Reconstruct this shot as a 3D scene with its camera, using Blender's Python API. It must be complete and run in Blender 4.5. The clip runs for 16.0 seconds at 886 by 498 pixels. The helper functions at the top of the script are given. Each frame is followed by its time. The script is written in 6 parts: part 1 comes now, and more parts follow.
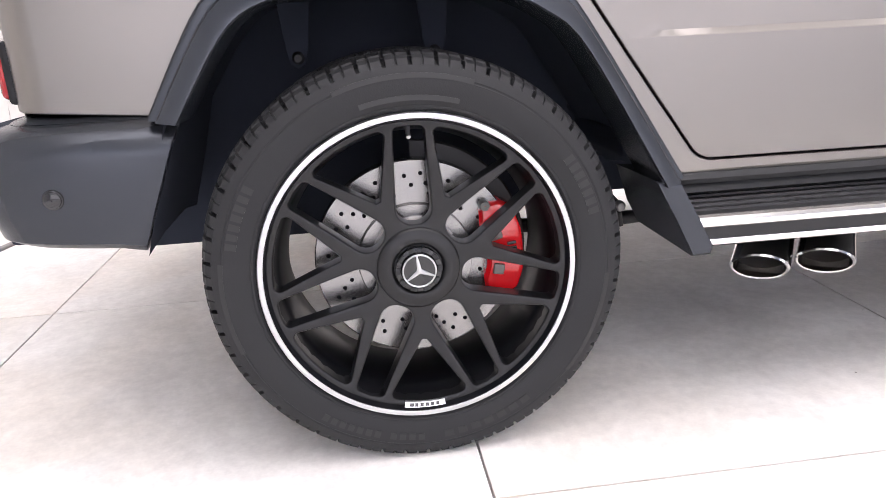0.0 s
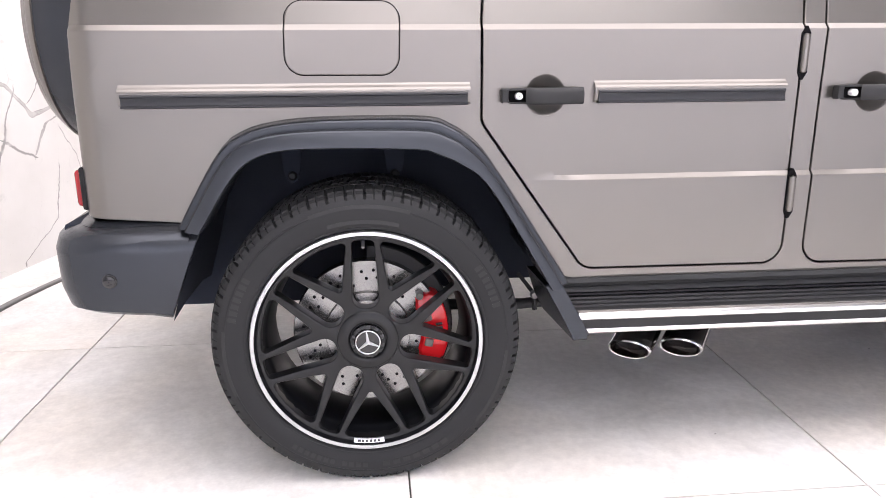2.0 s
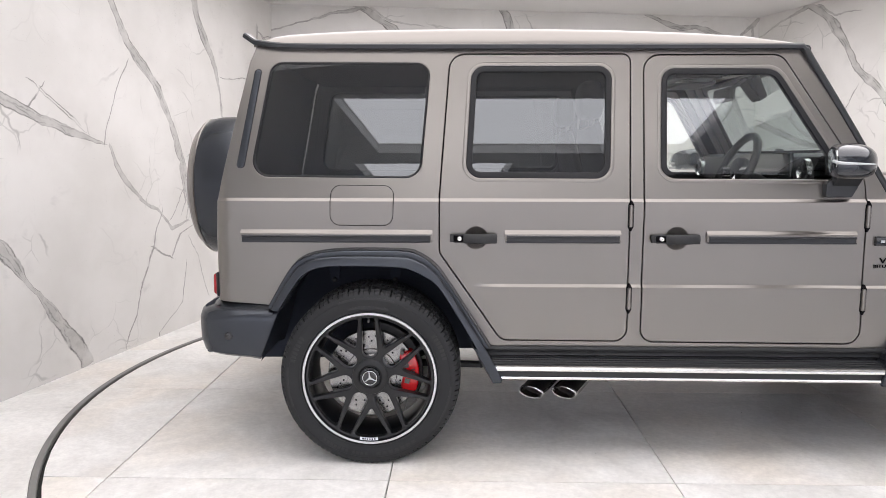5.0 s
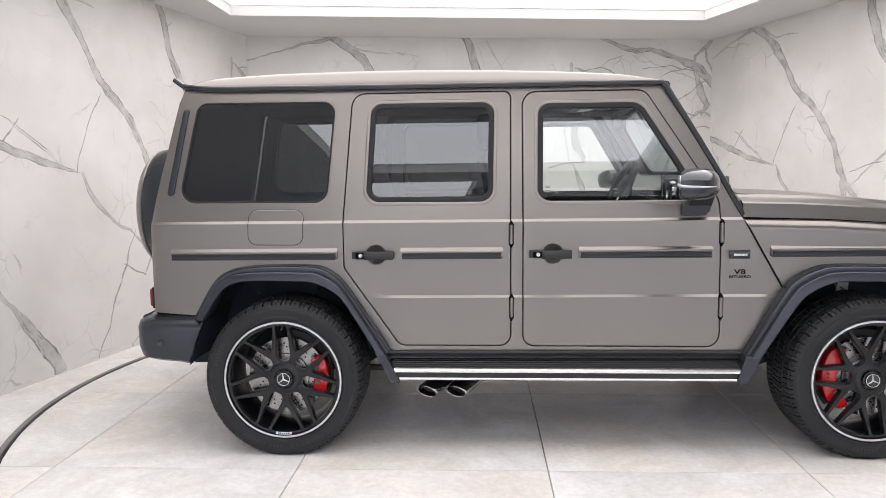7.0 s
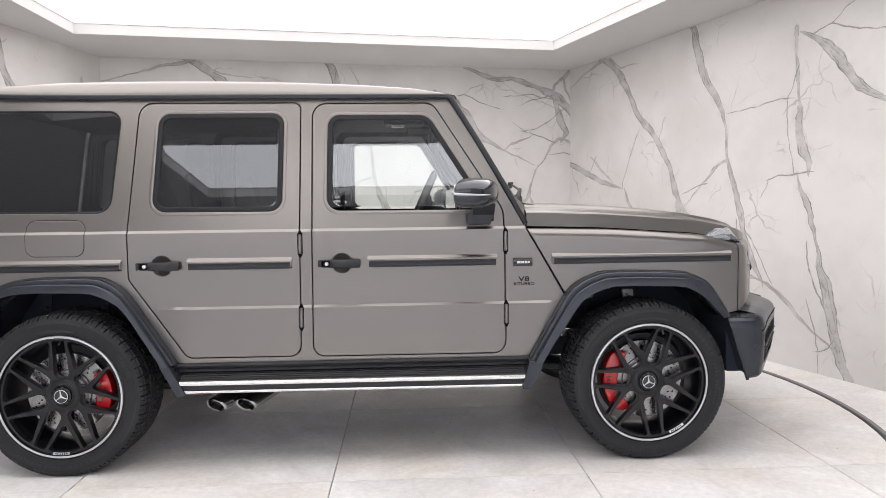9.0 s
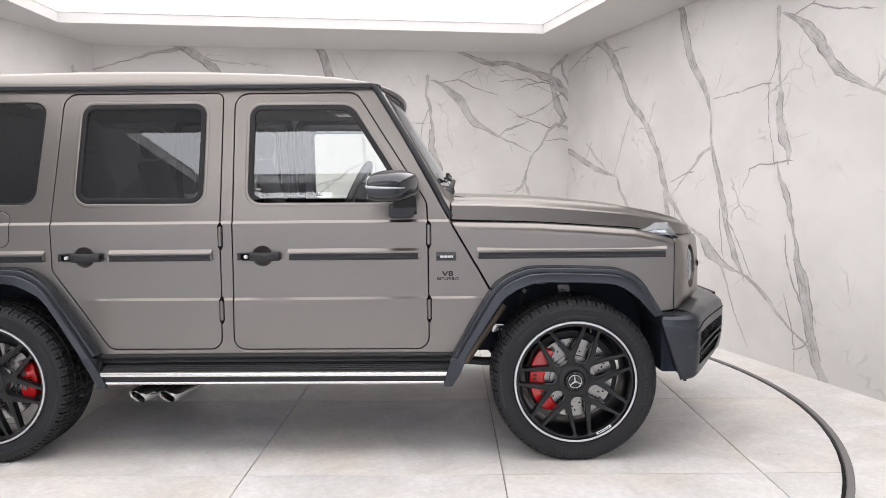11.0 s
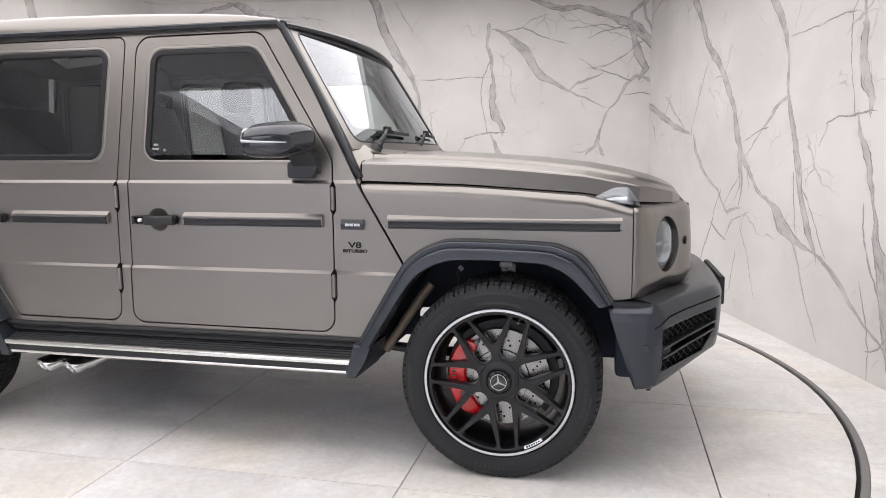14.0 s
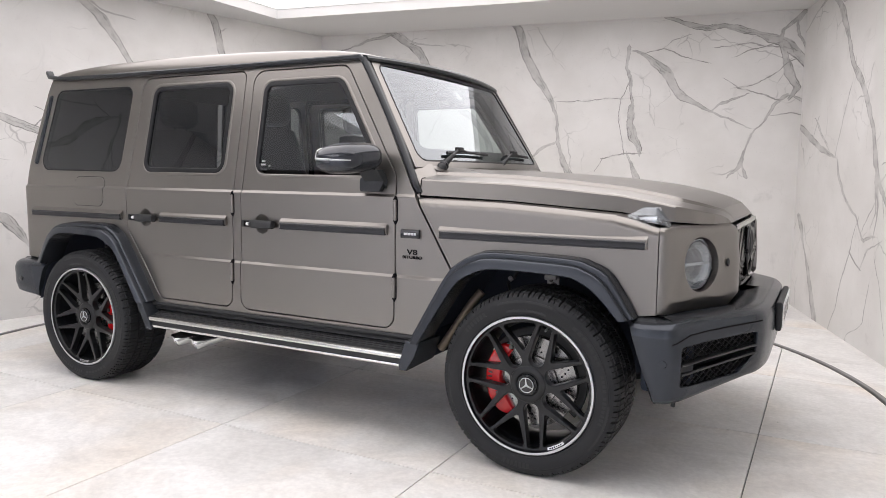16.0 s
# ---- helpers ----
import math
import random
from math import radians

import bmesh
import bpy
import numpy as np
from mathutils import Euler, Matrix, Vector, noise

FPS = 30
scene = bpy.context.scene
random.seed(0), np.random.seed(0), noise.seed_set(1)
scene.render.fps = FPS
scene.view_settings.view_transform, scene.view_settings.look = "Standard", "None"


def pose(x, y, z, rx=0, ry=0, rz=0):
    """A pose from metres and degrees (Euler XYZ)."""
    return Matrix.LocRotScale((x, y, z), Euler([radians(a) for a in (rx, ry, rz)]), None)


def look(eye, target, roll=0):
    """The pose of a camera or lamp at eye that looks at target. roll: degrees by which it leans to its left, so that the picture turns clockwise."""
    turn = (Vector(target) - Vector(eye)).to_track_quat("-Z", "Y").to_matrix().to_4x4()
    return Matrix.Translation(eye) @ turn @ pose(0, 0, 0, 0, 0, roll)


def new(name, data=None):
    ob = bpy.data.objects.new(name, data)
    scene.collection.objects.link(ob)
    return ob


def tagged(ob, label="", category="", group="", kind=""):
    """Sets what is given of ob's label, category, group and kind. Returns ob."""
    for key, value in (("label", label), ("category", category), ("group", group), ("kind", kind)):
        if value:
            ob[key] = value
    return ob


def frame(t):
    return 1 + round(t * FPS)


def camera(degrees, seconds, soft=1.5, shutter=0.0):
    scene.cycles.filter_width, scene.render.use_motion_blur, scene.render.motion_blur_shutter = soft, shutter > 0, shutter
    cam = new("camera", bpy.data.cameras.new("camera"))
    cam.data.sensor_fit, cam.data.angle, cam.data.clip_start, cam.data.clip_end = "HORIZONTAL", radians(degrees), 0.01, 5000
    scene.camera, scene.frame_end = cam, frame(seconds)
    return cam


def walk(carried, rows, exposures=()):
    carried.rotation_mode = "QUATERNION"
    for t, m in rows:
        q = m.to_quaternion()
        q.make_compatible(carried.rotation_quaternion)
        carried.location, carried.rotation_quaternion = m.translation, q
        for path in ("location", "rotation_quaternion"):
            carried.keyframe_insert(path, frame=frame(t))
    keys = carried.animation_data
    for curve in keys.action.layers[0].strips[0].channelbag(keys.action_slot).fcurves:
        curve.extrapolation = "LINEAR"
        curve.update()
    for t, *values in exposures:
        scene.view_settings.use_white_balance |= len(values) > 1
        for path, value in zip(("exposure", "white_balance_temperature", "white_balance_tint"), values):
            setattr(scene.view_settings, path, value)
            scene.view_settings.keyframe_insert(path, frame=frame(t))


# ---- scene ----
cam = camera(63.0, 16.0, soft=0.6)

PATH = [
    (0, (-0.101, -1.368, 0.841), (0.116, 0.528, 0.242), -2.9),
    (0.5, (-0.059, -1.440, 0.846), (0.140, 0.467, 0.275), -2.4),
    (1, (-0.025, -1.522, 0.896), (0.150, 0.391, 0.337), -1.8),
    (1.5, (-0.008, -1.633, 1.002), (0.163, 0.279, 0.440), -0.9),
    (2, (0.036, -1.839, 1.107), (0.212, 0.086, 0.595), -0.4),
    (2.5, (0.035, -2.039, 1.22), (0.226, -0.107, 0.742), -0.1),
    (3, (0.022, -2.258, 1.283), (0.228, -0.308, 0.89), 0.1),
    (3.5, (0.083, -2.496, 1.308), (0.247, -0.534, 0.96), 0.1),
    (6, (0.662, -3.494, 1.409), (0.538, -1.51, 1.19), -0.4),
    (6.5, (0.821, -3.569, 1.427), (0.69, -1.585, 1.208), -0.6),
    (7, (0.992, -3.587, 1.428), (0.891, -1.601, 1.214), -0.7),
    (7.5, (1.151, -3.586, 1.418), (1.112, -1.596, 1.219), -0.6),
    (8, (1.283, -3.613, 1.334), (1.336, -1.619, 1.192), -0.5),
    (8.5, (1.464, -3.622, 1.322), (1.565, -1.629, 1.191), -0.5),
    (9, (1.67, -3.618, 1.296), (1.776, -1.624, 1.175), -0.7),
    (9.5, (1.838, -3.599, 1.311), (1.94, -1.607, 1.176), -0.6),
    (10, (2.001, -3.573, 1.322), (2.074, -1.58, 1.171), -0.6),
    (12.5, (2.738, -3.355, 1.349), (2.546, -1.374, 1.148), -0.1),
    (13, (2.946, -3.156, 1.338), (2.683, -1.186, 1.113), -0.1),
    (13.5, (3.154, -2.943, 1.308), (2.804, -0.989, 1.065), -0.2),
    (14, (3.297, -2.825, 1.293), (2.855, -0.892, 1.032), -0.4),
    (14.5, (3.45, -2.745, 1.264), (2.89, -0.842, 1.007), -0.4),
    (15, (3.605, -2.751, 1.259), (2.918, -0.889, 1.011), -0.3),
    (15.5, (3.772, -2.83, 1.26), (2.96, -1.017, 1.03), 0.1),
    (16, (3.977, -2.896, 1.292), (3.045, -1.139, 1.081), 0.6),
]
EXPOSURE = [(0, 1.60, 6580, 20), (1.5, 1.55, 6580, 20), (3.0, 1.45, 6580, 20), (4.5, 1.10, 6580, 15), (6.0, 0.95, 6580, 15), (10, 0.83, 6580, 15), (12.5, 0.87, 6580, 15), (14, 0.87, 6580, 15), (16, 0.82, 6580, 15)]
walk(cam, [(t, look(eye, target, roll)) for t, eye, target, roll in PATH], EXPOSURE)

# ---- light ----
world = bpy.data.worlds.new("sky")
scene.world = world
world.use_nodes = True
wn = world.node_tree
sky = wn.nodes.new("ShaderNodeTexSky")
sky.sky_type = "NISHITA"
sky.sun_disc = False
sky.sun_elevation = radians(48)
sky.sun_rotation = radians(345)
wn.links.new(sky.outputs[0], wn.nodes["Background"].inputs[0])
wn.nodes["Background"].inputs[1].default_value = 0.15
sun = new("sun", bpy.data.lights.new("sun", "SUN"))
sun.data.energy, sun.data.angle, sun.data.color = 4.5, radians(0.6), (1, 0.97, 0.93)
sun.matrix_world = look((-5, 17.3, 20), (0, 0, 0))
PANEL_LIGHT = 1.59


# ---- materials ----
def principled(name, color, rough=0.5, metal=0.0, bump=0.0, scale=60.0, vary=0.0, vary_scale=3.0, coat=0.0, spec=0.5):
    m = bpy.data.materials.new(name)
    m.use_nodes = True
    nt = m.node_tree
    b = nt.nodes["Principled BSDF"]
    b.inputs["Base Color"].default_value = (*color, 1)
    b.inputs["Roughness"].default_value = rough
    b.inputs["Metallic"].default_value = metal
    b.inputs["Coat Weight"].default_value = coat
    b.inputs["Specular IOR Level"].default_value = spec
    tc = nt.nodes.new("ShaderNodeTexCoord")
    if vary:
        n = nt.nodes.new("ShaderNodeTexNoise")
        n.inputs["Scale"].default_value = vary_scale
        n.inputs["Detail"].default_value = 5
        nt.links.new(tc.outputs["Object"], n.inputs["Vector"])
        mix = nt.nodes.new("ShaderNodeMix")
        mix.data_type = "RGBA"
        mix.inputs[6].default_value = (*[c * (1 - vary) for c in color], 1)
        mix.inputs[7].default_value = (*[min(1, c * (1 + vary)) for c in color], 1)
        nt.links.new(n.outputs[0], mix.inputs[0])
        nt.links.new(mix.outputs[2], b.inputs["Base Color"])
        r = nt.nodes.new("ShaderNodeMapRange")
        r.inputs[3].default_value = rough * (1 - vary * 0.6)
        r.inputs[4].default_value = min(1, rough * (1 + vary * 0.6))
        nt.links.new(n.outputs[0], r.inputs[0])
        nt.links.new(r.outputs[0], b.inputs["Roughness"])
    if bump:
        n2 = nt.nodes.new("ShaderNodeTexNoise")
        n2.inputs["Scale"].default_value = scale
        n2.inputs["Detail"].default_value = 3
        nt.links.new(tc.outputs["Object"], n2.inputs["Vector"])
        bp = nt.nodes.new("ShaderNodeBump")
        bp.inputs["Strength"].default_value = bump
        bp.inputs["Distance"].default_value = 0.002
        nt.links.new(n2.outputs[0], bp.inputs["Height"])
        nt.links.new(bp.outputs[0], b.inputs["Normal"])
    return m


def glass(name, tint, gloss=0.05, least=0.03, haze=0.0, gain=1.6):
    m = bpy.data.materials.new(name)
    m.use_nodes = True
    nt = m.node_tree
    nt.nodes.remove(nt.nodes["Principled BSDF"])
    tr = nt.nodes.new("ShaderNodeBsdfTransparent")
    tr.inputs[0].default_value = (*tint, 1)
    gl = nt.nodes.new("ShaderNodeBsdfGlossy")
    gl.inputs["Roughness"].default_value = gloss
    gl.inputs["Color"].default_value = (0.92, 0.96, 1.0, 1)
    lw = nt.nodes.new("ShaderNodeLayerWeight")
    lw.inputs[0].default_value = 0.5
    fr = nt.nodes.new("ShaderNodeMath")
    fr.operation = "POWER"
    fr.inputs[1].default_value = 5
    nt.links.new(lw.outputs["Facing"], fr.inputs[0])
    mx = nt.nodes.new("ShaderNodeMixShader")
    boost = nt.nodes.new("ShaderNodeMath")
    boost.operation = "MULTIPLY_ADD"
    boost.inputs[1].default_value = 0.8 * gain
    boost.inputs[2].default_value = least + 0.043 * gain
    nt.links.new(fr.outputs[0], boost.inputs[0])
    nt.links.new(boost.outputs[0], mx.inputs[0])
    if haze:
        df = nt.nodes.new("ShaderNodeBsdfDiffuse")
        df.inputs[0].default_value = (0.7, 0.72, 0.74, 1)
        mh = nt.nodes.new("ShaderNodeMixShader")
        mh.inputs[0].default_value = haze
        nt.links.new(tr.outputs[0], mh.inputs[1])
        nt.links.new(df.outputs[0], mh.inputs[2])
        nt.links.new(mh.outputs[0], mx.inputs[1])
    else:
        nt.links.new(tr.outputs[0], mx.inputs[1])
    nt.links.new(gl.outputs[0], mx.inputs[2])
    nt.links.new(mx.outputs[0], nt.nodes["Material Output"].inputs[0])
    return m


def emitter(name, color, strength):
    m = bpy.data.materials.new(name)
    m.use_nodes = True
    nt = m.node_tree
    nt.nodes.remove(nt.nodes["Principled BSDF"])
    e = nt.nodes.new("ShaderNodeEmission")
    e.inputs[0].default_value = (*color, 1)
    e.inputs[1].default_value = strength
    nt.links.new(e.outputs[0], nt.nodes["Material Output"].inputs[0])
    return m


# veins of the printed marble, which repeats every six metres along the walls: height, place along the wall and half width,
# bottom to top, for the upright ones ("v"); place, height and half width, from left to right, for the lying ones ("h")
RIBBONS, HAIRLINES = [], []
PERIOD, CUT = 5.98, 3.30


def vein(run, *points):
    broad = max(p[2] for p in points) > 0.0135
    for turn_ in (-1, 0, 1):
        pts = []
        for a, c, w in points:
            u, z = ((c if run == "v" else a) - CUT) / PERIOD + turn_, (a if run == "v" else c)
            pts.append((z / 3.0, u, w / PERIOD) if run == "v" else (u, z / 3.0, w / 3.0))
        if run == "v" and points[-1][0] > 2.8:  # on up behind the ceiling
            pts.append((1.0, 2 * pts[-1][1] - pts[-2][1], pts[-1][2]))
        if run == "v" and points[0][0] < 0.03:
            pts.insert(0, (0.0, pts[0][1], pts[0][2]))
            pts[1] = (0.012, pts[1][1], pts[1][2])
        across = [p[1 if run == "v" else 0] for p in pts]
        if max(across) < -0.02 or min(across) > 1.02:
            continue
        (RIBBONS if broad else HAIRLINES).append((run, pts))


vein('h', (3.38, 2.57, 0.006), (3.84, 2.69, 0.008), (4.25, 2.82, 0.012), (4.54, 2.89, 0.026))
vein('v', (1.27, 5.90, 0.024), (1.37, 5.83, 0.047), (1.64, 5.73, 0.034), (1.90, 5.56, 0.051), (2.05, 5.37, 0.079), (2.17, 5.23, 0.043), (2.46, 5.03, 0.043), (2.71, 4.85, 0.074), (2.88, 4.57, 0.059))
vein('h', (4.67, 2.87, 0.014), (4.89, 2.75, 0.009), (5.19, 2.71, 0.004))
vein('v', (1.46, 4.92, 0.006), (1.54, 4.94, 0.005), (1.81, 5.08, 0.006), (2.04, 5.21, 0.007))
vein('h', (3.39, 1.98, 0.013), (3.78, 1.79, 0.032), (4.16, 1.66, 0.037), (4.57, 1.53, 0.031), (4.89, 1.46, 0.010))
vein('v', (1.65, 4.27, 0.010), (1.81, 4.41, 0.007))
vein('h', (4.39, 1.77, 0.006), (4.67, 1.58, 0.006))
vein('v', (0.23, 7.61, 0.016), (0.32, 7.43, 0.020), (0.49, 7.20, 0.036), (0.64, 6.96, 0.032), (0.67, 6.83, 0.040), (0.75, 6.58, 0.112), (0.89, 6.43, 0.060), (1.01, 6.15, 0.026), (1.29, 5.86, 0.043))
vein('v', (0.92, 5.80, 0.005), (1.03, 5.87, 0.009), (1.29, 5.84, 0.020))
vein('v', (1.01, 6.02, 0.003), (1.13, 5.99, 0.008), (1.27, 5.92, 0.022))
vein('v', (0.09, 7.01, 0.006), (0.26, 6.89, 0.007), (0.45, 6.80, 0.008), (0.58, 6.74, 0.011), (0.71, 6.67, 0.014))
vein('v', (0.64, 6.94, 0.012), (0.77, 6.85, 0.035), (1.02, 6.74, 0.032), (1.23, 6.68, 0.043), (1.44, 6.59, 0.032), (1.66, 6.53, 0.018), (1.92, 6.50, 0.012), (2.13, 6.42, 0.034), (2.33, 6.28, 0.059), (2.55, 6.16, 0.049), (2.86, 6.07, 0.047))
vein('v', (0.65, 7.02, 0.006), (0.90, 6.88, 0.008), (1.06, 6.76, 0.010))
vein('v', (0.72, 6.72, 0.004), (0.84, 6.68, 0.007), (1.14, 6.64, 0.006))
vein('v', (1.25, 5.95, 0.010), (1.39, 6.13, 0.013), (1.48, 6.25, 0.016), (1.59, 6.38, 0.030), (1.65, 6.53, 0.031))
vein('h', (5.95, 1.37, 0.004), (6.09, 1.42, 0.006), (6.25, 1.45, 0.007))
vein('v', (1.98, 7.30, 0.014), (2.17, 7.28, 0.014), (2.32, 7.27, 0.021), (2.40, 7.24, 0.012), (2.62, 7.25, 0.022))
vein('v', (1.50, 7.25, 0.006), (1.65, 7.22, 0.006), (1.85, 7.18, 0.006), (2.08, 7.17, 0.006), (2.16, 7.22, 0.007), (2.30, 7.28, 0.009))
vein('v', (1.49, 7.40, 0.008), (1.57, 7.40, 0.031), (1.66, 7.34, 0.050), (1.83, 7.30, 0.035), (2.01, 7.29, 0.030))
vein('h', (6.53, 2.06, 0.004), (6.74, 2.07, 0.006), (6.93, 2.09, 0.006), (7.17, 2.08, 0.006))
vein('h', (7.00, 1.47, 0.007), (7.10, 1.50, 0.008), (7.26, 1.50, 0.009), (7.41, 1.51, 0.008))
vein('v', (1.33, 6.92, 0.005), (1.47, 7.00, 0.005))
vein('v', (0.00, 7.78, 0.041), (0.11, 7.71, 0.050), (0.31, 7.64, 0.052), (0.52, 7.60, 0.056), (0.70, 7.57, 0.054), (0.80, 7.51, 0.031), (0.91, 7.51, 0.021), (1.02, 7.46, 0.013), (1.18, 7.41, 0.026), (1.27, 7.38, 0.039), (1.37, 7.32, 0.020), (1.49, 7.28, 0.008))
vein('v', (0.51, 7.55, 0.009), (0.65, 7.47, 0.013), (0.79, 7.41, 0.010), (0.98, 7.39, 0.006))
vein('v', (0.02, 7.50, 0.006), (0.20, 7.49, 0.007), (0.38, 7.45, 0.007), (0.56, 7.38, 0.004))
vein('h', (7.49, 0.17, 0.007), (7.58, 0.22, 0.009), (7.64, 0.30, 0.010))
vein('h', (7.31, 2.57, 0.011), (7.42, 2.50, 0.024), (7.55, 2.41, 0.052), (7.68, 2.28, 0.084), (7.78, 2.12, 0.064), (7.91, 2.03, 0.030), (8.12, 1.93, 0.013), (8.28, 1.85, 0.009), (8.45, 1.77, 0.004))
vein('h', (7.39, 2.53, 0.006), (7.59, 2.57, 0.008), (7.82, 2.48, 0.007), (8.04, 2.42, 0.006))
vein('h', (7.59, 2.57, 0.008), (7.69, 2.65, 0.006), (7.84, 2.71, 0.004))
vein('h', (7.63, 2.90, 0.022), (7.85, 2.80, 0.031), (8.02, 2.77, 0.025), (8.19, 2.78, 0.025), (8.32, 2.74, 0.037), (8.49, 2.68, 0.027), (8.70, 2.61, 0.056), (8.83, 2.52, 0.083), (8.94, 2.39, 0.058), (9.11, 2.26, 0.025), (9.29, 2.12, 0.024), (9.38, 1.98, 0.027))
vein('v', (2.61, 8.70, 0.031), (2.72, 8.72, 0.018), (2.82, 8.83, 0.034), (2.93, 8.96, 0.034))
vein('v', (2.53, 8.94, 0.011), (2.66, 8.87, 0.011), (2.79, 8.84, 0.013), (2.90, 8.94, 0.015))
vein('h', (8.29, 2.48, 0.004), (8.46, 2.55, 0.008), (8.70, 2.59, 0.008))
vein('h', (8.12, 2.57, 0.004), (8.42, 2.60, 0.007), (8.72, 2.54, 0.008))
vein('v', (2.05, 8.80, 0.018), (2.16, 8.87, 0.040), (2.26, 8.80, 0.056), (2.43, 8.77, 0.031), (2.59, 8.72, 0.031))
vein('v', (1.29, 8.28, 0.010), (1.37, 8.37, 0.027), (1.54, 8.42, 0.008), (1.70, 8.47, 0.010), (1.83, 8.59, 0.011), (2.00, 8.68, 0.016), (2.08, 8.77, 0.027))
vein('v', (1.26, 8.45, 0.021), (1.42, 8.39, 0.006))
vein('h', (8.82, 2.09, 0.012), (8.97, 2.00, 0.027), (9.12, 1.83, 0.043), (9.31, 1.61, 0.046))
vein('v', (1.13, 9.51, 0.032), (1.36, 9.42, 0.033), (1.53, 9.34, 0.028), (1.65, 9.28, 0.034))
vein('h', (8.66, 1.89, 0.004), (8.83, 1.93, 0.007), (9.04, 1.88, 0.009), (9.21, 1.73, 0.011))
vein('v', (1.23, 9.28, 0.004), (1.60, 9.26, 0.006), (1.75, 9.20, 0.009))
vein('h', (8.29, 2.16, 0.005), (8.46, 2.19, 0.006), (8.66, 2.29, 0.008), (8.83, 2.41, 0.010))
vein('h', (8.22, 2.26, 0.006), (8.32, 2.16, 0.009), (8.52, 2.10, 0.008), (8.72, 2.04, 0.010))
vein('h', (8.10, 1.94, 0.008), (8.18, 2.02, 0.015), (8.42, 2.10, 0.006))
vein('h', (9.04, 2.58, 0.005), (9.18, 2.67, 0.008), (9.37, 2.85, 0.010))
vein('h', (3.07, 2.66, 0.005), (3.19, 2.74, 0.009), (3.35, 2.86, 0.008))
vein('v', (1.06, 5.31, 0.021), (1.17, 5.15, 0.031), (1.31, 5.03, 0.024), (1.45, 4.97, 0.011))
vein('h', (5.30, 1.06, 0.013), (5.51, 0.98, 0.015), (5.67, 0.82, 0.017), (5.89, 0.86, 0.008))
vein('v', (0.85, 5.87, 0.006), (0.97, 5.90, 0.007), (1.12, 5.90, 0.020), (1.30, 5.85, 0.031))
vein('h', (5.66, 0.90, 0.006), (5.84, 1.10, 0.009))
vein('v', (-0.01, 5.03, 0.007), (0.21, 5.16, 0.009), (0.46, 5.26, 0.012), (0.69, 5.42, 0.013), (0.80, 5.45, 0.007), (0.96, 5.56, 0.007))
vein('h', (5.42, 0.69, 0.013), (5.65, 0.58, 0.011))
vein('v', (0.58, 5.65, 0.005), (0.76, 5.78, 0.016), (0.84, 6.02, 0.011))
vein('v', (-0.01, 4.63, 0.065), (0.20, 4.50, 0.072), (0.40, 4.36, 0.049), (0.56, 4.25, 0.020), (0.66, 4.15, 0.021), (0.78, 4.06, 0.065), (0.90, 3.95, 0.066))
vein('v', (-0.00, 5.44, 0.007), (0.21, 5.78, 0.007), (0.50, 5.85, 0.005))
vein('v', (0.21, 6.18, 0.004), (0.53, 6.03, 0.006), (0.72, 5.91, 0.005))
vein('h', (4.29, 1.81, 0.005), (4.43, 1.72, 0.006), (4.57, 1.63, 0.006), (4.72, 1.53, 0.004))


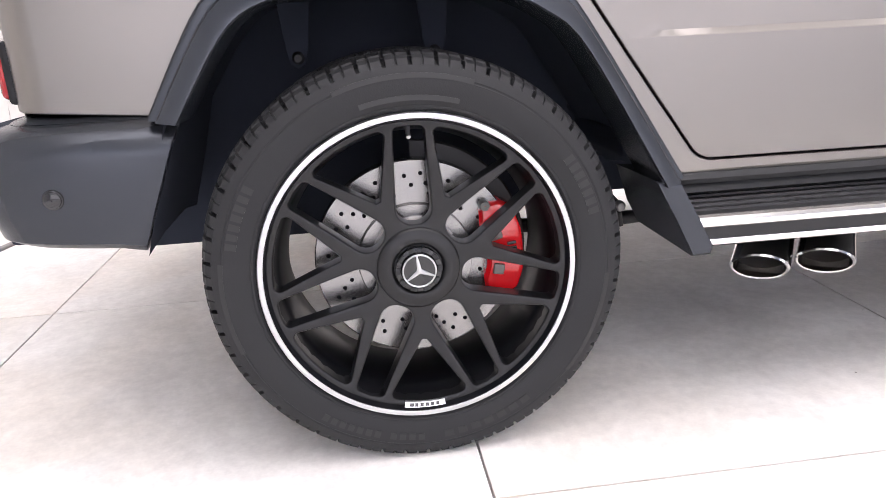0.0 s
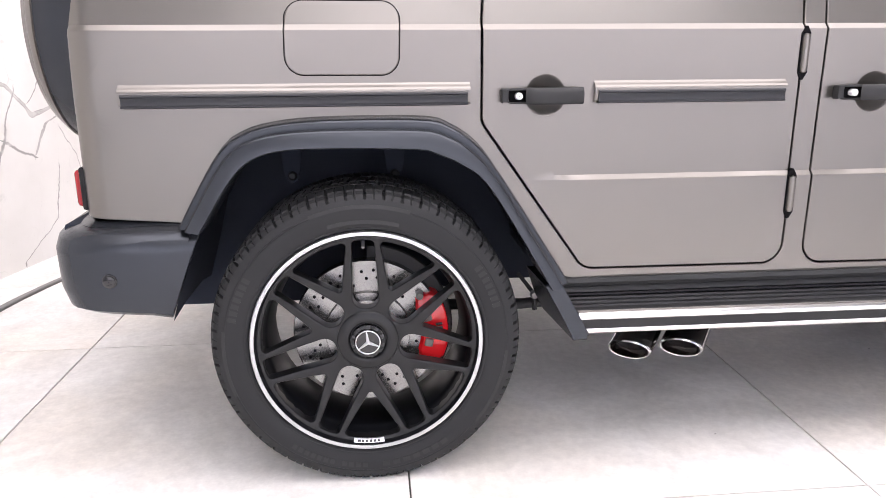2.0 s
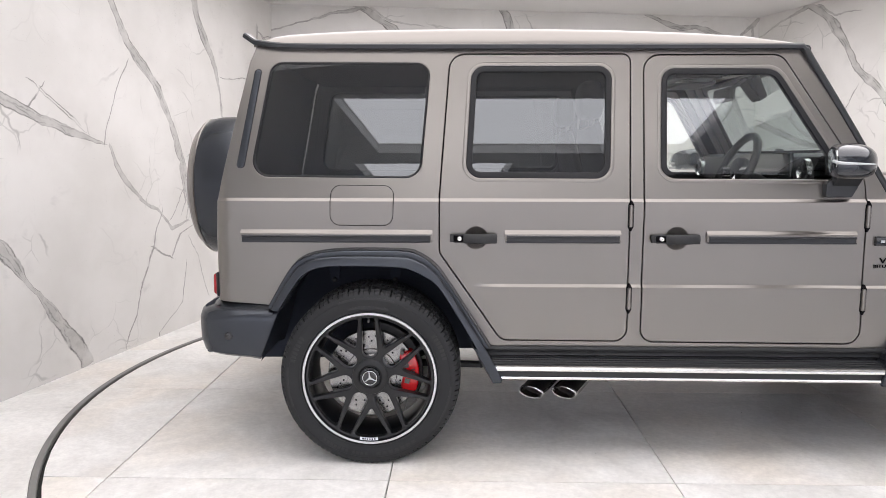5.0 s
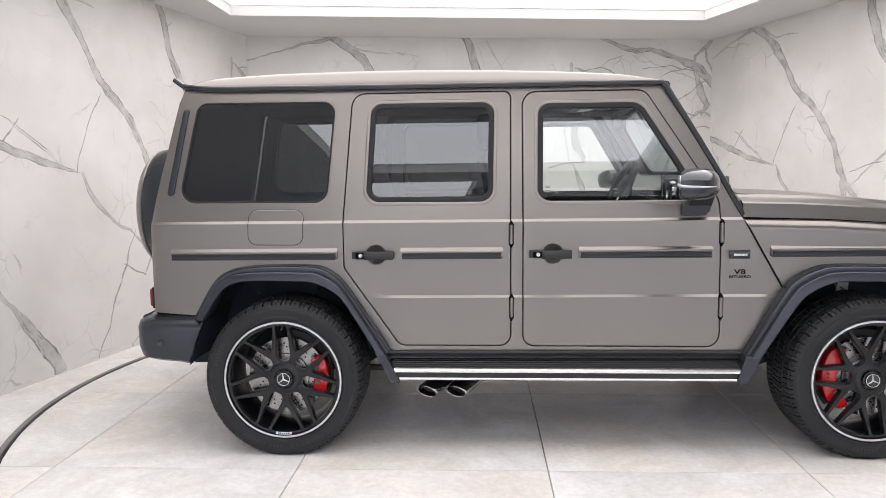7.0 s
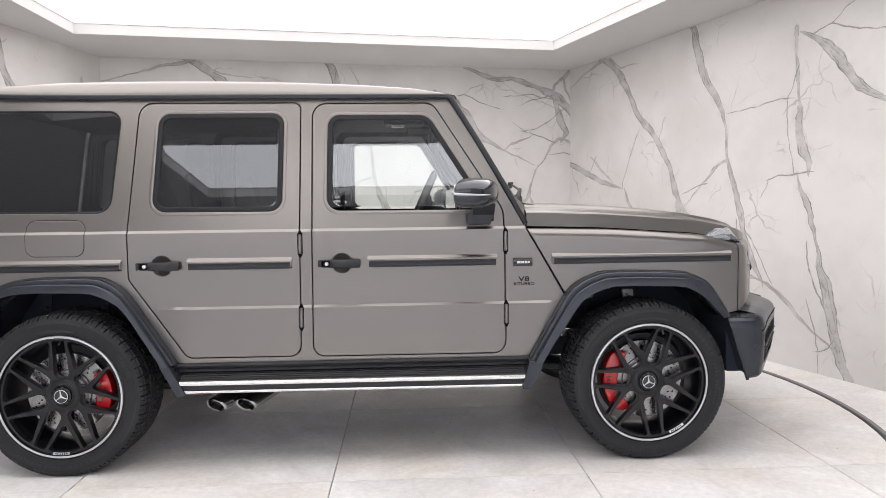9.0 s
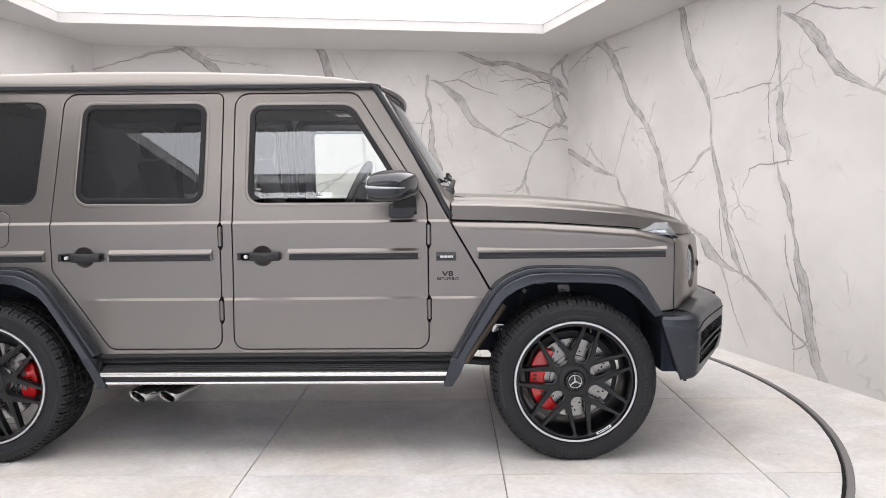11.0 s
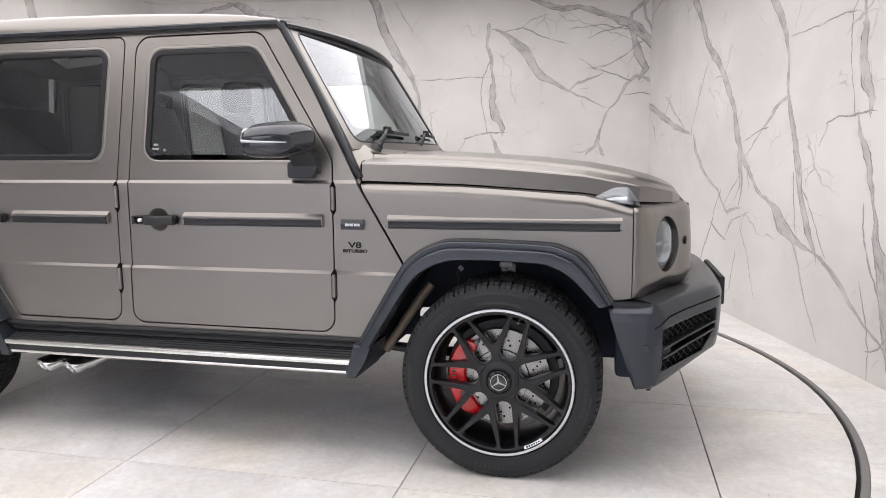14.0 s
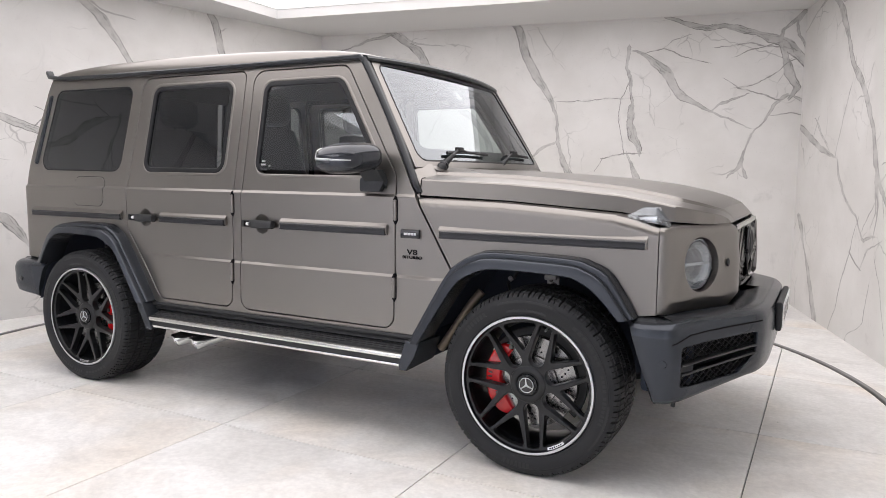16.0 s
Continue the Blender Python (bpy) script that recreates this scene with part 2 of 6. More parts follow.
def marble(name):
    """Pale polished slab stone: soft clouds, grey ribbons with dark ragged edges, and hairline cracks."""
    m = bpy.data.materials.new(name)
    m.use_nodes = True
    nt = m.node_tree
    N, L = nt.nodes.new, nt.links.new
    b = nt.nodes["Principled BSDF"]
    uv = N("ShaderNodeTexCoord").outputs["UV"]

    def math_(op, a, c=None, d=None, clamp=False):
        n = N("ShaderNodeMath")
        n.operation, n.use_clamp = op, clamp
        for i, v in enumerate((a, c, d)):
            if v is None:
                continue
            if isinstance(v, (int, float)):
                n.inputs[i].default_value = v
            else:
                L(v, n.inputs[i])
        return n.outputs[0]

    def tex(scale, detail, vec, rough=0.55):
        n = N("ShaderNodeTexNoise")
        n.inputs["Scale"].default_value = scale
        n.inputs["Detail"].default_value = detail
        n.inputs["Roughness"].default_value = rough
        L(vec, n.inputs["Vector"])
        return n

    def ramp(v, lo, hi, a=0.0, c=1.0):
        n = N("ShaderNodeMapRange")
        n.interpolation_type = "SMOOTHSTEP"
        L(v, n.inputs[0])
        n.inputs[1].default_value, n.inputs[2].default_value = lo, hi
        n.inputs[3].default_value, n.inputs[4].default_value = a, c
        return n.outputs[0]

    def warped(vec_, scale, detail, amount):
        n = tex(scale, detail, vec_)
        s = N("ShaderNodeVectorMath")
        s.operation = "SUBTRACT"
        L(n.outputs[1], s.inputs[0])
        s.inputs[1].default_value = (0.5, 0.5, 0.5)
        a = N("ShaderNodeVectorMath")
        a.operation = "MULTIPLY_ADD"
        L(s.outputs[0], a.inputs[0])
        a.inputs[1].default_value = (amount, amount, 0)
        L(vec_, a.inputs[2])
        return a.outputs[0]

    w = warped(warped(warped(uv, 2.6, 2, 0.075), 9, 3, 0.036), 42, 4, 0.013)
    sep = N("ShaderNodeSeparateXYZ")
    L(w, sep.inputs[0])
    along = math_("FRACT", math_("MULTIPLY_ADD", sep.outputs[0], 1 / PERIOD, -CUT / PERIOD))
    height = math_("MULTIPLY", sep.outputs[1], 1 / 3.0)

    def nearest(veins_):
        """Distance to the nearest vein, in its own half widths: each one's middle line and width stand in a ramp."""
        least = None
        for run, pts in veins_:
            r = N("ShaderNodeValToRGB")
            r.color_ramp.interpolation = "LINEAR"
            e = r.color_ramp.elements
            pts = [p for p in pts if -0.001 <= p[0] <= 1.001]
            if len(pts) < 2:
                nt.nodes.remove(r)
                continue
            span = pts[-1][0] - pts[0][0]
            first = (max(0.0, pts[0][0] - 0.02 * span - 0.004), pts[0][1] + (pts[0][1] - pts[1][1]) * 0.1, 0.0)
            last = (min(1.0, pts[-1][0] + 0.02 * span + 0.004), pts[-1][1] + (pts[-1][1] - pts[-2][1]) * 0.1, 0.0)
            stops = [first] + pts + [last]
            while len(e) < len(stops):
                e.new(0.5)
            for k, (at_, mid, half) in enumerate(stops):
                e[k].position = min(1.0, max(0.0, at_))
            for k, (at_, mid, half) in enumerate(stops):
                e[k].color = (mid, half * 20, 0, 1)
            L(height if run == "v" else along, r.inputs[0])
            sc = N("ShaderNodeSeparateColor")
            L(r.outputs[0], sc.inputs[0])
            off = math_("ABSOLUTE", math_("SUBTRACT", along if run == "v" else height, sc.outputs[0]))
            rho = math_("DIVIDE", off, math_("MULTIPLY_ADD", sc.outputs[1], 1 / 20, 1e-5))
            least = rho if least is None else math_("MINIMUM", least, rho)
        return least

    rib, hair = nearest(RIBBONS), nearest(HAIRLINES)
    mottle = tex(6, 6, w, 0.65).outputs[0]
    streak = tex(7.5, 4, uv).outputs[0]
    body = math_("MULTIPLY", ramp(rib, 1.06, 0.86), math_("MULTIPLY_ADD", ramp(mottle, 0.28, 0.72), 0.33, 0.20))
    edge = math_("MULTIPLY", math_("MULTIPLY", ramp(math_("ABSOLUTE", math_("SUBTRACT", rib, 0.90)), 0.20, 0.02), ramp(streak, 0.36, 0.60)), 0.54)
    drift = ramp(tex(4.5, 3, w).outputs[0], 0.3, 0.7, 0.05, 0.85)
    inner = math_("MULTIPLY", math_("MULTIPLY", ramp(math_("ABSOLUTE", math_("SUBTRACT", rib, drift)), 0.16, 0.0), ramp(mottle, 0.40, 0.60)), 0.34)
    halo = math_("MULTIPLY", math_("MULTIPLY", ramp(rib, 4.5, 0.6), ramp(tex(7, 4, w).outputs[0], 0.46, 0.72)), 0.14)
    crack = math_("MULTIPLY", ramp(hair, 1.15, 0.35), ramp(tex(9, 3, uv).outputs[0], 0.30, 0.52, 0.24, 0.72))
    faint = math_("MULTIPLY", ramp(hair, 5.0, 0.5), math_("MULTIPLY", ramp(mottle, 0.45, 0.7), 0.14))
    dark = math_("MAXIMUM", math_("ADD", body, math_("ADD", edge, inner)), math_("MAXIMUM", halo, math_("MAXIMUM", crack, faint)), clamp=True)
    smudge = math_("MULTIPLY", ramp(tex(3.2, 6, warped(uv, 1.1, 2, 0.7), 0.66).outputs[0], 0.60, 0.74), 0.16)
    dark = math_("MAXIMUM", dark, smudge)
    # fine branching cracks that gather round the ribbons
    def cracks(scale, warp, thin, strength):
        v = N("ShaderNodeTexVoronoi")
        v.voronoi_dimensions, v.feature = "2D", "DISTANCE_TO_EDGE"
        v.inputs["Scale"].default_value = scale
        L(warped(warped(uv, 1.7, 3, warp), 11, 3, 0.05), v.inputs["Vector"])
        gate = ramp(tex(2.1, 3, uv).outputs[0], 0.50, 0.62)
        return math_("MULTIPLY", math_("MULTIPLY", ramp(v.outputs["Distance"], thin, thin * 0.15), gate), math_("MULTIPLY", ramp(rib, 16.0, 3.0, 0.12, 1.0), strength))
    dark = math_("MAXIMUM", dark, math_("MAXIMUM", cracks(1.5, 0.55, 0.016, 0.42), cracks(3.4, 0.35, 0.022, 0.24)))
    base = N("ShaderNodeMix")
    base.data_type = "RGBA"
    base.inputs[6].default_value = (0.63, 0.616, 0.595, 1)
    base.inputs[7].default_value = (0.725, 0.713, 0.698, 1)
    L(ramp(tex(1.3, 5, uv).outputs[0], 0.3, 0.7), base.inputs[0])
    out = N("ShaderNodeMix")
    out.data_type = "RGBA"
    out.inputs[7].default_value = (0.135, 0.13, 0.128, 1)
    L(dark, out.inputs[0])
    L(base.outputs[2], out.inputs[6])
    L(out.outputs[2], b.inputs["Base Color"])
    b.inputs["Roughness"].default_value = 0.42
    return m


def porcelain(name):
    """Large-format pale stone-look floor tile, clouded, with faint warm stains; every tile a little different."""
    m = bpy.data.materials.new(name)
    m.use_nodes = True
    nt = m.node_tree
    N, L = nt.nodes.new, nt.links.new
    b = nt.nodes["Principled BSDF"]
    tc = N("ShaderNodeTexCoord")
    info = N("ShaderNodeObjectInfo")
    add = N("ShaderNodeVectorMath")
    add.operation = "MULTIPLY_ADD"
    L(info.outputs["Random"], add.inputs[0])
    add.inputs[1].default_value = (17, 31, 5)
    L(tc.outputs["Object"], add.inputs[2])
    n1 = N("ShaderNodeTexNoise")
    n1.inputs["Scale"].default_value = 2.2
    n1.inputs["Detail"].default_value = 7
    n1.inputs["Roughness"].default_value = 0.62
    n1.inputs["Distortion"].default_value = 1.1
    L(add.outputs[0], n1.inputs["Vector"])
    n2 = N("ShaderNodeTexNoise")
    n2.inputs["Scale"].default_value = 1.1
    n2.inputs["Detail"].default_value = 4
    L(add.outputs[0], n2.inputs["Vector"])
    mx = N("ShaderNodeMix")
    mx.data_type = "RGBA"
    mx.inputs[6].default_value = (0.75, 0.735, 0.71, 1)
    mx.inputs[7].default_value = (0.925, 0.915, 0.895, 1)
    r = N("ShaderNodeMapRange")
    r.inputs[1].default_value, r.inputs[2].default_value = 0.30, 0.62
    L(n1.outputs[0], r.inputs[0])
    L(r.outputs[0], mx.inputs[0])
    tint = N("ShaderNodeMix")
    tint.data_type = "RGBA"
    tint.blend_type = "MULTIPLY"
    tint.inputs[7].default_value = (1.0, 0.95, 0.895, 1)
    r2 = N("ShaderNodeMapRange")
    r2.inputs[1].default_value, r2.inputs[2].default_value = 0.5, 0.7
    L(n2.outputs[0], r2.inputs[0])
    L(r2.outputs[0], tint.inputs[0])
    L(mx.outputs[2], tint.inputs[6])
    n3 = N("ShaderNodeTexNoise")
    n3.inputs["Scale"].default_value = 34
    n3.inputs["Detail"].default_value = 8
    n3.inputs["Roughness"].default_value = 0.7
    L(add.outputs[0], n3.inputs["Vector"])
    r4 = N("ShaderNodeMapRange")
    r4.inputs[1].default_value, r4.inputs[2].default_value = 0.35, 0.65
    r4.inputs[3].default_value, r4.inputs[4].default_value = 0.90, 1.04
    L(n3.outputs[0], r4.inputs[0])
    grain = N("ShaderNodeVectorMath")
    grain.operation = "SCALE"
    L(tint.outputs[2], grain.inputs[0])
    L(r4.outputs[0], grain.inputs["Scale"])
    vo = N("ShaderNodeTexVoronoi")
    vo.inputs["Scale"].default_value = 7
    L(add.outputs[0], vo.inputs["Vector"])
    sep = N("ShaderNodeSeparateColor")
    L(vo.outputs["Color"], sep.inputs[0])
    few = N("ShaderNodeMath")
    few.operation = "MULTIPLY"
    few.inputs[1].default_value = 0.024
    L(sep.outputs[0], few.inputs[0])
    less = N("ShaderNodeMath")
    less.operation = "LESS_THAN"
    L(vo.outputs["Distance"], less.inputs[0])
    L(few.outputs[0], less.inputs[1])
    speck = N("ShaderNodeMix")
    speck.data_type = "RGBA"
    speck.inputs[7].default_value = (0.13, 0.12, 0.11, 1)
    L(less.outputs[0], speck.inputs[0])
    L(grain.outputs[0], speck.inputs[6])
    L(speck.outputs[2], b.inputs["Base Color"])
    r3 = N("ShaderNodeMapRange")
    r3.inputs[3].default_value, r3.inputs[4].default_value = 0.30, 0.48
    L(n1.outputs[0], r3.inputs[0])
    L(r3.outputs[0], b.inputs["Roughness"])
    return m


PAINT = principled("matte_paint", (0.240, 0.226, 0.212), 0.30, 0.92, bump=0.02, scale=900, vary=0.03, vary_scale=2)
FLARE = principled("satin_anthracite_paint", (0.046, 0.052, 0.062), 0.27, 0.55, vary=0.04, bump=0.03, scale=700)
TRIM = principled("satin_black_trim", (0.025, 0.0275, 0.031), 0.30, 0.30, vary=0.04, bump=0.03, scale=700)
PLASTIC = principled("black_plastic", (0.015, 0.016, 0.018), 0.55, vary=0.12, bump=0.15, scale=400)
LINER = principled("wheel_liner_felt", (0.029, 0.035, 0.050), 0.9, bump=0.2, scale=200, spec=0.2)
RUBBER = principled("tyre_rubber", (0.0195, 0.0205, 0.0225), 0.60, vary=0.2, vary_scale=9, bump=0.2, scale=400, spec=0.28)
RUBBER_MARK = principled("tyre_marking", (0.026, 0.0265, 0.028), 0.46, spec=0.32)
SEAL = principled("window_rubber", (0.010, 0.0105, 0.0125), 0.42, spec=0.3)
# near-black for shade in gaps, recesses and openings; also the black lettering
GAP = principled("shut_line_shadow_gap", (0.006, 0.006, 0.007), 0.9, spec=0.1)
RIM = principled("satin_black_rim", (0.0098, 0.0104, 0.0118), 0.31, 0.1, vary=0.1, vary_scale=12, spec=0.42)
# darker copy of the rim's black: the barrel's shade put into its colour
BARREL = principled("shaded_rim_black", (0.0060, 0.0066, 0.0085), 0.30, vary=0.1, vary_scale=12, spec=0.22)
LIP = principled("machined_aluminium", (0.60, 0.61, 0.62), 0.28, 0.9, vary=0.05)
DARK_CHROME = principled("dark_chrome", (0.05, 0.05, 0.054), 0.18, 0.9)
CHROME = principled("polished_steel", (0.58, 0.58, 0.58), 0.12, 1.0, vary=0.06)
BRUSHED = principled("brushed_steel_strip", (0.74, 0.73, 0.705), 0.20, 0.95, vary=0.05, vary_scale=20)
DISC = principled("brake_disc_steel", (0.32, 0.315, 0.31), 0.24, 0.9, vary=0.25, vary_scale=14)
RED = principled("red_caliper_lacquer", (0.60, 0.008, 0.012), 0.25, coat=0.6)
SOOT = principled("sooty_pipe", (0.13, 0.123, 0.115), 0.5, 0.6, vary=0.3, vary_scale=20)
TAN = principled("waxed_steel_link", (0.19, 0.155, 0.115), 0.45, 0.4, vary=0.3, vary_scale=15)
STAMPED = principled("galvanised_bracket", (0.34, 0.34, 0.335), 0.5, 0.4, vary=0.25, vary_scale=25)
STRIP = principled("satin_black_moulding", (0.014, 0.0155, 0.019), 0.28, vary=0.1, vary_scale=8)
GLOSS = principled("gloss_black", (0.010, 0.011, 0.013), 0.08, coat=0.5)
MIRROR_CAP = principled("dark_metallic_cap", (0.030, 0.034, 0.042), 0.18, 0.4, coat=0.5)
LEATHER = principled("black_leather", (0.018, 0.017, 0.017), 0.5, bump=0.25, scale=260, vary=0.1)
HEADLINER = principled("dark_headliner", (0.032, 0.032, 0.034), 0.95, bump=0.2, scale=500)
DASH = principled("soft_dashboard", (0.022, 0.022, 0.024), 0.6, bump=0.2, scale=300)
SILVER = principled("satin_silver_trim", (0.6, 0.6, 0.6), 0.25, 0.9)
STRIP_LENS = principled("pale_indicator_lens", (0.50, 0.52, 0.54), 0.15, 0.2, coat=0.5)
REFLECTOR = principled("smoked_reflector", (0.40, 0.41, 0.425), 0.24, 0.9)
WHITE_DOT = principled("white_cap", (0.85, 0.85, 0.85), 0.4)
TAIL = principled("red_tail_lens", (0.35, 0.015, 0.02), 0.12, coat=0.5)
PLASTER = principled("white_plaster", (0.60, 0.595, 0.59), 0.9, bump=0.006, scale=60, vary=0.02, vary_scale=1.5)
YARD = principled("added_wall_grey", (0.56, 0.56, 0.57), 0.9, vary=0.06, vary_scale=0.7)
RING_STEEL = principled("turntable_edge_steel", (0.24, 0.235, 0.23), 0.45, 0.35, vary=0.2, vary_scale=6)
RING_GAP = principled("turntable_gap_black", (0.012, 0.012, 0.012), 0.8)
GROUT = principled("grey_grout", (0.26, 0.25, 0.24), 0.9, vary=0.1)
CONCRETE = principled("added_ground_grey", (0.36, 0.355, 0.35), 0.85, vary=0.15, vary_scale=1.2, bump=0.2, scale=40)
STICKER = principled("pale_sticker", (0.26, 0.27, 0.26), 0.5)
DARKGLASS = glass("privacy_glass", (0.165, 0.175, 0.178), 0.0, 0.045, gain=1.1)
CLEARGLASS = glass("green_tinted_glass", (0.955, 1.0, 0.975), 0.0, 0.085, gain=1.1)
LENS = glass("clear_lens", (0.80, 0.83, 0.85), 0.03, 0.06, 0.09)
SCREENGLASS = glass("coated_windscreen_glass", (0.60, 0.68, 0.68), 0.0, 0.13, gain=1.15)
CLEARLENS = glass("clear_moulded_lens", (0.80, 0.83, 0.86), 0.02, 0.05, 0.07)
MARBLE = marble("veined_marble_slab")
TILE = porcelain("stone_look_tile")
PANEL = emitter("luminous_ceiling", (1.0, 0.99, 0.98), PANEL_LIGHT)
PANEL_B = emitter("luminous_ceiling_front", (0.98, 0.99, 1.0), PANEL_LIGHT * 1.25)


# ---- mesh helpers ----
YC = 0.91  # the car's middle plane


def even_shading(ob):
    """Large faces keep their own normal; rounded edges blend into them."""
    m = ob.modifiers.new("weighted_normals", "WEIGHTED_NORMAL")
    m.mode, m.weight, m.keep_sharp = "FACE_AREA", 80, True


def finish(ob, angle=38):
    me = ob.data
    for p in me.polygons:
        p.use_smooth = True
    me.set_sharp_from_angle(angle=radians(angle))
    even_shading(ob)
    return ob


def part(name, bm, material, parent=None, label="", angle=38, normals=True):
    if normals:
        bmesh.ops.recalc_face_normals(bm, faces=bm.faces[:])
    me = bpy.data.meshes.new(name)
    bm.to_mesh(me)
    bm.free()
    me.materials.append(material)
    ob = new(name, me)
    if parent is not None:
        ob.parent = parent
        ob.matrix_parent_inverse = parent.matrix_world.inverted()
    if label:
        ob["label"] = label
    return finish(ob, angle)


def thing(name, place, label, category, group="", kind=""):
    ob = new(name)
    ob.location = place
    bpy.context.view_layer.update()
    return tagged(ob, label, category, group, kind)


def mirrored(ob, parent=None):
    """The same part on the car's other side."""
    me = ob.data.copy()
    bm = bmesh.new()
    bm.from_mesh(me)
    for v in bm.verts:
        v.co.y = 2 * YC - v.co.y
    bmesh.ops.reverse_faces(bm, faces=bm.faces[:])
    bm.to_mesh(me)
    bm.free()
    o = new(ob.name.split(".")[0], me)
    even_shading(o)
    par = parent or ob.parent
    o.parent = par
    o.matrix_parent_inverse = par.matrix_world.inverted()
    if "label" in ob:
        o["label"] = ob["label"]
    return o


def arcs(poly, steps=7):
    """Rounds a polygon's corners: points (x, z, r) or (x, z)."""
    out = []
    n = len(poly)
    for i, p in enumerate(poly):
        x, z = p[0], p[1]
        r = p[2] if len(p) > 2 else 0
        if not r:
            out.append((x, z))
            continue
        a = Vector(poly[i - 1][:2]) - Vector((x, z))
        b = Vector(poly[(i + 1) % n][:2]) - Vector((x, z))
        la, lb = a.length, b.length
        a.normalize(), b.normalize()
        half = a.angle(b) / 2
        d = min(r / math.tan(half), la * 0.49, lb * 0.49)
        r = d * math.tan(half)
        c = Vector((x, z)) + (a + b).normalized() * (r / math.sin(half))
        p0, p1 = Vector((x, z)) + a * d, Vector((x, z)) + b * d
        v0, v1 = p0 - c, p1 - c
        ang = v0.angle_signed(v1)
        for k in range(steps + 1):
            v = v0.copy()
            v.rotate(Matrix.Rotation(-ang * k / steps, 2))
            out.append(tuple(c + v))
    return out


def grown(loop, d):
    """A closed loop moved outwards by d (inwards if negative)."""
    area = sum(loop[i - 1][0] * loop[i][1] - loop[i][0] * loop[i - 1][1] for i in range(len(loop)))
    s = 1 if area > 0 else -1
    out = []
    n = len(loop)
    for i in range(n):
        p, q, r = (Vector(loop[j % n]) for j in (i - 1, i, i + 1))
        e1, e2 = q - p, r - q
        if e1.length < 1e-7 or e2.length < 1e-7:
            e1 = e2 = r - p
        n1, n2 = Vector((e1.y, -e1.x)).normalized(), Vector((e2.y, -e2.x)).normalized()
        m = (n1 + n2)
        if m.length < 1e-6:
            m = n1
        m.normalize()
        k = min(2.5, 1 / max(0.3, m.dot(n1)))
        out.append(tuple(q + m * d * k * s))
    return out


def panel(outer, holes, place, thick=0.03, us=(), vs=(), edge=0.0025):
    """A sheet with holes, cut at the lines us and vs, laid onto a surface by place(u, v, depth), with rounded, turned-in edges."""
    bm = bmesh.new()
    loops = []
    for lp, sgn in [(outer, -1)] + [(h, 1) for h in holes]:
        lp = grown(lp, sgn * edge)
        vs_ = [bm.verts.new((u, v, 0)) for u, v in lp]
        es = [bm.edges.new((vs_[i - 1], vs_[i])) for i in range(len(vs_))]
        loops.append(es)
    bmesh.ops.triangle_fill(bm, use_beauty=True, use_dissolve=False, edges=[e for l in loops for e in l], normal=(0, 0, 1))
    for axis, values in ((Vector((1, 0, 0)), us), (Vector((0, 1, 0)), vs)):
        for c in values:
            bmesh.ops.bisect_plane(bm, geom=bm.verts[:] + bm.edges[:] + bm.faces[:], plane_co=axis * c, plane_no=axis, dist=1e-5)
    bmesh.ops.recalc_face_normals(bm, faces=bm.faces[:])
    border = [e for e in bm.edges if len(e.link_faces) == 1]
    out_dir = {}
    for e in border:
        f = e.link_faces[0]
        a, b = e.verts
        d = (b.co - a.co)
        nrm = Vector((d.y, -d.x, 0))
        if nrm.dot(f.calc_center_median() - (a.co + b.co) / 2) > 0:
            nrm.negate()
        nrm.normalize()
        for v in (a, b):
            out_dir[v] = out_dir.get(v, Vector()) + nrm
    for v in out_dir:
        out_dir[v].normalize()
    ring = {v: v for v in out_dir}
    depth = {v: 0.0 for v in bm.verts}
    base = {v: v.co.copy() for v in out_dir}
    prev = ring
    for g, d in ((edge * 0.6, edge * 0.25), (edge, edge), (edge, thick)):
        nxt = {}
        for v in out_dir:
            nv = bm.verts.new(base[v] + out_dir[v] * g)
            depth[nv] = d
            nxt[v] = nv
        for e in border:
            a, b = e.verts
            bm.faces.new((prev[a], prev[b], nxt[b], nxt[a]))
        prev = nxt
    for v in bm.verts:
        v.co = Vector(place(v.co.x, v.co.y, depth[v]))
    return bm


def loft(rows, close_u=False, close_v=False, cap=False):
    """A surface through rows of points."""
    bm = bmesh.new()
    g = [[bm.verts.new(p) for p in r] for r in rows]
    n, m = len(g), len(g[0])
    for i in range(n if close_u else n - 1):
        for j in range(m if close_v else m - 1):
            q = (g[i][j], g[(i + 1) % n][j], g[(i + 1) % n][(j + 1) % m], g[i][(j + 1) % m])
            bm.faces.new(q)
    if cap:
        bm.faces.new(g[0][::-1])
        bm.faces.new(g[-1])
    bmesh.ops.remove_doubles(bm, verts=bm.verts[:], dist=1e-6)
    return bm


def curve(points, n):
    """n points along a smooth line through the given ones."""
    pts = [Vector(p) for p in points]
    d = [0]
    for a, b in zip(pts, pts[1:]):
        d.append(d[-1] + (b - a).length)
    out = []
    for k in range(n):
        s = d[-1] * k / (n - 1)
        i = max(j for j in range(len(pts) - 1) if d[j] <= s + 1e-9)
        f = (s - d[i]) / (d[i + 1] - d[i])
        p0, p1, p2, p3 = pts[max(0, i - 1)], pts[i], pts[i + 1], pts[min(len(pts) - 1, i + 2)]
        out.append(0.5 * ((2 * p1) + (p2 - p0) * f + (2 * p0 - 5 * p1 + 4 * p2 - p3) * f * f + (3 * p1 - p0 - 3 * p2 + p3) * f ** 3))
    return out


def interp(table, x):
    xs, ys = [r[0] for r in table], [r[1] for r in table]
    return float(np.interp(x, xs, ys))


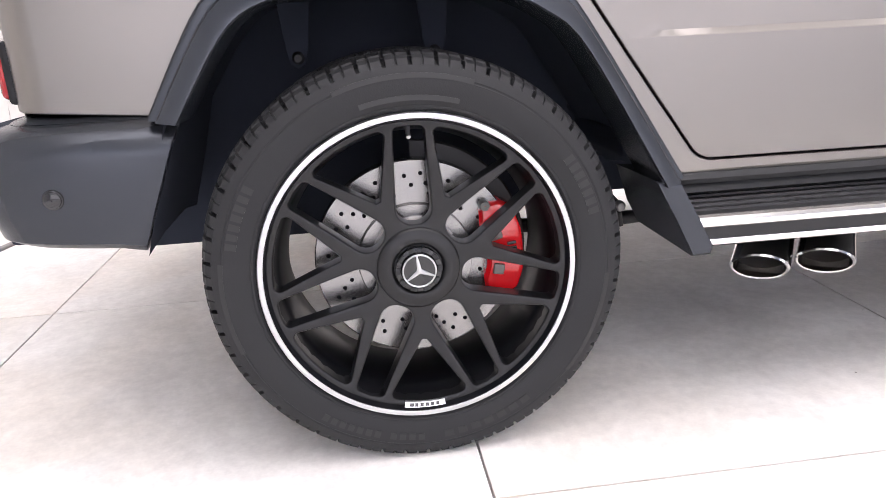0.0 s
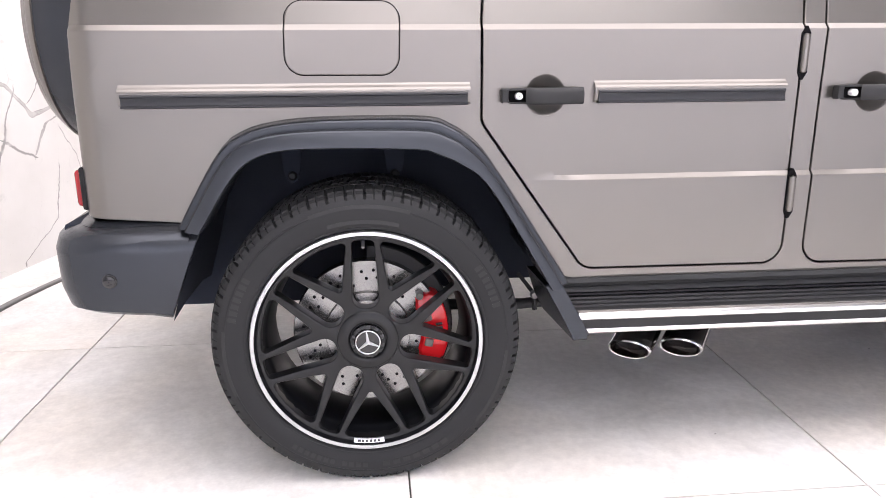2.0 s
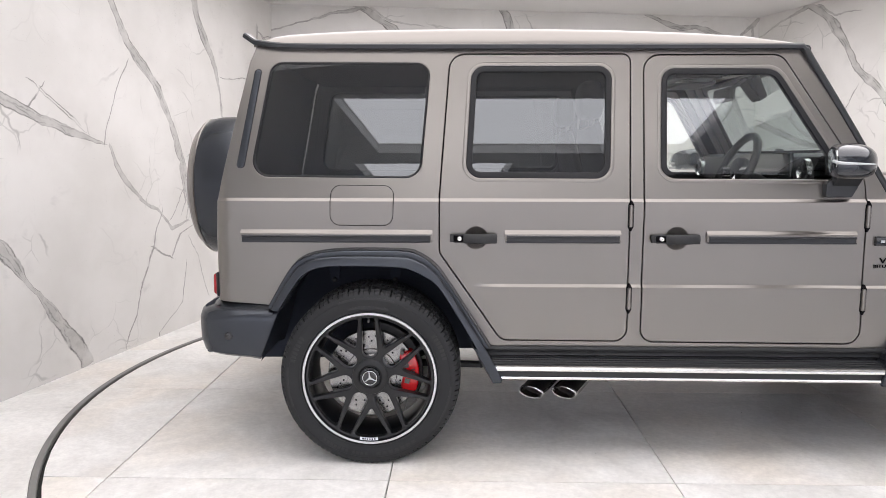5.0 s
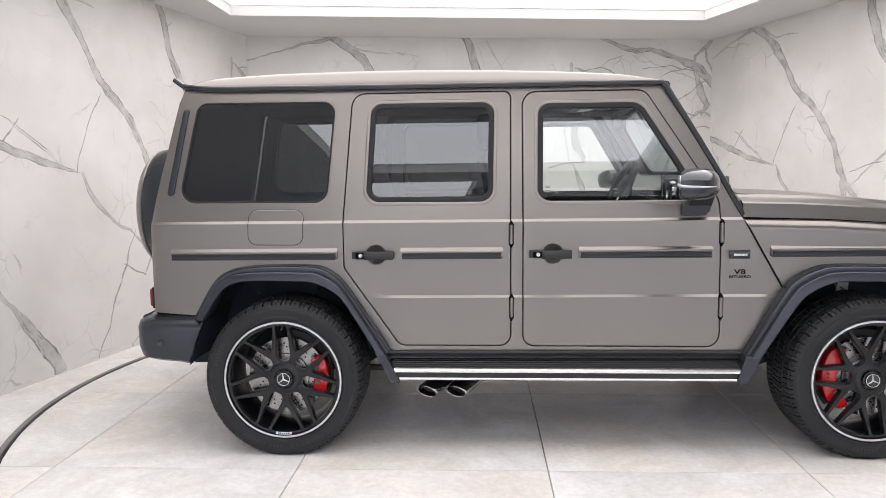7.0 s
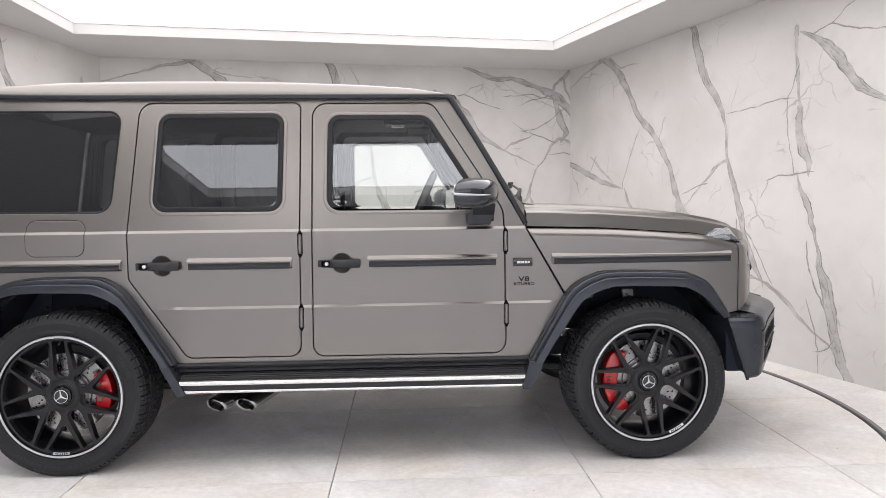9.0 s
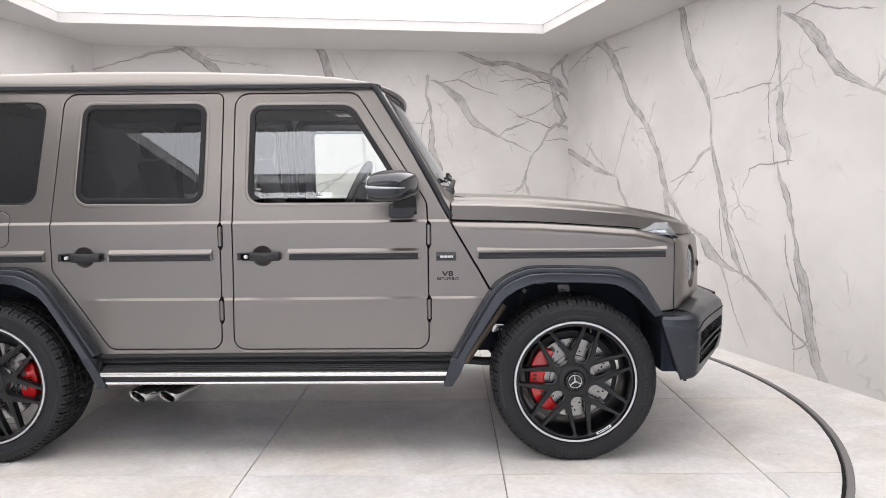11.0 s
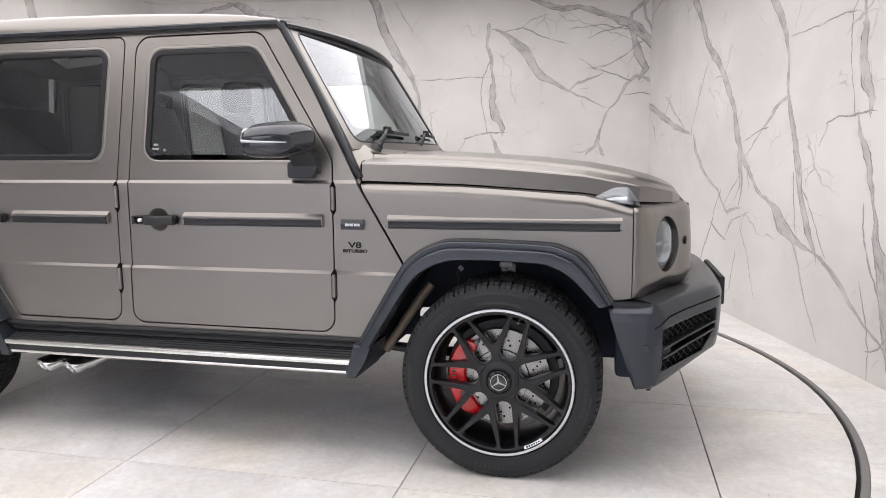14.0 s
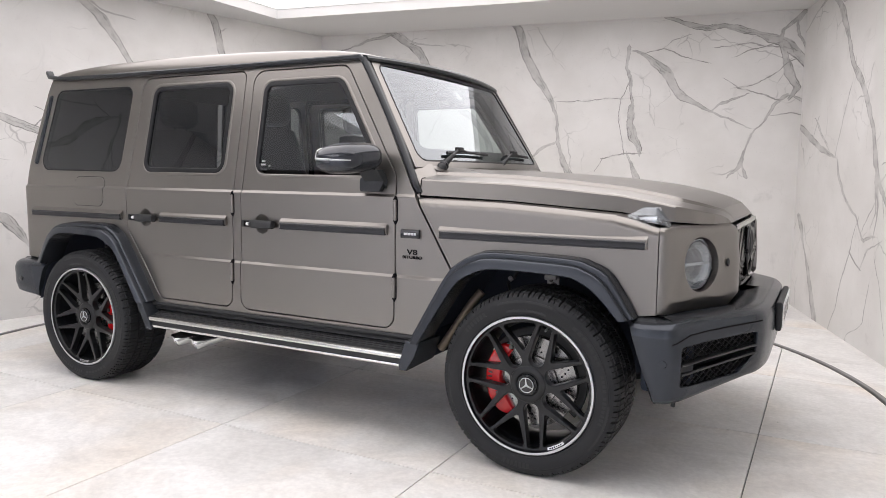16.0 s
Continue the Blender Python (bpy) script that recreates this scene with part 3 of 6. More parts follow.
def tube(path, radius, sides=12, flat=1.0, up=(0, 0, 1), caps=True):
    """A round or flattened bar along a path; radius: one number or one for each point."""
    pts = [Vector(p) for p in path]
    rows = []
    for i, p in enumerate(pts):
        t = (pts[min(i + 1, len(pts) - 1)] - pts[max(i - 1, 0)]).normalized()
        a = t.cross(Vector(up))
        if a.length < 1e-4:
            a = t.cross(Vector((0, 1, 0)))
        a.normalize()
        b = a.cross(t)
        r = radius[i] if isinstance(radius, (list, tuple)) else radius
        rows.append([p + a * math.cos(k / sides * math.tau) * r + b * math.sin(k / sides * math.tau) * r * flat for k in range(sides)])
    return loft(rows, close_v=True, cap=caps)


def bar(path, section, up=(0, 0, 1)):
    """Sweeps a closed section (side, up) along a path."""
    pts = [Vector(p) for p in path]
    rows = []
    for i, p in enumerate(pts):
        t = (pts[min(i + 1, len(pts) - 1)] - pts[max(i - 1, 0)]).normalized()
        a = t.cross(Vector(up)).normalized()
        b = a.cross(t)
        rows.append([p + a * s + b * u for s, u in section])
    return loft(rows, close_v=True, cap=True)


def box(lo, hi, bevel=0.005, segments=2):
    bm = bmesh.new()
    bmesh.ops.create_cube(bm, size=1)
    for v in bm.verts:
        v.co = Vector([(lo[k] + hi[k]) / 2 + v.co[k] * (hi[k] - lo[k]) for k in range(3)])
    if bevel:
        bmesh.ops.bevel(bm, geom=bm.edges[:], offset=bevel, segments=segments, profile=0.5, affect="EDGES")
    return bm


def lathe(profile, n=64, axis="Y", centre=(0, 0, 0), arc=math.tau, start=0.0):
    """Turns a profile of (radius, along) round an axis through centre."""
    full = abs(arc - math.tau) < 1e-6
    rows = []
    for k in range(n if full else n + 1):
        a = start + arc * k / n
        c, s = math.cos(a), math.sin(a)
        rows.append([Vector(centre) + Vector((r * c, h, r * s) if axis == "Y" else ((h, r * c, r * s) if axis == "X" else (r * c, r * s, h))) for r, h in profile])
    return loft(rows, close_u=full)


def extruded(poly, y0, y1, bevel=0.0, segments=2):
    """A closed outline in the upright plane along the car, pulled from y0 to y1."""
    bm = bmesh.new()
    f = bm.faces.new([bm.verts.new((x, y0, z)) for x, z in poly])
    r = bmesh.ops.extrude_face_region(bm, geom=[f])
    for v in r["geom"]:
        if isinstance(v, bmesh.types.BMVert):
            v.co.y = y1
    if bevel:
        bmesh.ops.bevel(bm, geom=[e for e in bm.edges if e.calc_face_angle(0) > 0.5], offset=bevel, segments=segments, profile=0.5, affect="EDGES")
    return bm


def joined(*bms):
    bm = bmesh.new()
    for b in bms:
        me = bpy.data.meshes.new("tmp")
        b.to_mesh(me)
        bm.from_mesh(me)
        bpy.data.meshes.remove(me)
        b.free()
    return bm


# ---- the room: a marble bay, wider at its open front, round a turntable ----
HUB = (1.355, 1.10)
ROOM = Matrix.Translation((HUB[0], HUB[1], 0)) @ Matrix.Rotation(radians(9), 4, "Z")
ZC, RING_R = 2.90, 3.078
# each wall: the bearing of its outward normal, its distance from the hub, and where its marble print begins
BEARING = {"left": (radians(169.5), 3.40, -7.0), "back": (radians(99.0), 3.60, 0.0), "right": (radians(16.5), 3.385, 7.0), "front": (radians(-87.0), 7.4, 0.0)}


def corner(a, b):
    """Where two walls meet, on the floor."""
    (pa, da, _), (pb, db, _) = BEARING[a], BEARING[b]
    det = math.cos(pa) * math.sin(pb) - math.sin(pa) * math.cos(pb)
    return Vector((HUB[0] + (da * math.sin(pb) - db * math.sin(pa)) / det, HUB[1] + (db * math.cos(pa) - da * math.cos(pb)) / det, 0))


BL, BR, FR, FL = corner("back", "left"), corner("right", "back"), corner("front", "right"), corner("left", "front")


def wall_frame(side):
    """Along the wall to the right, outwards, up."""
    ph = BEARING[side][0]
    return Matrix.Translation((HUB[0], HUB[1], 0)) @ Matrix.Rotation(ph - math.pi / 2, 4, "Z")


def marble_wall(side, p, q):
    m = wall_frame(side)
    inv = m.inverted()
    r0, r1 = (inv @ p).x, (inv @ q).x
    d = BEARING[side][1]
    bm_ = box((r0, d, 0), (r1, d + 0.2, ZC), 0)
    uv = bm_.loops.layers.uv.new("UVMap")
    for f_ in bm_.faces:
        for l_ in f_.loops:
            l_[uv].uv = (l_.vert.co.x + BEARING[side][2], l_.vert.co.z)
    ob = part("wall_" + side, bm_, MARBLE)
    ob.matrix_world = m
    return tagged(ob, "pale marble slab wall with grey veins", "wall", kind="structure")


marble_wall("back", BL, BR)
marble_wall("left", FL, BL)
marble_wall("right", BR, FR)


def sheet(outer, holes, z0, z1):
    """A level plate with openings."""
    bm_ = bmesh.new()
    es_ = []
    for lp in [outer] + holes:
        vs_ = [bm_.verts.new((x, y, z0)) for x, y in lp]
        es_ += [bm_.edges.new((vs_[i - 1], vs_[i])) for i in range(len(vs_))]
    bmesh.ops.triangle_fill(bm_, use_beauty=True, edges=es_)
    r_ = bmesh.ops.extrude_face_region(bm_, geom=bm_.faces[:])
    for v_ in r_["geom"]:
        if isinstance(v_, bmesh.types.BMVert):
            v_.co.z = z1
    return bm_


# front wall with a wide opening to the daylight
front = wall_frame("front")
fa, fb_ = (front.inverted() @ FR).x, (front.inverted() @ FL).x
bm = sheet([(fa, 0), (fb_, 0), (fb_, ZC), (fa, ZC)], [[(fa + 0.3, 0.02), (fb_ - 0.3, 0.02), (fb_ - 0.3, 2.75), (fa + 0.3, 2.75)]], 0, 0.2)
bm.transform(Matrix.Translation((0, BEARING["front"][1] + 0.2, 0)) @ Matrix.Rotation(radians(90), 4, "X"))
wall_front = part("wall_front", bm, PLASTER)
wall_front.matrix_world = front
tagged(wall_front, "white plastered wall with a wide daylit opening", "wall", kind="structure")


def turned(deg, pts):
    c_, s_ = math.cos(radians(deg)), math.sin(radians(deg))
    return [(HUB[0] + c_ * x - s_ * y, HUB[1] + s_ * x + c_ * y) for x, y in pts]


LIGHT_MAIN = turned(9, [(-2.30, 2.55), (2.33, 2.55), (2.95, -2.80), (-3.10, -2.80)])
LIGHT_FRONT = turned(0, [(-2.05, -3.74), (1.40, -3.74), (1.35, -5.05), (-1.80, -5.05)])
LIGHT_SMALL = turned(-1, [(-2.00, -5.42), (-0.28, -5.36), (-0.46, -6.35), (-1.82, -6.35)])
rim = [FL, FR, BR, BL]
mid_ = sum(rim, Vector()) / 4
rim = [(p.x + (p.x - mid_.x) * 0.04, p.y + (p.y - mid_.y) * 0.04) for p in rim]
ceiling = part("ceiling", sheet(rim, [LIGHT_MAIN, LIGHT_FRONT, LIGHT_SMALL], ZC, ZC + 0.10), PLASTER)
tagged(ceiling, "white plaster ceiling round three recessed light fields", "ceiling", kind="structure")


def light_field(quad, material, label):
    """A glowing stretched sheet in a slim white frame, up in a recess of the ceiling."""
    t_ = thing("ceiling_light", (sum(p[0] for p in quad) / 4, sum(p[1] for p in quad) / 4, ZC + 0.10), label, "ceiling light", "light fields")
    part("diffuser", sheet(grown(quad, 0.02), [], ZC + 0.104, ZC + 0.14), material, t_)
    inner = grown(quad, -0.001)
    for i in range(4):
        p, q_ = Vector((*inner[i - 1], ZC + 0.098)), Vector((*inner[i], ZC + 0.098))
        part("light_frame", bar([p, q_], [(-0.006, -0.004), (0.006, -0.004), (0.006, 0.004), (-0.006, 0.004)]), PLASTER, t_)


light_field(LIGHT_MAIN, PANEL, "large glowing white stretch ceiling light field")
light_field(LIGHT_FRONT, PANEL_B, "long glowing white light field over the front of the room")
light_field(LIGHT_SMALL, PANEL_B, "small glowing white light field near the front wall")
# unseen ground, added outside to throw daylight back into the room
ground = part("ground", box((-60, -60, -0.4), (60, 60, -0.12), 0), CONCRETE)
tagged(ground, "unseen pale grey ground added outside the open front", "ground", kind="structure")


# unseen wall, added to hide the horizon and brighten the car's reflections
yard = part("yard_wall", box((-30, -19.3, -0.2), (30, -19.0, 6.0), 0.02), YARD)
yard.matrix_world = ROOM
tagged(yard, "plain pale grey plastered wall across the yard", "wall", kind="structure")


def ring_mesh(r0, r1, z0, z1, n=160, bevel=0.0):
    prof = [(r0, z0), (r0, z1 - bevel), (r0 + bevel, z1), (r1 - bevel, z1), (r1, z1 - bevel), (r1, z0)]
    return lathe(prof, n, "Z", (HUB[0], HUB[1], 0))


# floor round the turntable: one sheet with a round opening
bm = bmesh.new()
n = 160
circle = [bm.verts.new((math.cos(k / n * math.tau) * (RING_R + 0.036), math.sin(k / n * math.tau) * (RING_R + 0.036), 0)) for k in range(n)]
corners = [tuple((ROOM.inverted() @ Vector((x, y, 0)))[:2]) for x, y in rim]
sq = [bm.verts.new((x, y, 0)) for x, y in corners]
es = [bm.edges.new((circle[i - 1], circle[i])) for i in range(n)] + [bm.edges.new((sq[i - 1], sq[i])) for i in range(4)]
bmesh.ops.triangle_fill(bm, use_beauty=True, edges=es)
r = bmesh.ops.extrude_face_region(bm, geom=bm.faces[:])
for v in r["geom"]:
    if isinstance(v, bmesh.types.BMVert):
        v.co.z = -0.1
for v in bm.verts:
    v.co.z -= 0.006
bm.transform(ROOM)
floor_bed = part("floor", bm, GROUT)
tagged(floor_bed, "pale stone-look porcelain tile floor round the turntable", "floor", kind="structure")
base = part("turntable_base", lathe([(0.001, -0.02), (RING_R - 0.02, -0.02), (RING_R - 0.02, -0.1)], 96, "Z", (HUB[0], HUB[1], 0)), GROUT)
tagged(base, "grey mortar bed under the turntable tiles", "floor", kind="structure")
tagged(part("turntable_gap", ring_mesh(RING_R - 0.014, RING_R + 0.004, -0.1, -0.018), RING_GAP), "black joint round the turntable", "trim", kind="structure")
tagged(part("turntable_ring", ring_mesh(RING_R + 0.004, RING_R + 0.036, -0.1, 0.006, bevel=0.004), RING_STEEL), "dark grey steel ring edging the turntable", "trim", kind="structure")


# ---- the car ----
car = thing("suv_car", (1.4, YC, 0), "matte grey-brown boxy off-road car on black alloy wheels", "car")

# side surface: upright below the waist ledge, leaning in above it
SKIN = [(0.50, 0.012), (0.53, 0.002), (0.793, 0.000), (0.795, 0.001), (0.806, 0.0118), (0.95, 0.012), (1.173, 0.010), (1.175, 0.011), (1.187, 0.0225), (1.90, 0.150)]
LEVELS = [0.53, 0.793, 0.795, 0.806, 1.173, 1.175, 1.187]


def skin(x, z):
    y = interp(SKIN, z)
    f0 = min(1, max(0, (x - 0.42) / 0.20))
    fade = f0 * f0 * (3 - 2 * f0) * min(1, max(0, (2.50 - x) / 0.15))
    if z < 0.95:
        y = y * fade + (0.012 - max(0, 0.56 - z) * 0.05) * (1 - fade)
    if x < -0.635:
        r = 0.075
        back = min(r * 0.999, (-0.635 - x))
        y += r - math.sqrt(r * r - back * back)
    if x > 2.95:
        y += 0.02 * ((x - 2.95) / 0.45) ** 2
    return y


def on_side(x, z, d=0.0):
    return (x, skin(x, z) + d, z)


ARCH_R_OUT = [(-0.460, 0.703), (-0.354, 0.881), (-0.285, 0.935), (-0.195, 0.957), (-0.07, 0.965), (0.148, 0.963), (0.215, 0.948), (0.290, 0.897), (0.365, 0.795), (0.535, 0.530)]
ARCH_R_IN = [(-0.400, 0.695), (-0.325, 0.812), (-0.273, 0.867), (-0.200, 0.893), (-0.07, 0.898), (0.140, 0.892), (0.185, 0.880), (0.250, 0.850), (0.323, 0.783), (0.482, 0.520)]
ARCH_F_OUT = [(2.284, 0.505), (2.466, 0.817), (2.536, 0.893), (2.621, 0.936), (2.72, 0.953), (3.050, 0.946), (3.140, 0.927), (3.223, 0.879), (3.326, 0.718)]
ARCH_F_IN = [(2.350, 0.504), (2.520, 0.770), (2.585, 0.832), (2.660, 0.868), (2.75, 0.882), (3.030, 0.876), (3.105, 0.858), (3.175, 0.815), (3.272, 0.712)]


def flat(pts, n):
    return [(p.x, p.y) for p in curve([(a, b, 0) for a, b in pts], n)]


DOOR_R = arcs([(0.304, 0.945, 0.05), (0.304, 1.2), (0.350, 1.828, 0.075), (1.156, 1.828, 0.04), (1.150, 1.2), (1.148, 0.547, 0.06), (0.583, 0.549, 0.06)])
DOOR_F = arcs([(1.204, 0.545, 0.06), (1.207, 1.2), (1.210, 1.824, 0.075), (1.822, 1.824, 0.075), (2.172, 1.272, 0.10), (2.178, 1.16), (2.180, 0.541, 0.065)])
WIN_Q = arcs([(-0.545, 1.280, 0.075), (-0.452, 1.790, 0.06), (0.266, 1.787, 0.06), (0.222, 1.274, 0.075)])
WIN_R = arcs([(0.420, 1.276, 0.065), (0.448, 1.772, 0.06), (1.072, 1.772, 0.06), (1.060, 1.274, 0.065)])
WIN_F = arcs([(1.282, 1.274, 0.065), (1.290, 1.762, 0.06), (1.800, 1.760, 0.09), (2.035, 1.385, 0.03), (2.050, 1.270, 0.02)])

# fixed side of the body, with its door and window openings
outline = [(-0.706, 0.722)] + flat(ARCH_R_OUT, 26) + [(0.56, 0.522), (2.285, 0.512)] + [p for p in flat(ARCH_F_OUT, 26) if p[0] < 2.486] + [(2.487, 0.821), (2.281, 1.180), (1.905, 1.866), (-0.515, 1.878), (-0.550, 1.79), (-0.688, 1.192), (-0.704, 1.0)]
side = part("body_side", panel(outline, [DOOR_R, DOOR_F, WIN_Q], on_side, 0.03, us=[-0.703, -0.695, -0.685, -0.67, -0.655, -0.635, 0.42, 0.48, 0.54, 2.35, 2.42], vs=LEVELS + [0.70, 0.76, 0.82, 0.86, 0.90, 0.95, 1.05, 1.12, 1.5]), PAINT, car, angle=16)
mirrored(side)
# near-black sheets behind the door gaps, for the shade in the shut lines
backing = part("shut_line_shade", panel(grown(DOOR_R, 0.02), [grown(DOOR_R, -0.03)], lambda u, v, d: on_side(u, v, d + 0.029), 0.01, vs=LEVELS), GAP, car)
mirrored(backing)
backing = part("shut_line_shade", panel(grown(DOOR_F, 0.02), [grown(DOOR_F, -0.03)], lambda u, v, d: on_side(u, v, d + 0.029), 0.01, vs=LEVELS), GAP, car)
mirrored(backing)


def window(loop, material, parent, rim=0.027, sink=0.006, seal_out=0.003):
    """A pane in a rubber frame, following the leaning side."""
    seal = part("window_seal", panel(loop, [grown(loop, -rim)], lambda u, v, d: on_side(u, v, d - seal_out), 0.03, vs=[1.5], edge=0.005), SEAL, parent)
    pane = part("window_pane", panel(grown(loop, -rim + 0.004), [], lambda u, v, d: on_side(u, v, d + sink), 0.004, vs=[1.5], edge=0.001), material, parent)
    return seal, pane


def recess(loop, parent):
    """The pressed, light-catching return of sheet metal round a door window."""
    return part("window_return", panel(grown(loop, 0.018), [grown(loop, -0.002)], lambda u, v, d: on_side(u, v, d - 0.0025), 0.01, vs=LEVELS + [1.5], edge=0.005), PAINT, parent)


q = window(WIN_Q, DARKGLASS, car, rim=0.008, sink=0.004, seal_out=-0.001)
for o in q:
    mirrored(o)

fuel = arcs([(-0.180, 1.068, 0.045), (-0.176, 1.243, 0.045), (0.104, 1.241, 0.045), (0.098, 1.066, 0.045)])
part("fuel_flap", panel(fuel, [], lambda u, v, d: on_side(u, v, d - 0.0035), 0.012, vs=LEVELS), PAINT, car, angle=16)
# near-black ring laid round the flap as the shade of its gap
part("shut_line_shade", panel(grown(fuel, 0.0024), [grown(fuel, -0.003)], lambda u, v, d: on_side(u, v, d - 0.0010), 0.004, vs=LEVELS, edge=0.0005), GAP, car)


def rub_strip(x0, x1, parent):
    """Rimmed dark side moulding on a raised painted ledge."""
    ledge = part("strip_ledge", bar([on_side(x0 - 0.008, 1.016, -0.004), on_side(x1 + 0.008, 1.016, -0.004)], [(-0.012, -0.025), (0.000, -0.022), (0.008, -0.018), (0.0115, -0.010), (0.0125, 0.010), (0.0118, 0.0145), (0.0095, 0.0185), (0.005, 0.0225), (0.0005, 0.0258), (-0.003, 0.030), (-0.0055, 0.036), (-0.012, 0.038)]), PAINT, parent)
    strip = part("rub_strip", bar([on_side(x0, 1.008, -0.013), on_side(x1, 1.008, -0.013)], [(-0.01, -0.0165), (0.008, -0.0165), (0.0108, -0.0145), (0.0108, -0.0115), (0.0072, -0.009), (0.0066, -0.001), (0.0080, 0.009), (0.0110, 0.0108), (0.0110, 0.0140), (0.008, 0.0165), (-0.01, 0.0165)]), STRIP, parent)
    return ledge, strip


for o in rub_strip(-0.572, 0.268, car):
    mirrored(o)


def door(loop, win, pane_material, handle_x, strip, hinge_x, name):
    hx = handle_x + 0.120
    bowl_loop = [(hx + 0.0505 * math.cos(a), 1.012 + 0.0505 * math.sin(a)) for a in [k / 36 * math.tau for k in range(36)]]
    p = part(name, panel(grown(loop, -0.0042), [win, bowl_loop], on_side, 0.03, us=[0.42 + 0.0125 * k for k in range(17)], vs=LEVELS + [0.70, 0.76, 0.82, 0.86, 0.90, 0.95, 1.05, 1.12, 1.5]), PAINT, car, angle=16)
    kids = [*window(win, pane_material, p), recess(win, p)]
    x = handle_x
    y0 = skin(x, 1.010)
    bowl_mesh = lathe([(0.001, 0.0115), (0.015, 0.0110), (0.028, 0.0088), (0.038, 0.0056), (0.046, 0.0022), (0.050, 0.0004), (0.0535, -0.0003), (0.057, 0.003)], 36, "Y", (hx, y0, 1.012))
    kids.append(part("handle_bowl", bowl_mesh, PAINT, p))
    plate = [(x + 0.003, 0.994, 0.004), (x + 0.212, 0.994, 0.006), (x + 0.213, 1.030, 0.006), (x + 0.003, 1.030, 0.004)]
    kids.append(part("handle_base", panel(arcs(plate, 4), [arcs([(x + 0.020, 0.999, 0.005), (x + 0.077, 0.999, 0.004), (x + 0.077, 1.025, 0.004), (x + 0.020, 1.025, 0.005)], 4)], lambda u, v, d: on_side(u, v, d - 0.030), 0.022, edge=0.003), PLASTIC, p))
    # pocket floor in near-black, its shade put into the colour
    kids.append(part("lock_pocket", box((x + 0.014, y0 - 0.018, 0.996), (x + 0.083, y0 - 0.010, 1.028), 0.001), GAP, p))
    kids.append(part("door_handle", bar([on_side(x + 0.072, 1.012, -0.026), on_side(x + 0.082, 1.012, -0.036), on_side(x + 0.11, 1.012, -0.040), on_side(x + 0.150, 1.012, -0.040), on_side(x + 0.166, 1.012, -0.037), on_side(x + 0.178, 1.012, -0.030), on_side(x + 0.209, 1.012, -0.026)], [(-0.016, -0.0205), (0.007, -0.0205), (0.012, -0.016), (0.014, -0.004), (0.0135, 0.008), (0.010, 0.017), (0.006, 0.0205), (-0.016, 0.0205)]), PLASTIC, p))
    for xx in (x + 0.006, x + 0.165):
        kids.append(part("handle_foot", box((xx, y0 - 0.012, 0.997), (xx + 0.042, y0 + 0.01, 1.027), 0.004), PLASTIC, p))
    kids.append(part("handle_lock", lathe([(0.001, -0.038), (0.0075, -0.0375), (0.009, -0.035), (0.009, -0.012)], 24, "Y", (x + 0.046, y0, 1.012)), WHITE_DOT, p, "white lock cap"))
    kids += rub_strip(*strip, p)
    for z in (1.112, 0.744):
        g = lathe([(0.001, z - 0.050), (0.008, z - 0.047), (0.0095, z - 0.036), (0.0095, z + 0.036), (0.008, z + 0.047), (0.001, z + 0.050)], 16, "Z", (hinge_x, skin(hinge_x, z) - 0.004, 0))
        kids.append(part("door_hinge", g, PAINT, p))
        # flat near-black plate on the skin, for the shade of a hinge recess
        nick = [(hinge_x - 0.0030, z - 0.068), (hinge_x + 0.0030, z - 0.068), (hinge_x + 0.0130, z - 0.050), (hinge_x + 0.0130, z + 0.050), (hinge_x + 0.0030, z + 0.068), (hinge_x - 0.0030, z + 0.068), (hinge_x - 0.0130, z + 0.050), (hinge_x - 0.0130, z - 0.050)]
        kids.append(part("hinge_shade_plate", extruded(nick, skin(hinge_x, z) - 0.0015, skin(hinge_x, z) + 0.010), GAP, p))
    far = mirrored(p)
    for k in kids:
        mirrored(k, far)
    return p, far


door(DOOR_R, WIN_R, DARKGLASS, 0.350, (0.604, 1.100), 1.150, "rear_door")
fd, _ = door(DOOR_F, WIN_F, CLEARGLASS, 1.236, (1.492, 2.128), 2.180, "front_door")
# small white notices low in the rear corner of the driver's pane
for x0, x1, z0 in ((1.318, 1.350, 1.318), (1.322, 1.346, 1.337), (1.372, 1.384, 1.312)):
    part("window_sticker", panel([(x0, z0), (x1, z0), (x1, z0 + 0.010), (x0, z0 + 0.010)], [], lambda u, v, d: on_side(u, v, d + 0.0045), 0.0006, edge=0.0002), STICKER, fd, "small pale sticker")

# front wing
wing = [(2.291, 1.176)] + [(2.4965, 0.819)] + [p for p in flat(ARCH_F_OUT, 30) if p[0] > 2.50] + [(3.395, 0.728), (3.3945, 1.082, 0), (3.30, 1.108), (3.205, 1.128), (2.95, 1.148), (2.716, 1.163)]
WING_TOP = [(2.29, 1.176), (2.716, 1.163), (2.95, 1.148), (3.205, 1.128), (3.30, 1.108), (3.40, 1.080)]
wing = [(p[0], p[1] + 1.13 - interp(WING_TOP, p[0])) for p in wing]


def on_wing(x, v, d=0.0):
    """v runs level with the wing's upper edge, which lies at 1.13."""
    z = v - 1.13 + interp(WING_TOP, x)
    e = min(0.045, max(0, 0.045 - (1.13 - v)))
    return (x, skin(x, z) + d + (0.045 - math.sqrt(max(0, 0.045 ** 2 - e * e))), z)


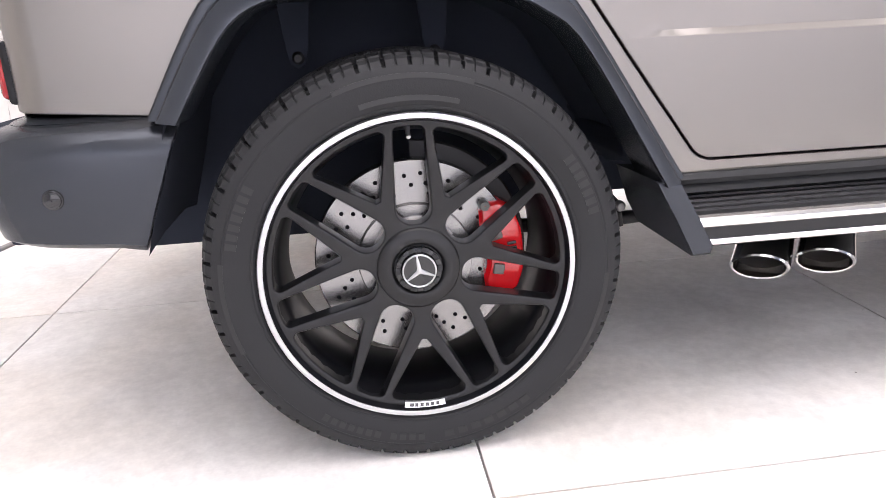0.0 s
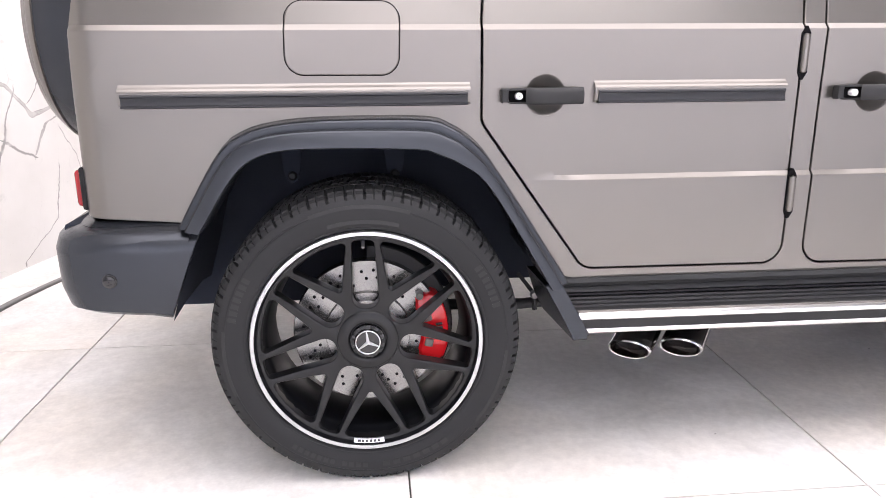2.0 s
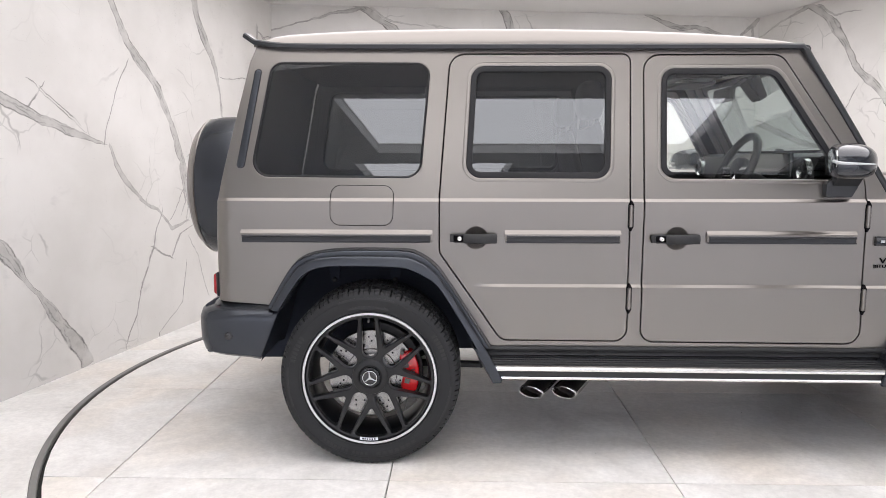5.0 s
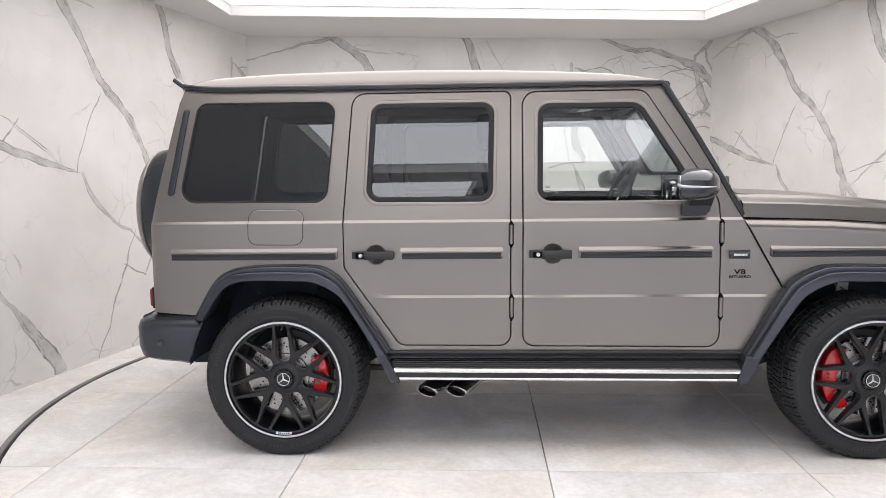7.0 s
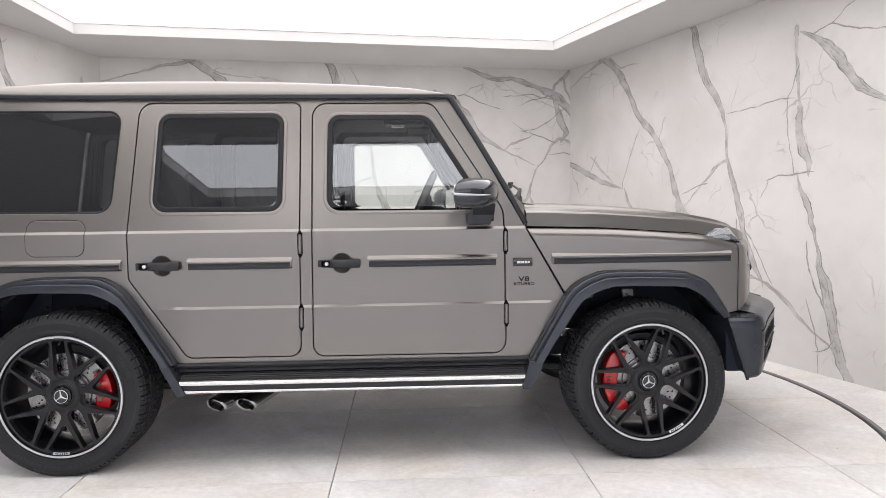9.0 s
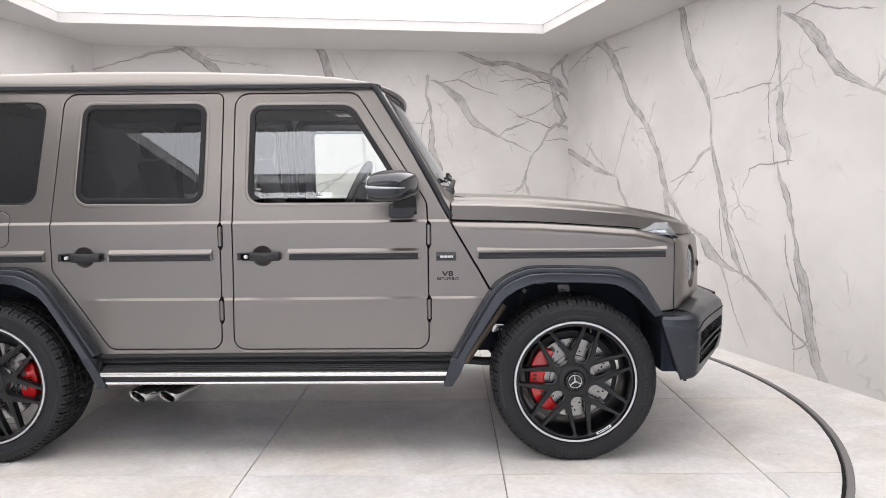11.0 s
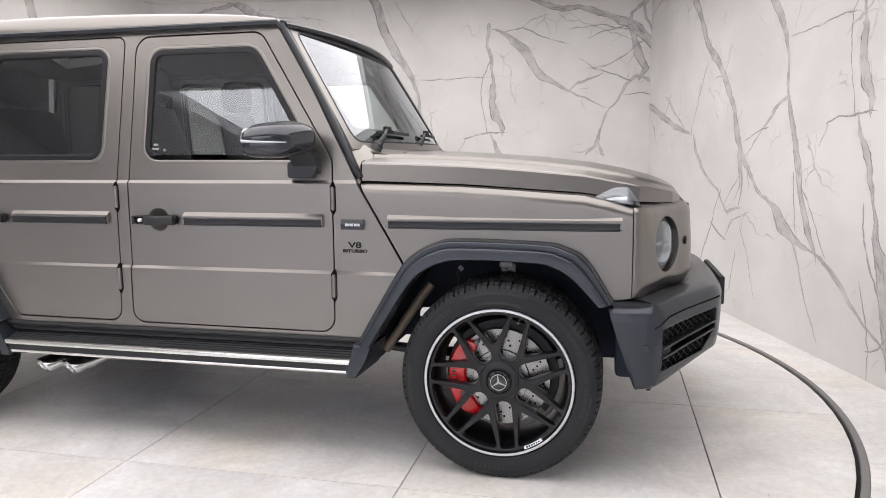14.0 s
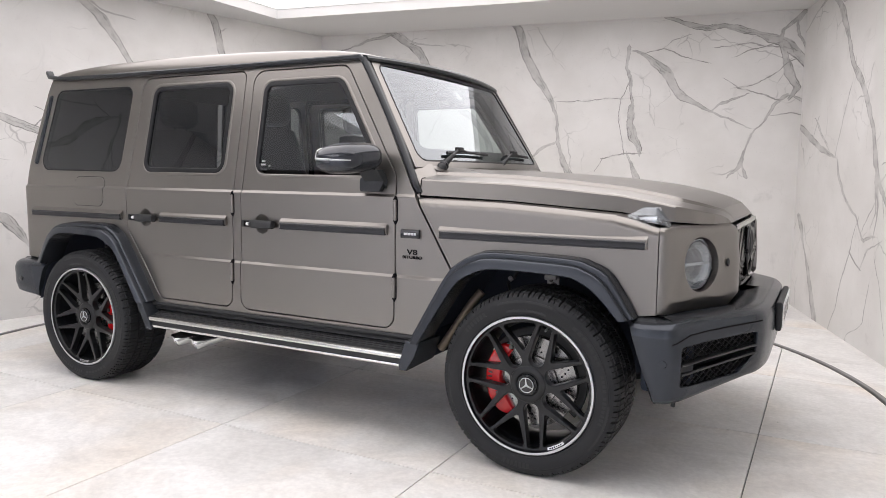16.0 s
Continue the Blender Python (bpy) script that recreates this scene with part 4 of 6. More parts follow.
fw = part("front_wing", panel(wing, [], on_wing, 0.03, us=[2.40, 2.50, 2.60, 2.716, 2.83, 2.95, 3.05, 3.13, 3.205, 3.25, 3.30, 3.35], vs=[1.085, 1.095, 1.104, 1.112, 1.118, 1.123, 1.1265]), PAINT, car, angle=50)
mirrored(fw)
for o in rub_strip(2.424, 3.345, car):
    mirrored(o)
# top of the wing, widening towards the front beside the bonnet
HOOD_EDGE = [(2.27, 0.045), (2.70, 0.085), (3.10, 0.140), (3.42, 0.195), (3.50, 0.250), (3.56, 0.33), (3.60, 0.44)]
SEAM = [(2.27, 1.186), (2.716, 1.170), (3.205, 1.134), (3.40, 1.099), (3.50, 1.090), (3.60, 1.085)]
rows = []
for k in range(20):
    x = 2.285 + (3.40 - 2.285) * k / 19
    top = interp(WING_TOP, x) + 0.001
    y0 = skin(x, 0.97) + 0.036
    y1 = max(y0 + 0.004, interp(HOOD_EDGE, x) + 0.05)
    rows.append([(x, y0 + (y1 - y0) * f, top - 0.0006 + (interp(SEAM, x) - 0.005 - top) * min(1, f * 1.5)) for f in (0, 0.2, 0.45, 0.7, 1)])
wt = part("wing_top", loft(rows), PAINT, car)
mirrored(wt)

# bonnet
TOP = [(2.25, 1.302), (2.45, 1.298), (2.70, 1.288), (2.95, 1.270), (3.20, 1.242), (3.38, 1.208), (3.50, 1.176), (3.572, 1.148), (3.603, 1.114), (3.616, 1.087)]
rows = []
for k in range(44):
    x = 2.292 + (3.616 - 2.292) * (1 - (1 - k / 43) ** 1.6)
    ye, zs, zt = interp(HOOD_EDGE, x), interp(SEAM, x), interp(TOP, x)
    h = max(0.004, zt - zs)
    half = [(ye, zs), (ye + 0.001, zs + 0.02 * h), (ye + 0.012, zs + 0.58 * h), (ye + 0.016, zs + 0.635 * h), (ye + 0.026, zs + 0.67 * h), (ye + 0.115, zs + 0.80 * h), (ye + 0.122, zs + 0.815 * h), (ye + 0.140, zs + 0.945 * h), (ye + 0.150, zs + 0.965 * h), (0.70, zt + 0.004 * h / 0.1), (YC, zt + 0.006 * h / 0.1)]
    half = [(min(y, YC - 0.001 * (11 - i)), z) for i, (y, z) in enumerate(half)]
    rows.append([(x, y, z) for y, z in half] + [(x, 2 * YC - y, z) for y, z in half[-2::-1]])
part("bonnet", loft(rows), PAINT, car, angle=16)
# near-black tube for the shade in the shut line at the bonnet's rear
x = 2.291
ye, zs, zt = interp(HOOD_EDGE, x), interp(SEAM, x), interp(TOP, x)
h = zt - zs
half = [(ye, zs), (ye + 0.012, zs + 0.58 * h), (ye + 0.026, zs + 0.67 * h), (ye + 0.115, zs + 0.80 * h), (ye + 0.140, zs + 0.945 * h), (ye + 0.150, zs + 0.965 * h), (0.45, zt - 0.001), (YC, zt)]
mirrored(part("shut_line_shade", tube([(x, y, z - 0.0015) for y, z in half], 0.0035, 6), GAP, car))
# near-black strip under the bonnet's edge, for the shade in its gap
rows = []
for k in range(24):
    x = 2.275 + 1.31 * k / 23
    ye, zs = interp(HOOD_EDGE, x), interp(SEAM, x)
    rows.append([(x, ye + 0.001, zs - 0.0045), (x, ye + 0.03, zs - 0.004), (x, ye + 0.03, zs + 0.02)])
mirrored(part("bonnet_gap_shade", loft(rows), GAP, car))
# engine bay lid closing the body below the bonnet
part("engine_cover", box((2.28, 0.10, 0.915), (3.42, 2 * YC - 0.10, 1.07), 0.02), LINER, car)
part("engine_cover", box((2.36, 0.45, 0.56), (3.40, 2 * YC - 0.45, 0.905), 0.02), LINER, car)

# cowl and windscreen
def screen_place(u, v, d):
    """u across, v up the sloping screen plane, 0 at its foot."""
    f = v / 0.605
    bow = 0.065 * (1 - ((u - YC) / 0.8) ** 2)
    n = Vector((0.85, 0, 0.53))
    p = Vector((2.252 - 0.327 * f, u, 1.322 + 0.527 * f)) + Vector((bow, 0, 0)) - n * d
    return p


foot, head = 0.075, 0.165
frame_loop = arcs([(foot, -0.01), (2 * YC - foot, -0.01), (2 * YC - head, 0.612), (head, 0.612)])
glass_loop = arcs([(foot + 0.060, 0.030, 0.05), (2 * YC - foot - 0.060, 0.030, 0.05), (2 * YC - head - 0.036, 0.580, 0.05), (head + 0.036, 0.580, 0.05)])
us = [0.2 + 0.1 * k for k in range(15)]
part("windscreen_frame", panel(frame_loop, [glass_loop], screen_place, 0.03, us=us), PAINT, car)
part("windscreen_seal", panel(grown(glass_loop, 0.004), [grown(glass_loop, -0.005)], lambda u, v, d: screen_place(u, v, d - 0.0015), 0.012, us=us, edge=0.001), SEAL, car)
part("windscreen", panel(grown(glass_loop, -0.002), [], lambda u, v, d: screen_place(u, v, d + 0.003), 0.004, us=us, edge=0.001), SCREENGLASS, car)
part("windscreen_band", panel(grown(glass_loop, -0.003), [grown(arcs([(foot + 0.115, 0.105, 0.06), (2 * YC - foot - 0.115, 0.105, 0.06), (2 * YC - head - 0.080, 0.545, 0.05), (head + 0.080, 0.545, 0.05)]), 0)], lambda u, v, d: screen_place(u, v, d + 0.009), 0.002, us=us, edge=0.0005), SEAL, car, "black printed border of the windscreen")
sensor = arcs([(YC - 0.10, 0.575), (YC + 0.10, 0.575), (YC + 0.055, 0.44, 0.03), (YC - 0.055, 0.44, 0.03)])
part("sensor_housing", panel(sensor, [], lambda u, v, d: screen_place(u, v, d + 0.014), 0.03, us=us, edge=0.004), DASH, car)
part("sensor_window", panel(arcs([(YC - 0.022, 0.462, 0.01), (YC + 0.022, 0.462, 0.01), (YC + 0.014, 0.515, 0.01), (YC - 0.014, 0.515, 0.01)]), [], lambda u, v, d: screen_place(u, v, d + 0.0115), 0.002, edge=0.0005), STICKER, car)
rows = []
for k in range(15):
    y = 0.19 + (2 * YC - 0.38) * k / 14
    bow = 0.05 * (1 - ((y - YC) / 0.8) ** 2)
    rows.append([(2.228 + bow * 1.3, y, 1.336), (2.262 + bow * 1.0, y, 1.318), (2.30 + bow * 0.6, y, 1.301), (2.36, y, 1.294), (2.37, y, 1.26)])
part("cowl", loft(rows), PAINT, car)
mirrored(part("cowl_side", loft([
    [(2.200, 0.060, 1.332), (2.240, 0.050, 1.250), (2.286, 0.042, 1.166)],
    [(2.222, 0.075, 1.334), (2.255, 0.062, 1.280), (2.305, 0.058, 1.226)],
    [(2.230, 0.110, 1.336), (2.265, 0.105, 1.298), (2.310, 0.100, 1.255)],
    [(2.242, 0.155, 1.337), (2.275, 0.152, 1.306), (2.315, 0.150, 1.264)],
    [(2.254, 0.205, 1.338), (2.287, 0.205, 1.314), (2.325, 0.205, 1.281)]]), PAINT, car, angle=80))

# roof
ROOF = [(-0.535, 0.015), (-0.50, 0.042), (-0.42, 0.062), (-0.20, 0.078), (0.0, 0.088), (0.40, 0.094), (0.75, 0.093), (1.10, 0.085), (1.44, 0.070), (1.70, 0.050), (1.86, 0.022), (1.915, 0.002)]
rows = []
for k in range(34):
    x = -0.535 + (1.915 + 0.535) * k / 33
    h = interp(ROOF, x)
    half = [(0.150, 1.860), (0.148, 1.866), (0.152, 1.866 + 0.35 * h), (0.168, 1.866 + 0.66 * h), (0.205, 1.866 + 0.86 * h), (0.27, 1.866 + 0.96 * h), (0.45, 1.866 + 1.04 * h), (YC, 1.866 + 1.10 * h)]
    push = 0.058 * min(1, max(0, (x - 1.45) / 0.465)) ** 2
    rows.append([(x + push * (1 - ((y - YC) / 0.8) ** 2), y, z) for y, z in half] + [(x + push * (1 - ((y - YC) / 0.8) ** 2), 2 * YC - y, z) for y, z in half[-2::-1]])
part("roof", loft(rows), PAINT, car, angle=50)
part("headliner", box((-0.5, 0.17, 1.825), (1.90, 2 * YC - 0.17, 1.850), 0.006), HEADLINER, car)
gut = [(-0.572, 0.150, 1.912), (-0.555, 0.140, 1.893), (-0.525, 0.130, 1.879), (-0.45, 0.126, 1.868), (-0.30, 0.126, 1.860), (0.4, 0.126, 1.856), (1.2, 0.126, 1.855), (1.86, 0.126, 1.855), (1.905, 0.128, 1.850), (1.925, 0.130, 1.832)]
gutter = part("rain_gutter", bar(curve(gut, 40), [(-0.022, -0.013), (0.008, -0.013), (0.016, -0.009), (0.017, 0.005), (0.012, 0.011), (-0.022, 0.012)]), TRIM, car)
mirrored(gutter)
strip_path = [(1.918, 0.128, 1.845), (1.945, 0.126, 1.80), (2.05, 0.105, 1.625), (2.17, 0.075, 1.415), (2.288, 0.036, 1.194)]
trim_bm = bar(curve(strip_path, 26), [(-0.016, -0.014), (0.007, -0.015), (0.013, -0.011), (0.016, -0.003), (0.015, 0.006), (0.011, 0.013), (0.003, 0.016), (-0.016, 0.016)], up=(0.86, 0, 0.5))
for v in trim_bm.verts:
    if v.co.z < 1.24:
        v.co.y += (1.24 - v.co.z) * 0.35
pil = part("pillar_trim", trim_bm, TRIM, car, angle=60)
mirrored(pil)
part("roof_front_trim", bar([(1.916 + 0.080 * (1 - ((y - YC) / 0.8) ** 2), y, 1.847 + 0.017 * (1 - ((y - YC) / 0.8) ** 2)) for y in [0.135 + 0.1107 * k for k in range(15)]], [(-0.026, -0.016), (0.016, -0.018), (0.024, -0.012), (0.026, 0.0), (0.018, 0.011), (-0.004, 0.016), (-0.026, 0.014)]), TRIM, car)
vent_loop = arcs([(-0.604, 1.318, 0.018), (-0.525, 1.760, 0.018), (-0.492, 1.760, 0.018), (-0.566, 1.318, 0.018)])
vent = part("pillar_vent", panel(vent_loop, [], lambda u, v, d: on_side(u, v, d - 0.010), 0.02, vs=[1.5], edge=0.008), FLARE, car)
mirrored(vent)

# tail: rear wall, spare wheel cover, lamps
rows = []
for z, x in ((0.70, -0.703), (1.0, -0.703), (1.19, -0.687), (1.5, -0.616), (1.80, -0.548), (1.872, -0.52)):
    y0 = interp(SKIN, z) + 0.075
    rows.append([(x, y0, z), (x - 0.012, y0 + 0.04, z), (x - 0.016, YC, z), (x - 0.012, 2 * YC - y0 - 0.04, z), (x, 2 * YC - y0, z)])
part("tailgate", loft(rows), PAINT, car)
cover = part("spare_wheel_cover", lathe([(0.20, -0.72), (0.372, -0.73), (0.386, -0.75), (0.388, -0.83), (0.385, -0.93), (0.374, -0.985), (0.352, -1.012)], 72, "X", (0, YC + 0.02, 1.205)), FLARE, car, "dark grey spare wheel drum")
part("cover_face", lathe([(0.350, -1.006), (0.352, -1.018), (0.335, -1.035), (0.25, -1.050), (0.001, -1.056)], 72, "X", (0, YC + 0.02, 1.205)), PAINT, cover)
part("cover_ring", lathe([(0.372, -0.984), (0.377, -0.990), (0.368, -1.004), (0.357, -1.014), (0.35, -1.006)], 72, "X", (0, YC + 0.02, 1.205)), PAINT, cover)
tail_lamp = part("tail_lamp", box((-0.732, 0.060, 0.742), (-0.690, 0.30, 0.838), 0.012, 3), TAIL, car)
mirrored(tail_lamp)
part_ = part("lamp_bezel", box((-0.716, 0.050, 0.734), (-0.690, 0.308, 0.846), 0.008), SEAL, car)
mirrored(part_)


# ---- car: front end ----
def plan_curve(points, n=90):
    """A line in plan, with its running length, to lay sheets on."""
    pts = curve([(x, y, 0) for x, y in points], n)
    run = [0.0]
    for a, b in zip(pts, pts[1:]):
        run.append(run[-1] + (b - a).length)

    def at(u):
        u = min(max(u, 0), run[-1] - 1e-6)
        i = int(np.searchsorted(run, u, "right")) - 1
        f = (u - run[i]) / (run[i + 1] - run[i])
        p = pts[i].lerp(pts[i + 1], f)
        j0, j1 = max(0, i - 1), min(len(pts) - 1, i + 2)
        t = (pts[j1] - pts[j0]).normalized()
        return p, Vector((t.y, -t.x, 0))  # outward

    def near(x, y):
        k = min(range(len(pts)), key=lambda i: (pts[i].x - x) ** 2 + (pts[i].y - y) ** 2)
        return run[k]
    return at, near, run[-1]


NOSE = [(3.3965, 0.0275), (3.425, 0.034), (3.455, 0.062), (3.490, 0.115), (3.530, 0.195), (3.580, 0.285), (3.620, 0.36), (3.648, 0.43), (3.658, 0.50)]
nose_at, nose_near, nose_len = plan_curve(NOSE)


def on_nose(u, v, d):
    p, n = nose_at(u)
    lean = 0.012 * max(0, (v - 0.90)) / 0.17 + 0.034 * max(0, (0.785 - v) / 0.055)
    lean *= min(1, u / 0.12)
    e = max(0, v - (1.083 - 0.04)) / 0.04
    lean += 0.03 * (1 - math.sqrt(max(0, 1 - min(1, e) ** 2)))
    q = p - n * (d + lean)
    return (q.x, q.y, v)


hl_u, hl_z = nose_near(3.535, 0.205), 0.925
lamp_loop = [(hl_u + 0.110 * math.cos(a), hl_z + 0.112 * math.sin(a)) for a in [k / 40 * math.tau for k in range(40)]]
nose_loop = arcs([(0, 0.731), (nose_len - 0.07, 0.722, 0.02), (nose_len - 0.030, 0.80), (nose_len - 0.030, 1.05, 0.02), (nose_len - 0.055, 1.088), (0, 1.083)])
nose = part("front_panel", panel(nose_loop, [lamp_loop], on_nose, 0.03, us=[0.02 * k for k in range(1, int(nose_len / 0.02))], vs=[0.745, 0.765, 0.785, 0.80, 0.90, 1.045, 1.055, 1.065, 1.073, 1.079]), PAINT, car)
mirrored(nose)
rows = []
for dd, dz in ((0.040, -0.001), (0.07, 0.004), (0.13, 0.010), (0.20, 0.012)):
    row = []
    for k in range(25):
        p, n = nose_at(nose_len * k / 24)
        q = p - n * dd
        row.append((min(q.x, 3.60), q.y, 1.0815 + dz))
    rows.append(row)
mirrored(part("front_panel_top", loft(rows), PAINT, car))
c0 = Vector(on_nose(hl_u, hl_z, 0.006))
_, n0 = nose_at(hl_u)


def lamp_disc(profile, material, name, parent, label=""):
    """A turned part on the headlamp's axis; profile: radius and depth behind the panel. The lamp looks nearly straight ahead."""
    axis = (n0 + Vector((0.17, 0, 0))).normalized()
    side_ = Vector((axis.y, -axis.x, 0)).normalized()
    rows_ = []
    for k in range(40):
        a = k / 40 * math.tau
        rows_.append([c0 - axis * dep + (side_ * math.cos(a) + Vector((0, 0, 1)) * math.sin(a)) * r for r, dep in profile])
    return part(name, loft(rows_, close_u=True), material, parent, label)


lamp = lamp_disc([(0.1100, 0.019), (0.1085, 0.021), (0.1085, 0.085), (0.104, 0.09)], PAINT, "headlamp", car, "round headlamp in a body-coloured pocket")
kids = [lamp_disc([(0.098, 0.022), (0.101, 0.014), (0.105, 0.014), (0.108, 0.020), (0.108, 0.065)], REFLECTOR, "headlamp_ring", lamp),
        lamp_disc([(0.1005, 0.020), (0.094, 0.008), (0.075, -0.002), (0.045, -0.008), (0.001, -0.010)], LENS, "headlamp_lens", lamp),
        lamp_disc([(0.101, 0.026), (0.092, 0.044), (0.072, 0.052), (0.068, 0.038), (0.060, 0.034), (0.056, 0.056), (0.030, 0.068), (0.001, 0.070)], REFLECTOR, "headlamp_reflector", lamp)]
axis0 = (n0 + Vector((0.17, 0, 0))).normalized()
side0 = Vector((axis0.y, -axis0.x, 0)).normalized()
mid0 = c0 - axis0 * 0.034
kids.append(part("headlamp_blade", bar([mid0 - side0 * 0.095, mid0 + side0 * 0.095], [(-0.010, -0.006), (0.006, -0.006), (0.010, 0), (0.006, 0.006), (-0.010, 0.006)]), CHROME, lamp))
kids.append(lamp_disc([(0.066, 0.038), (0.060, 0.032), (0.054, 0.036), (0.050, 0.060), (0.001, 0.066)], GLOSS, "headlamp_projector", lamp))
far_lamp = mirrored(lamp)
for k in kids:
    mirrored(k, far_lamp)
su = nose_near(3.622, 0.365)
p0 = Vector(on_nose(su, 0.925, 0))
sens = part("round_sensor", lathe([(0.001, -0.006), (0.010, -0.006), (0.017, -0.003), (0.018, 0.004)], 20, "X", tuple(p0 + Vector((0.0, 0, 0)))), PLASTIC, car)
for v in sens.data.vertices:
    v.co.x = 2 * p0.x - v.co.x
mirrored(sens)

# grille
# near-black slab behind the bars, for the shade inside the grille
part("grille_backing", box((3.575, 0.43, 0.76), (3.610, 2 * YC - 0.43, 1.075), 0.01), GAP, car)
part("grille_surround", joined(bar([(3.612, 0.468, 0.775), (3.612, 0.468, 1.065)], [(-0.012, -0.012), (0.012, -0.012), (0.012, 0.012), (-0.012, 0.012)], up=(1, 0, 0)), bar([(3.612, 2 * YC - 0.468, 0.775), (3.612, 2 * YC - 0.468, 1.065)], [(-0.012, -0.012), (0.012, -0.012), (0.012, 0.012), (-0.012, 0.012)], up=(1, 0, 0)), bar([(3.626, 0.46, 1.066), (3.626, 2 * YC - 0.46, 1.066)], [(-0.02, -0.010), (0.012, -0.010), (0.012, 0.010), (-0.02, 0.012)]), bar([(3.626, 0.46, 0.775), (3.626, 2 * YC - 0.46, 0.775)], [(-0.02, -0.012), (0.012, -0.012), (0.012, 0.010), (-0.02, 0.010)])), GLOSS, car)
for k in range(15):
    y = 0.495 + (2 * YC - 0.99) * k / 14
    bm = bar([(3.620, y, 0.785), (3.636, y, 0.92), (3.620, y, 1.058)], [(-0.012, -0.010), (0.012, -0.010), (0.012, 0.016), (-0.012, 0.016)], up=(1, 0, 0))
    part("grille_bar", bm, DARK_CHROME, car)
for x0, rr in ((3.650, 0.115),):
    em = part("grille_emblem", tube([(x0, YC + rr * math.cos(a), 0.925 + rr * math.sin(a)) for a in [k / 40 * math.tau for k in range(41)]], 0.010, 10, caps=False), DARK_CHROME, car, "plain dark chrome ring with three arms")
    for k in range(3):
        a = math.pi / 2 + k * math.tau / 3
        part("emblem_arm", tube([(x0, YC, 0.925), (x0, YC + rr * math.cos(a), 0.925 + rr * math.sin(a))], [0.020, 0.006], 8), DARK_CHROME, em)

# front bumper
BUMP = [(3.300, -0.060), (3.36, -0.072), (3.440, -0.073), (3.485, -0.060), (3.517, -0.026), (3.590, 0.085), (3.665, 0.20), (3.738, 0.312), (3.768, 0.37), (3.786, 0.45), (3.798, 0.58), (3.803, YC)]
bump_at, bump_near, bump_len = plan_curve(BUMP, 120)
BPROF = [(0.380, 0.030), (0.400, 0.014), (0.46, 0.005), (0.56, 0.0), (0.655, 0.0), (0.686, 0.008), (0.702, 0.022), (0.712, 0.050)]


def on_bump(u, v, d):
    p, n = bump_at(u)
    lift = interp([(0, 0.0), (bump_near(3.43, -0.07), 0.002), (bump_near(3.60, 0.085), 0.022), (bump_len, 0.035)], u) * max(0, (v - 0.40)) / 0.31
    rise = interp([(0, 0.0), (bump_near(3.53, -0.01), 0.015), (bump_near(3.735, 0.32), 0.075), (bump_len, 0.10)], u) * max(0, (0.71 - v)) / 0.33
    q = p - n * (d + interp(BPROF, v))
    x = q.x
    if u < 0.12:
        x += (0.714 - v) * 0.33 * (1 - u / 0.12)
    return (x, q.y, v + lift + rise)


u0, u1 = bump_near(3.515, -0.03), bump_near(3.742, 0.34)
vent_hole = arcs([(u0 + 0.005, 0.450, 0.012), (u0, 0.612, 0.015), (u1, 0.605, 0.012), (u1 - 0.005, 0.505, 0.01), (u1 - 0.10, 0.425, 0.012)])
bump_loop = [(0.0, 0.384), (bump_len, 0.384), (bump_len, 0.711), (0.0, 0.711)]
fb = part("front_bumper", panel(bump_loop, [vent_hole], on_bump, 0.03, us=[0.025 * k for k in range(1, int(bump_len / 0.025) + 1)], vs=[p[0] for p in BPROF[1:-1]] + [0.50, 0.60, 0.66, 0.69, 0.706], edge=0.004), FLARE, car, "satin anthracite bumper")
# near-black sheet behind the vent, for the shade inside it
kids = [part("vent_backing", panel(grown(vent_hole, 0.028), [], lambda u, v, d: on_bump(u, v, d + 0.035), 0.004, us=[u0 + 0.03 * k for k in range(1, 14)], edge=0.001), GAP, fb)]
for v0, v1 in ((0.545, 0.612), (0.428, 0.500)):
    cells = []
    nu = 11
    for k in range(-3, nu + 1):
        for s in (1, -1):
            pts = []
            for j in range(9):
                f = j / 8
                u = u0 + (u1 - u0) * (k + (f if s > 0 else 1 - f) * 2.2) / nu
                v = v0 + (v1 - v0) * f
                lim = u1 - 0.006 - max(0, 0.505 - v) * 1.2
                if u0 + 0.004 < u < lim:
                    pts.append(on_bump(u, v, 0.016))
            if len(pts) > 1:
                cells.append(tube(pts, 0.0030, 5))
    kids.append(part("vent_mesh", joined(*cells), BARREL, fb))
for v, w in ((0.540, 0.007), (0.502, 0.007)):
    lim = u1 - 0.006
    pts = [on_bump(u0 + 0.004 + (lim - u0 - 0.004) * k / 12, v, 0.004) for k in range(13)]
    kids.append(part("vent_blade", bar(pts, [(-0.02, -w), (0.008, -w * 0.6), (0.010, 0), (0.008, w * 0.6), (-0.02, w)]), TRIM, fb))
kids.append(part("vent_block", bar([on_bump(u0 + 0.004, 0.521, 0.02), on_bump(u0 + 0.07, 0.521, 0.014)], [(-0.01, -0.014), (0.010, -0.014), (0.010, 0.014), (-0.01, 0.014)]), PLASTIC, fb))
# thin near-black tube on the bumper, drawn as a crease's shade
crease = [on_bump(u0 - 0.045 + (u1 + 0.03 - u0 + 0.045) * k / 24, 0.628 + 0.028 * min(1, k / 4), 0.0005) for k in range(25)]
kids.append(part("bumper_crease_shade", tube(crease, 0.0032, 6), GAP, fb))
pu = bump_near(3.45, -0.068)
pp = Vector(on_bump(pu, 0.552, 0))
kids.append(part("parking_sensor", lathe([(0.001, -0.003), (0.015, -0.0025), (0.017, 0.002)], 24, "Y", tuple(pp)), FLARE, fb))
far_fb = mirrored(fb)
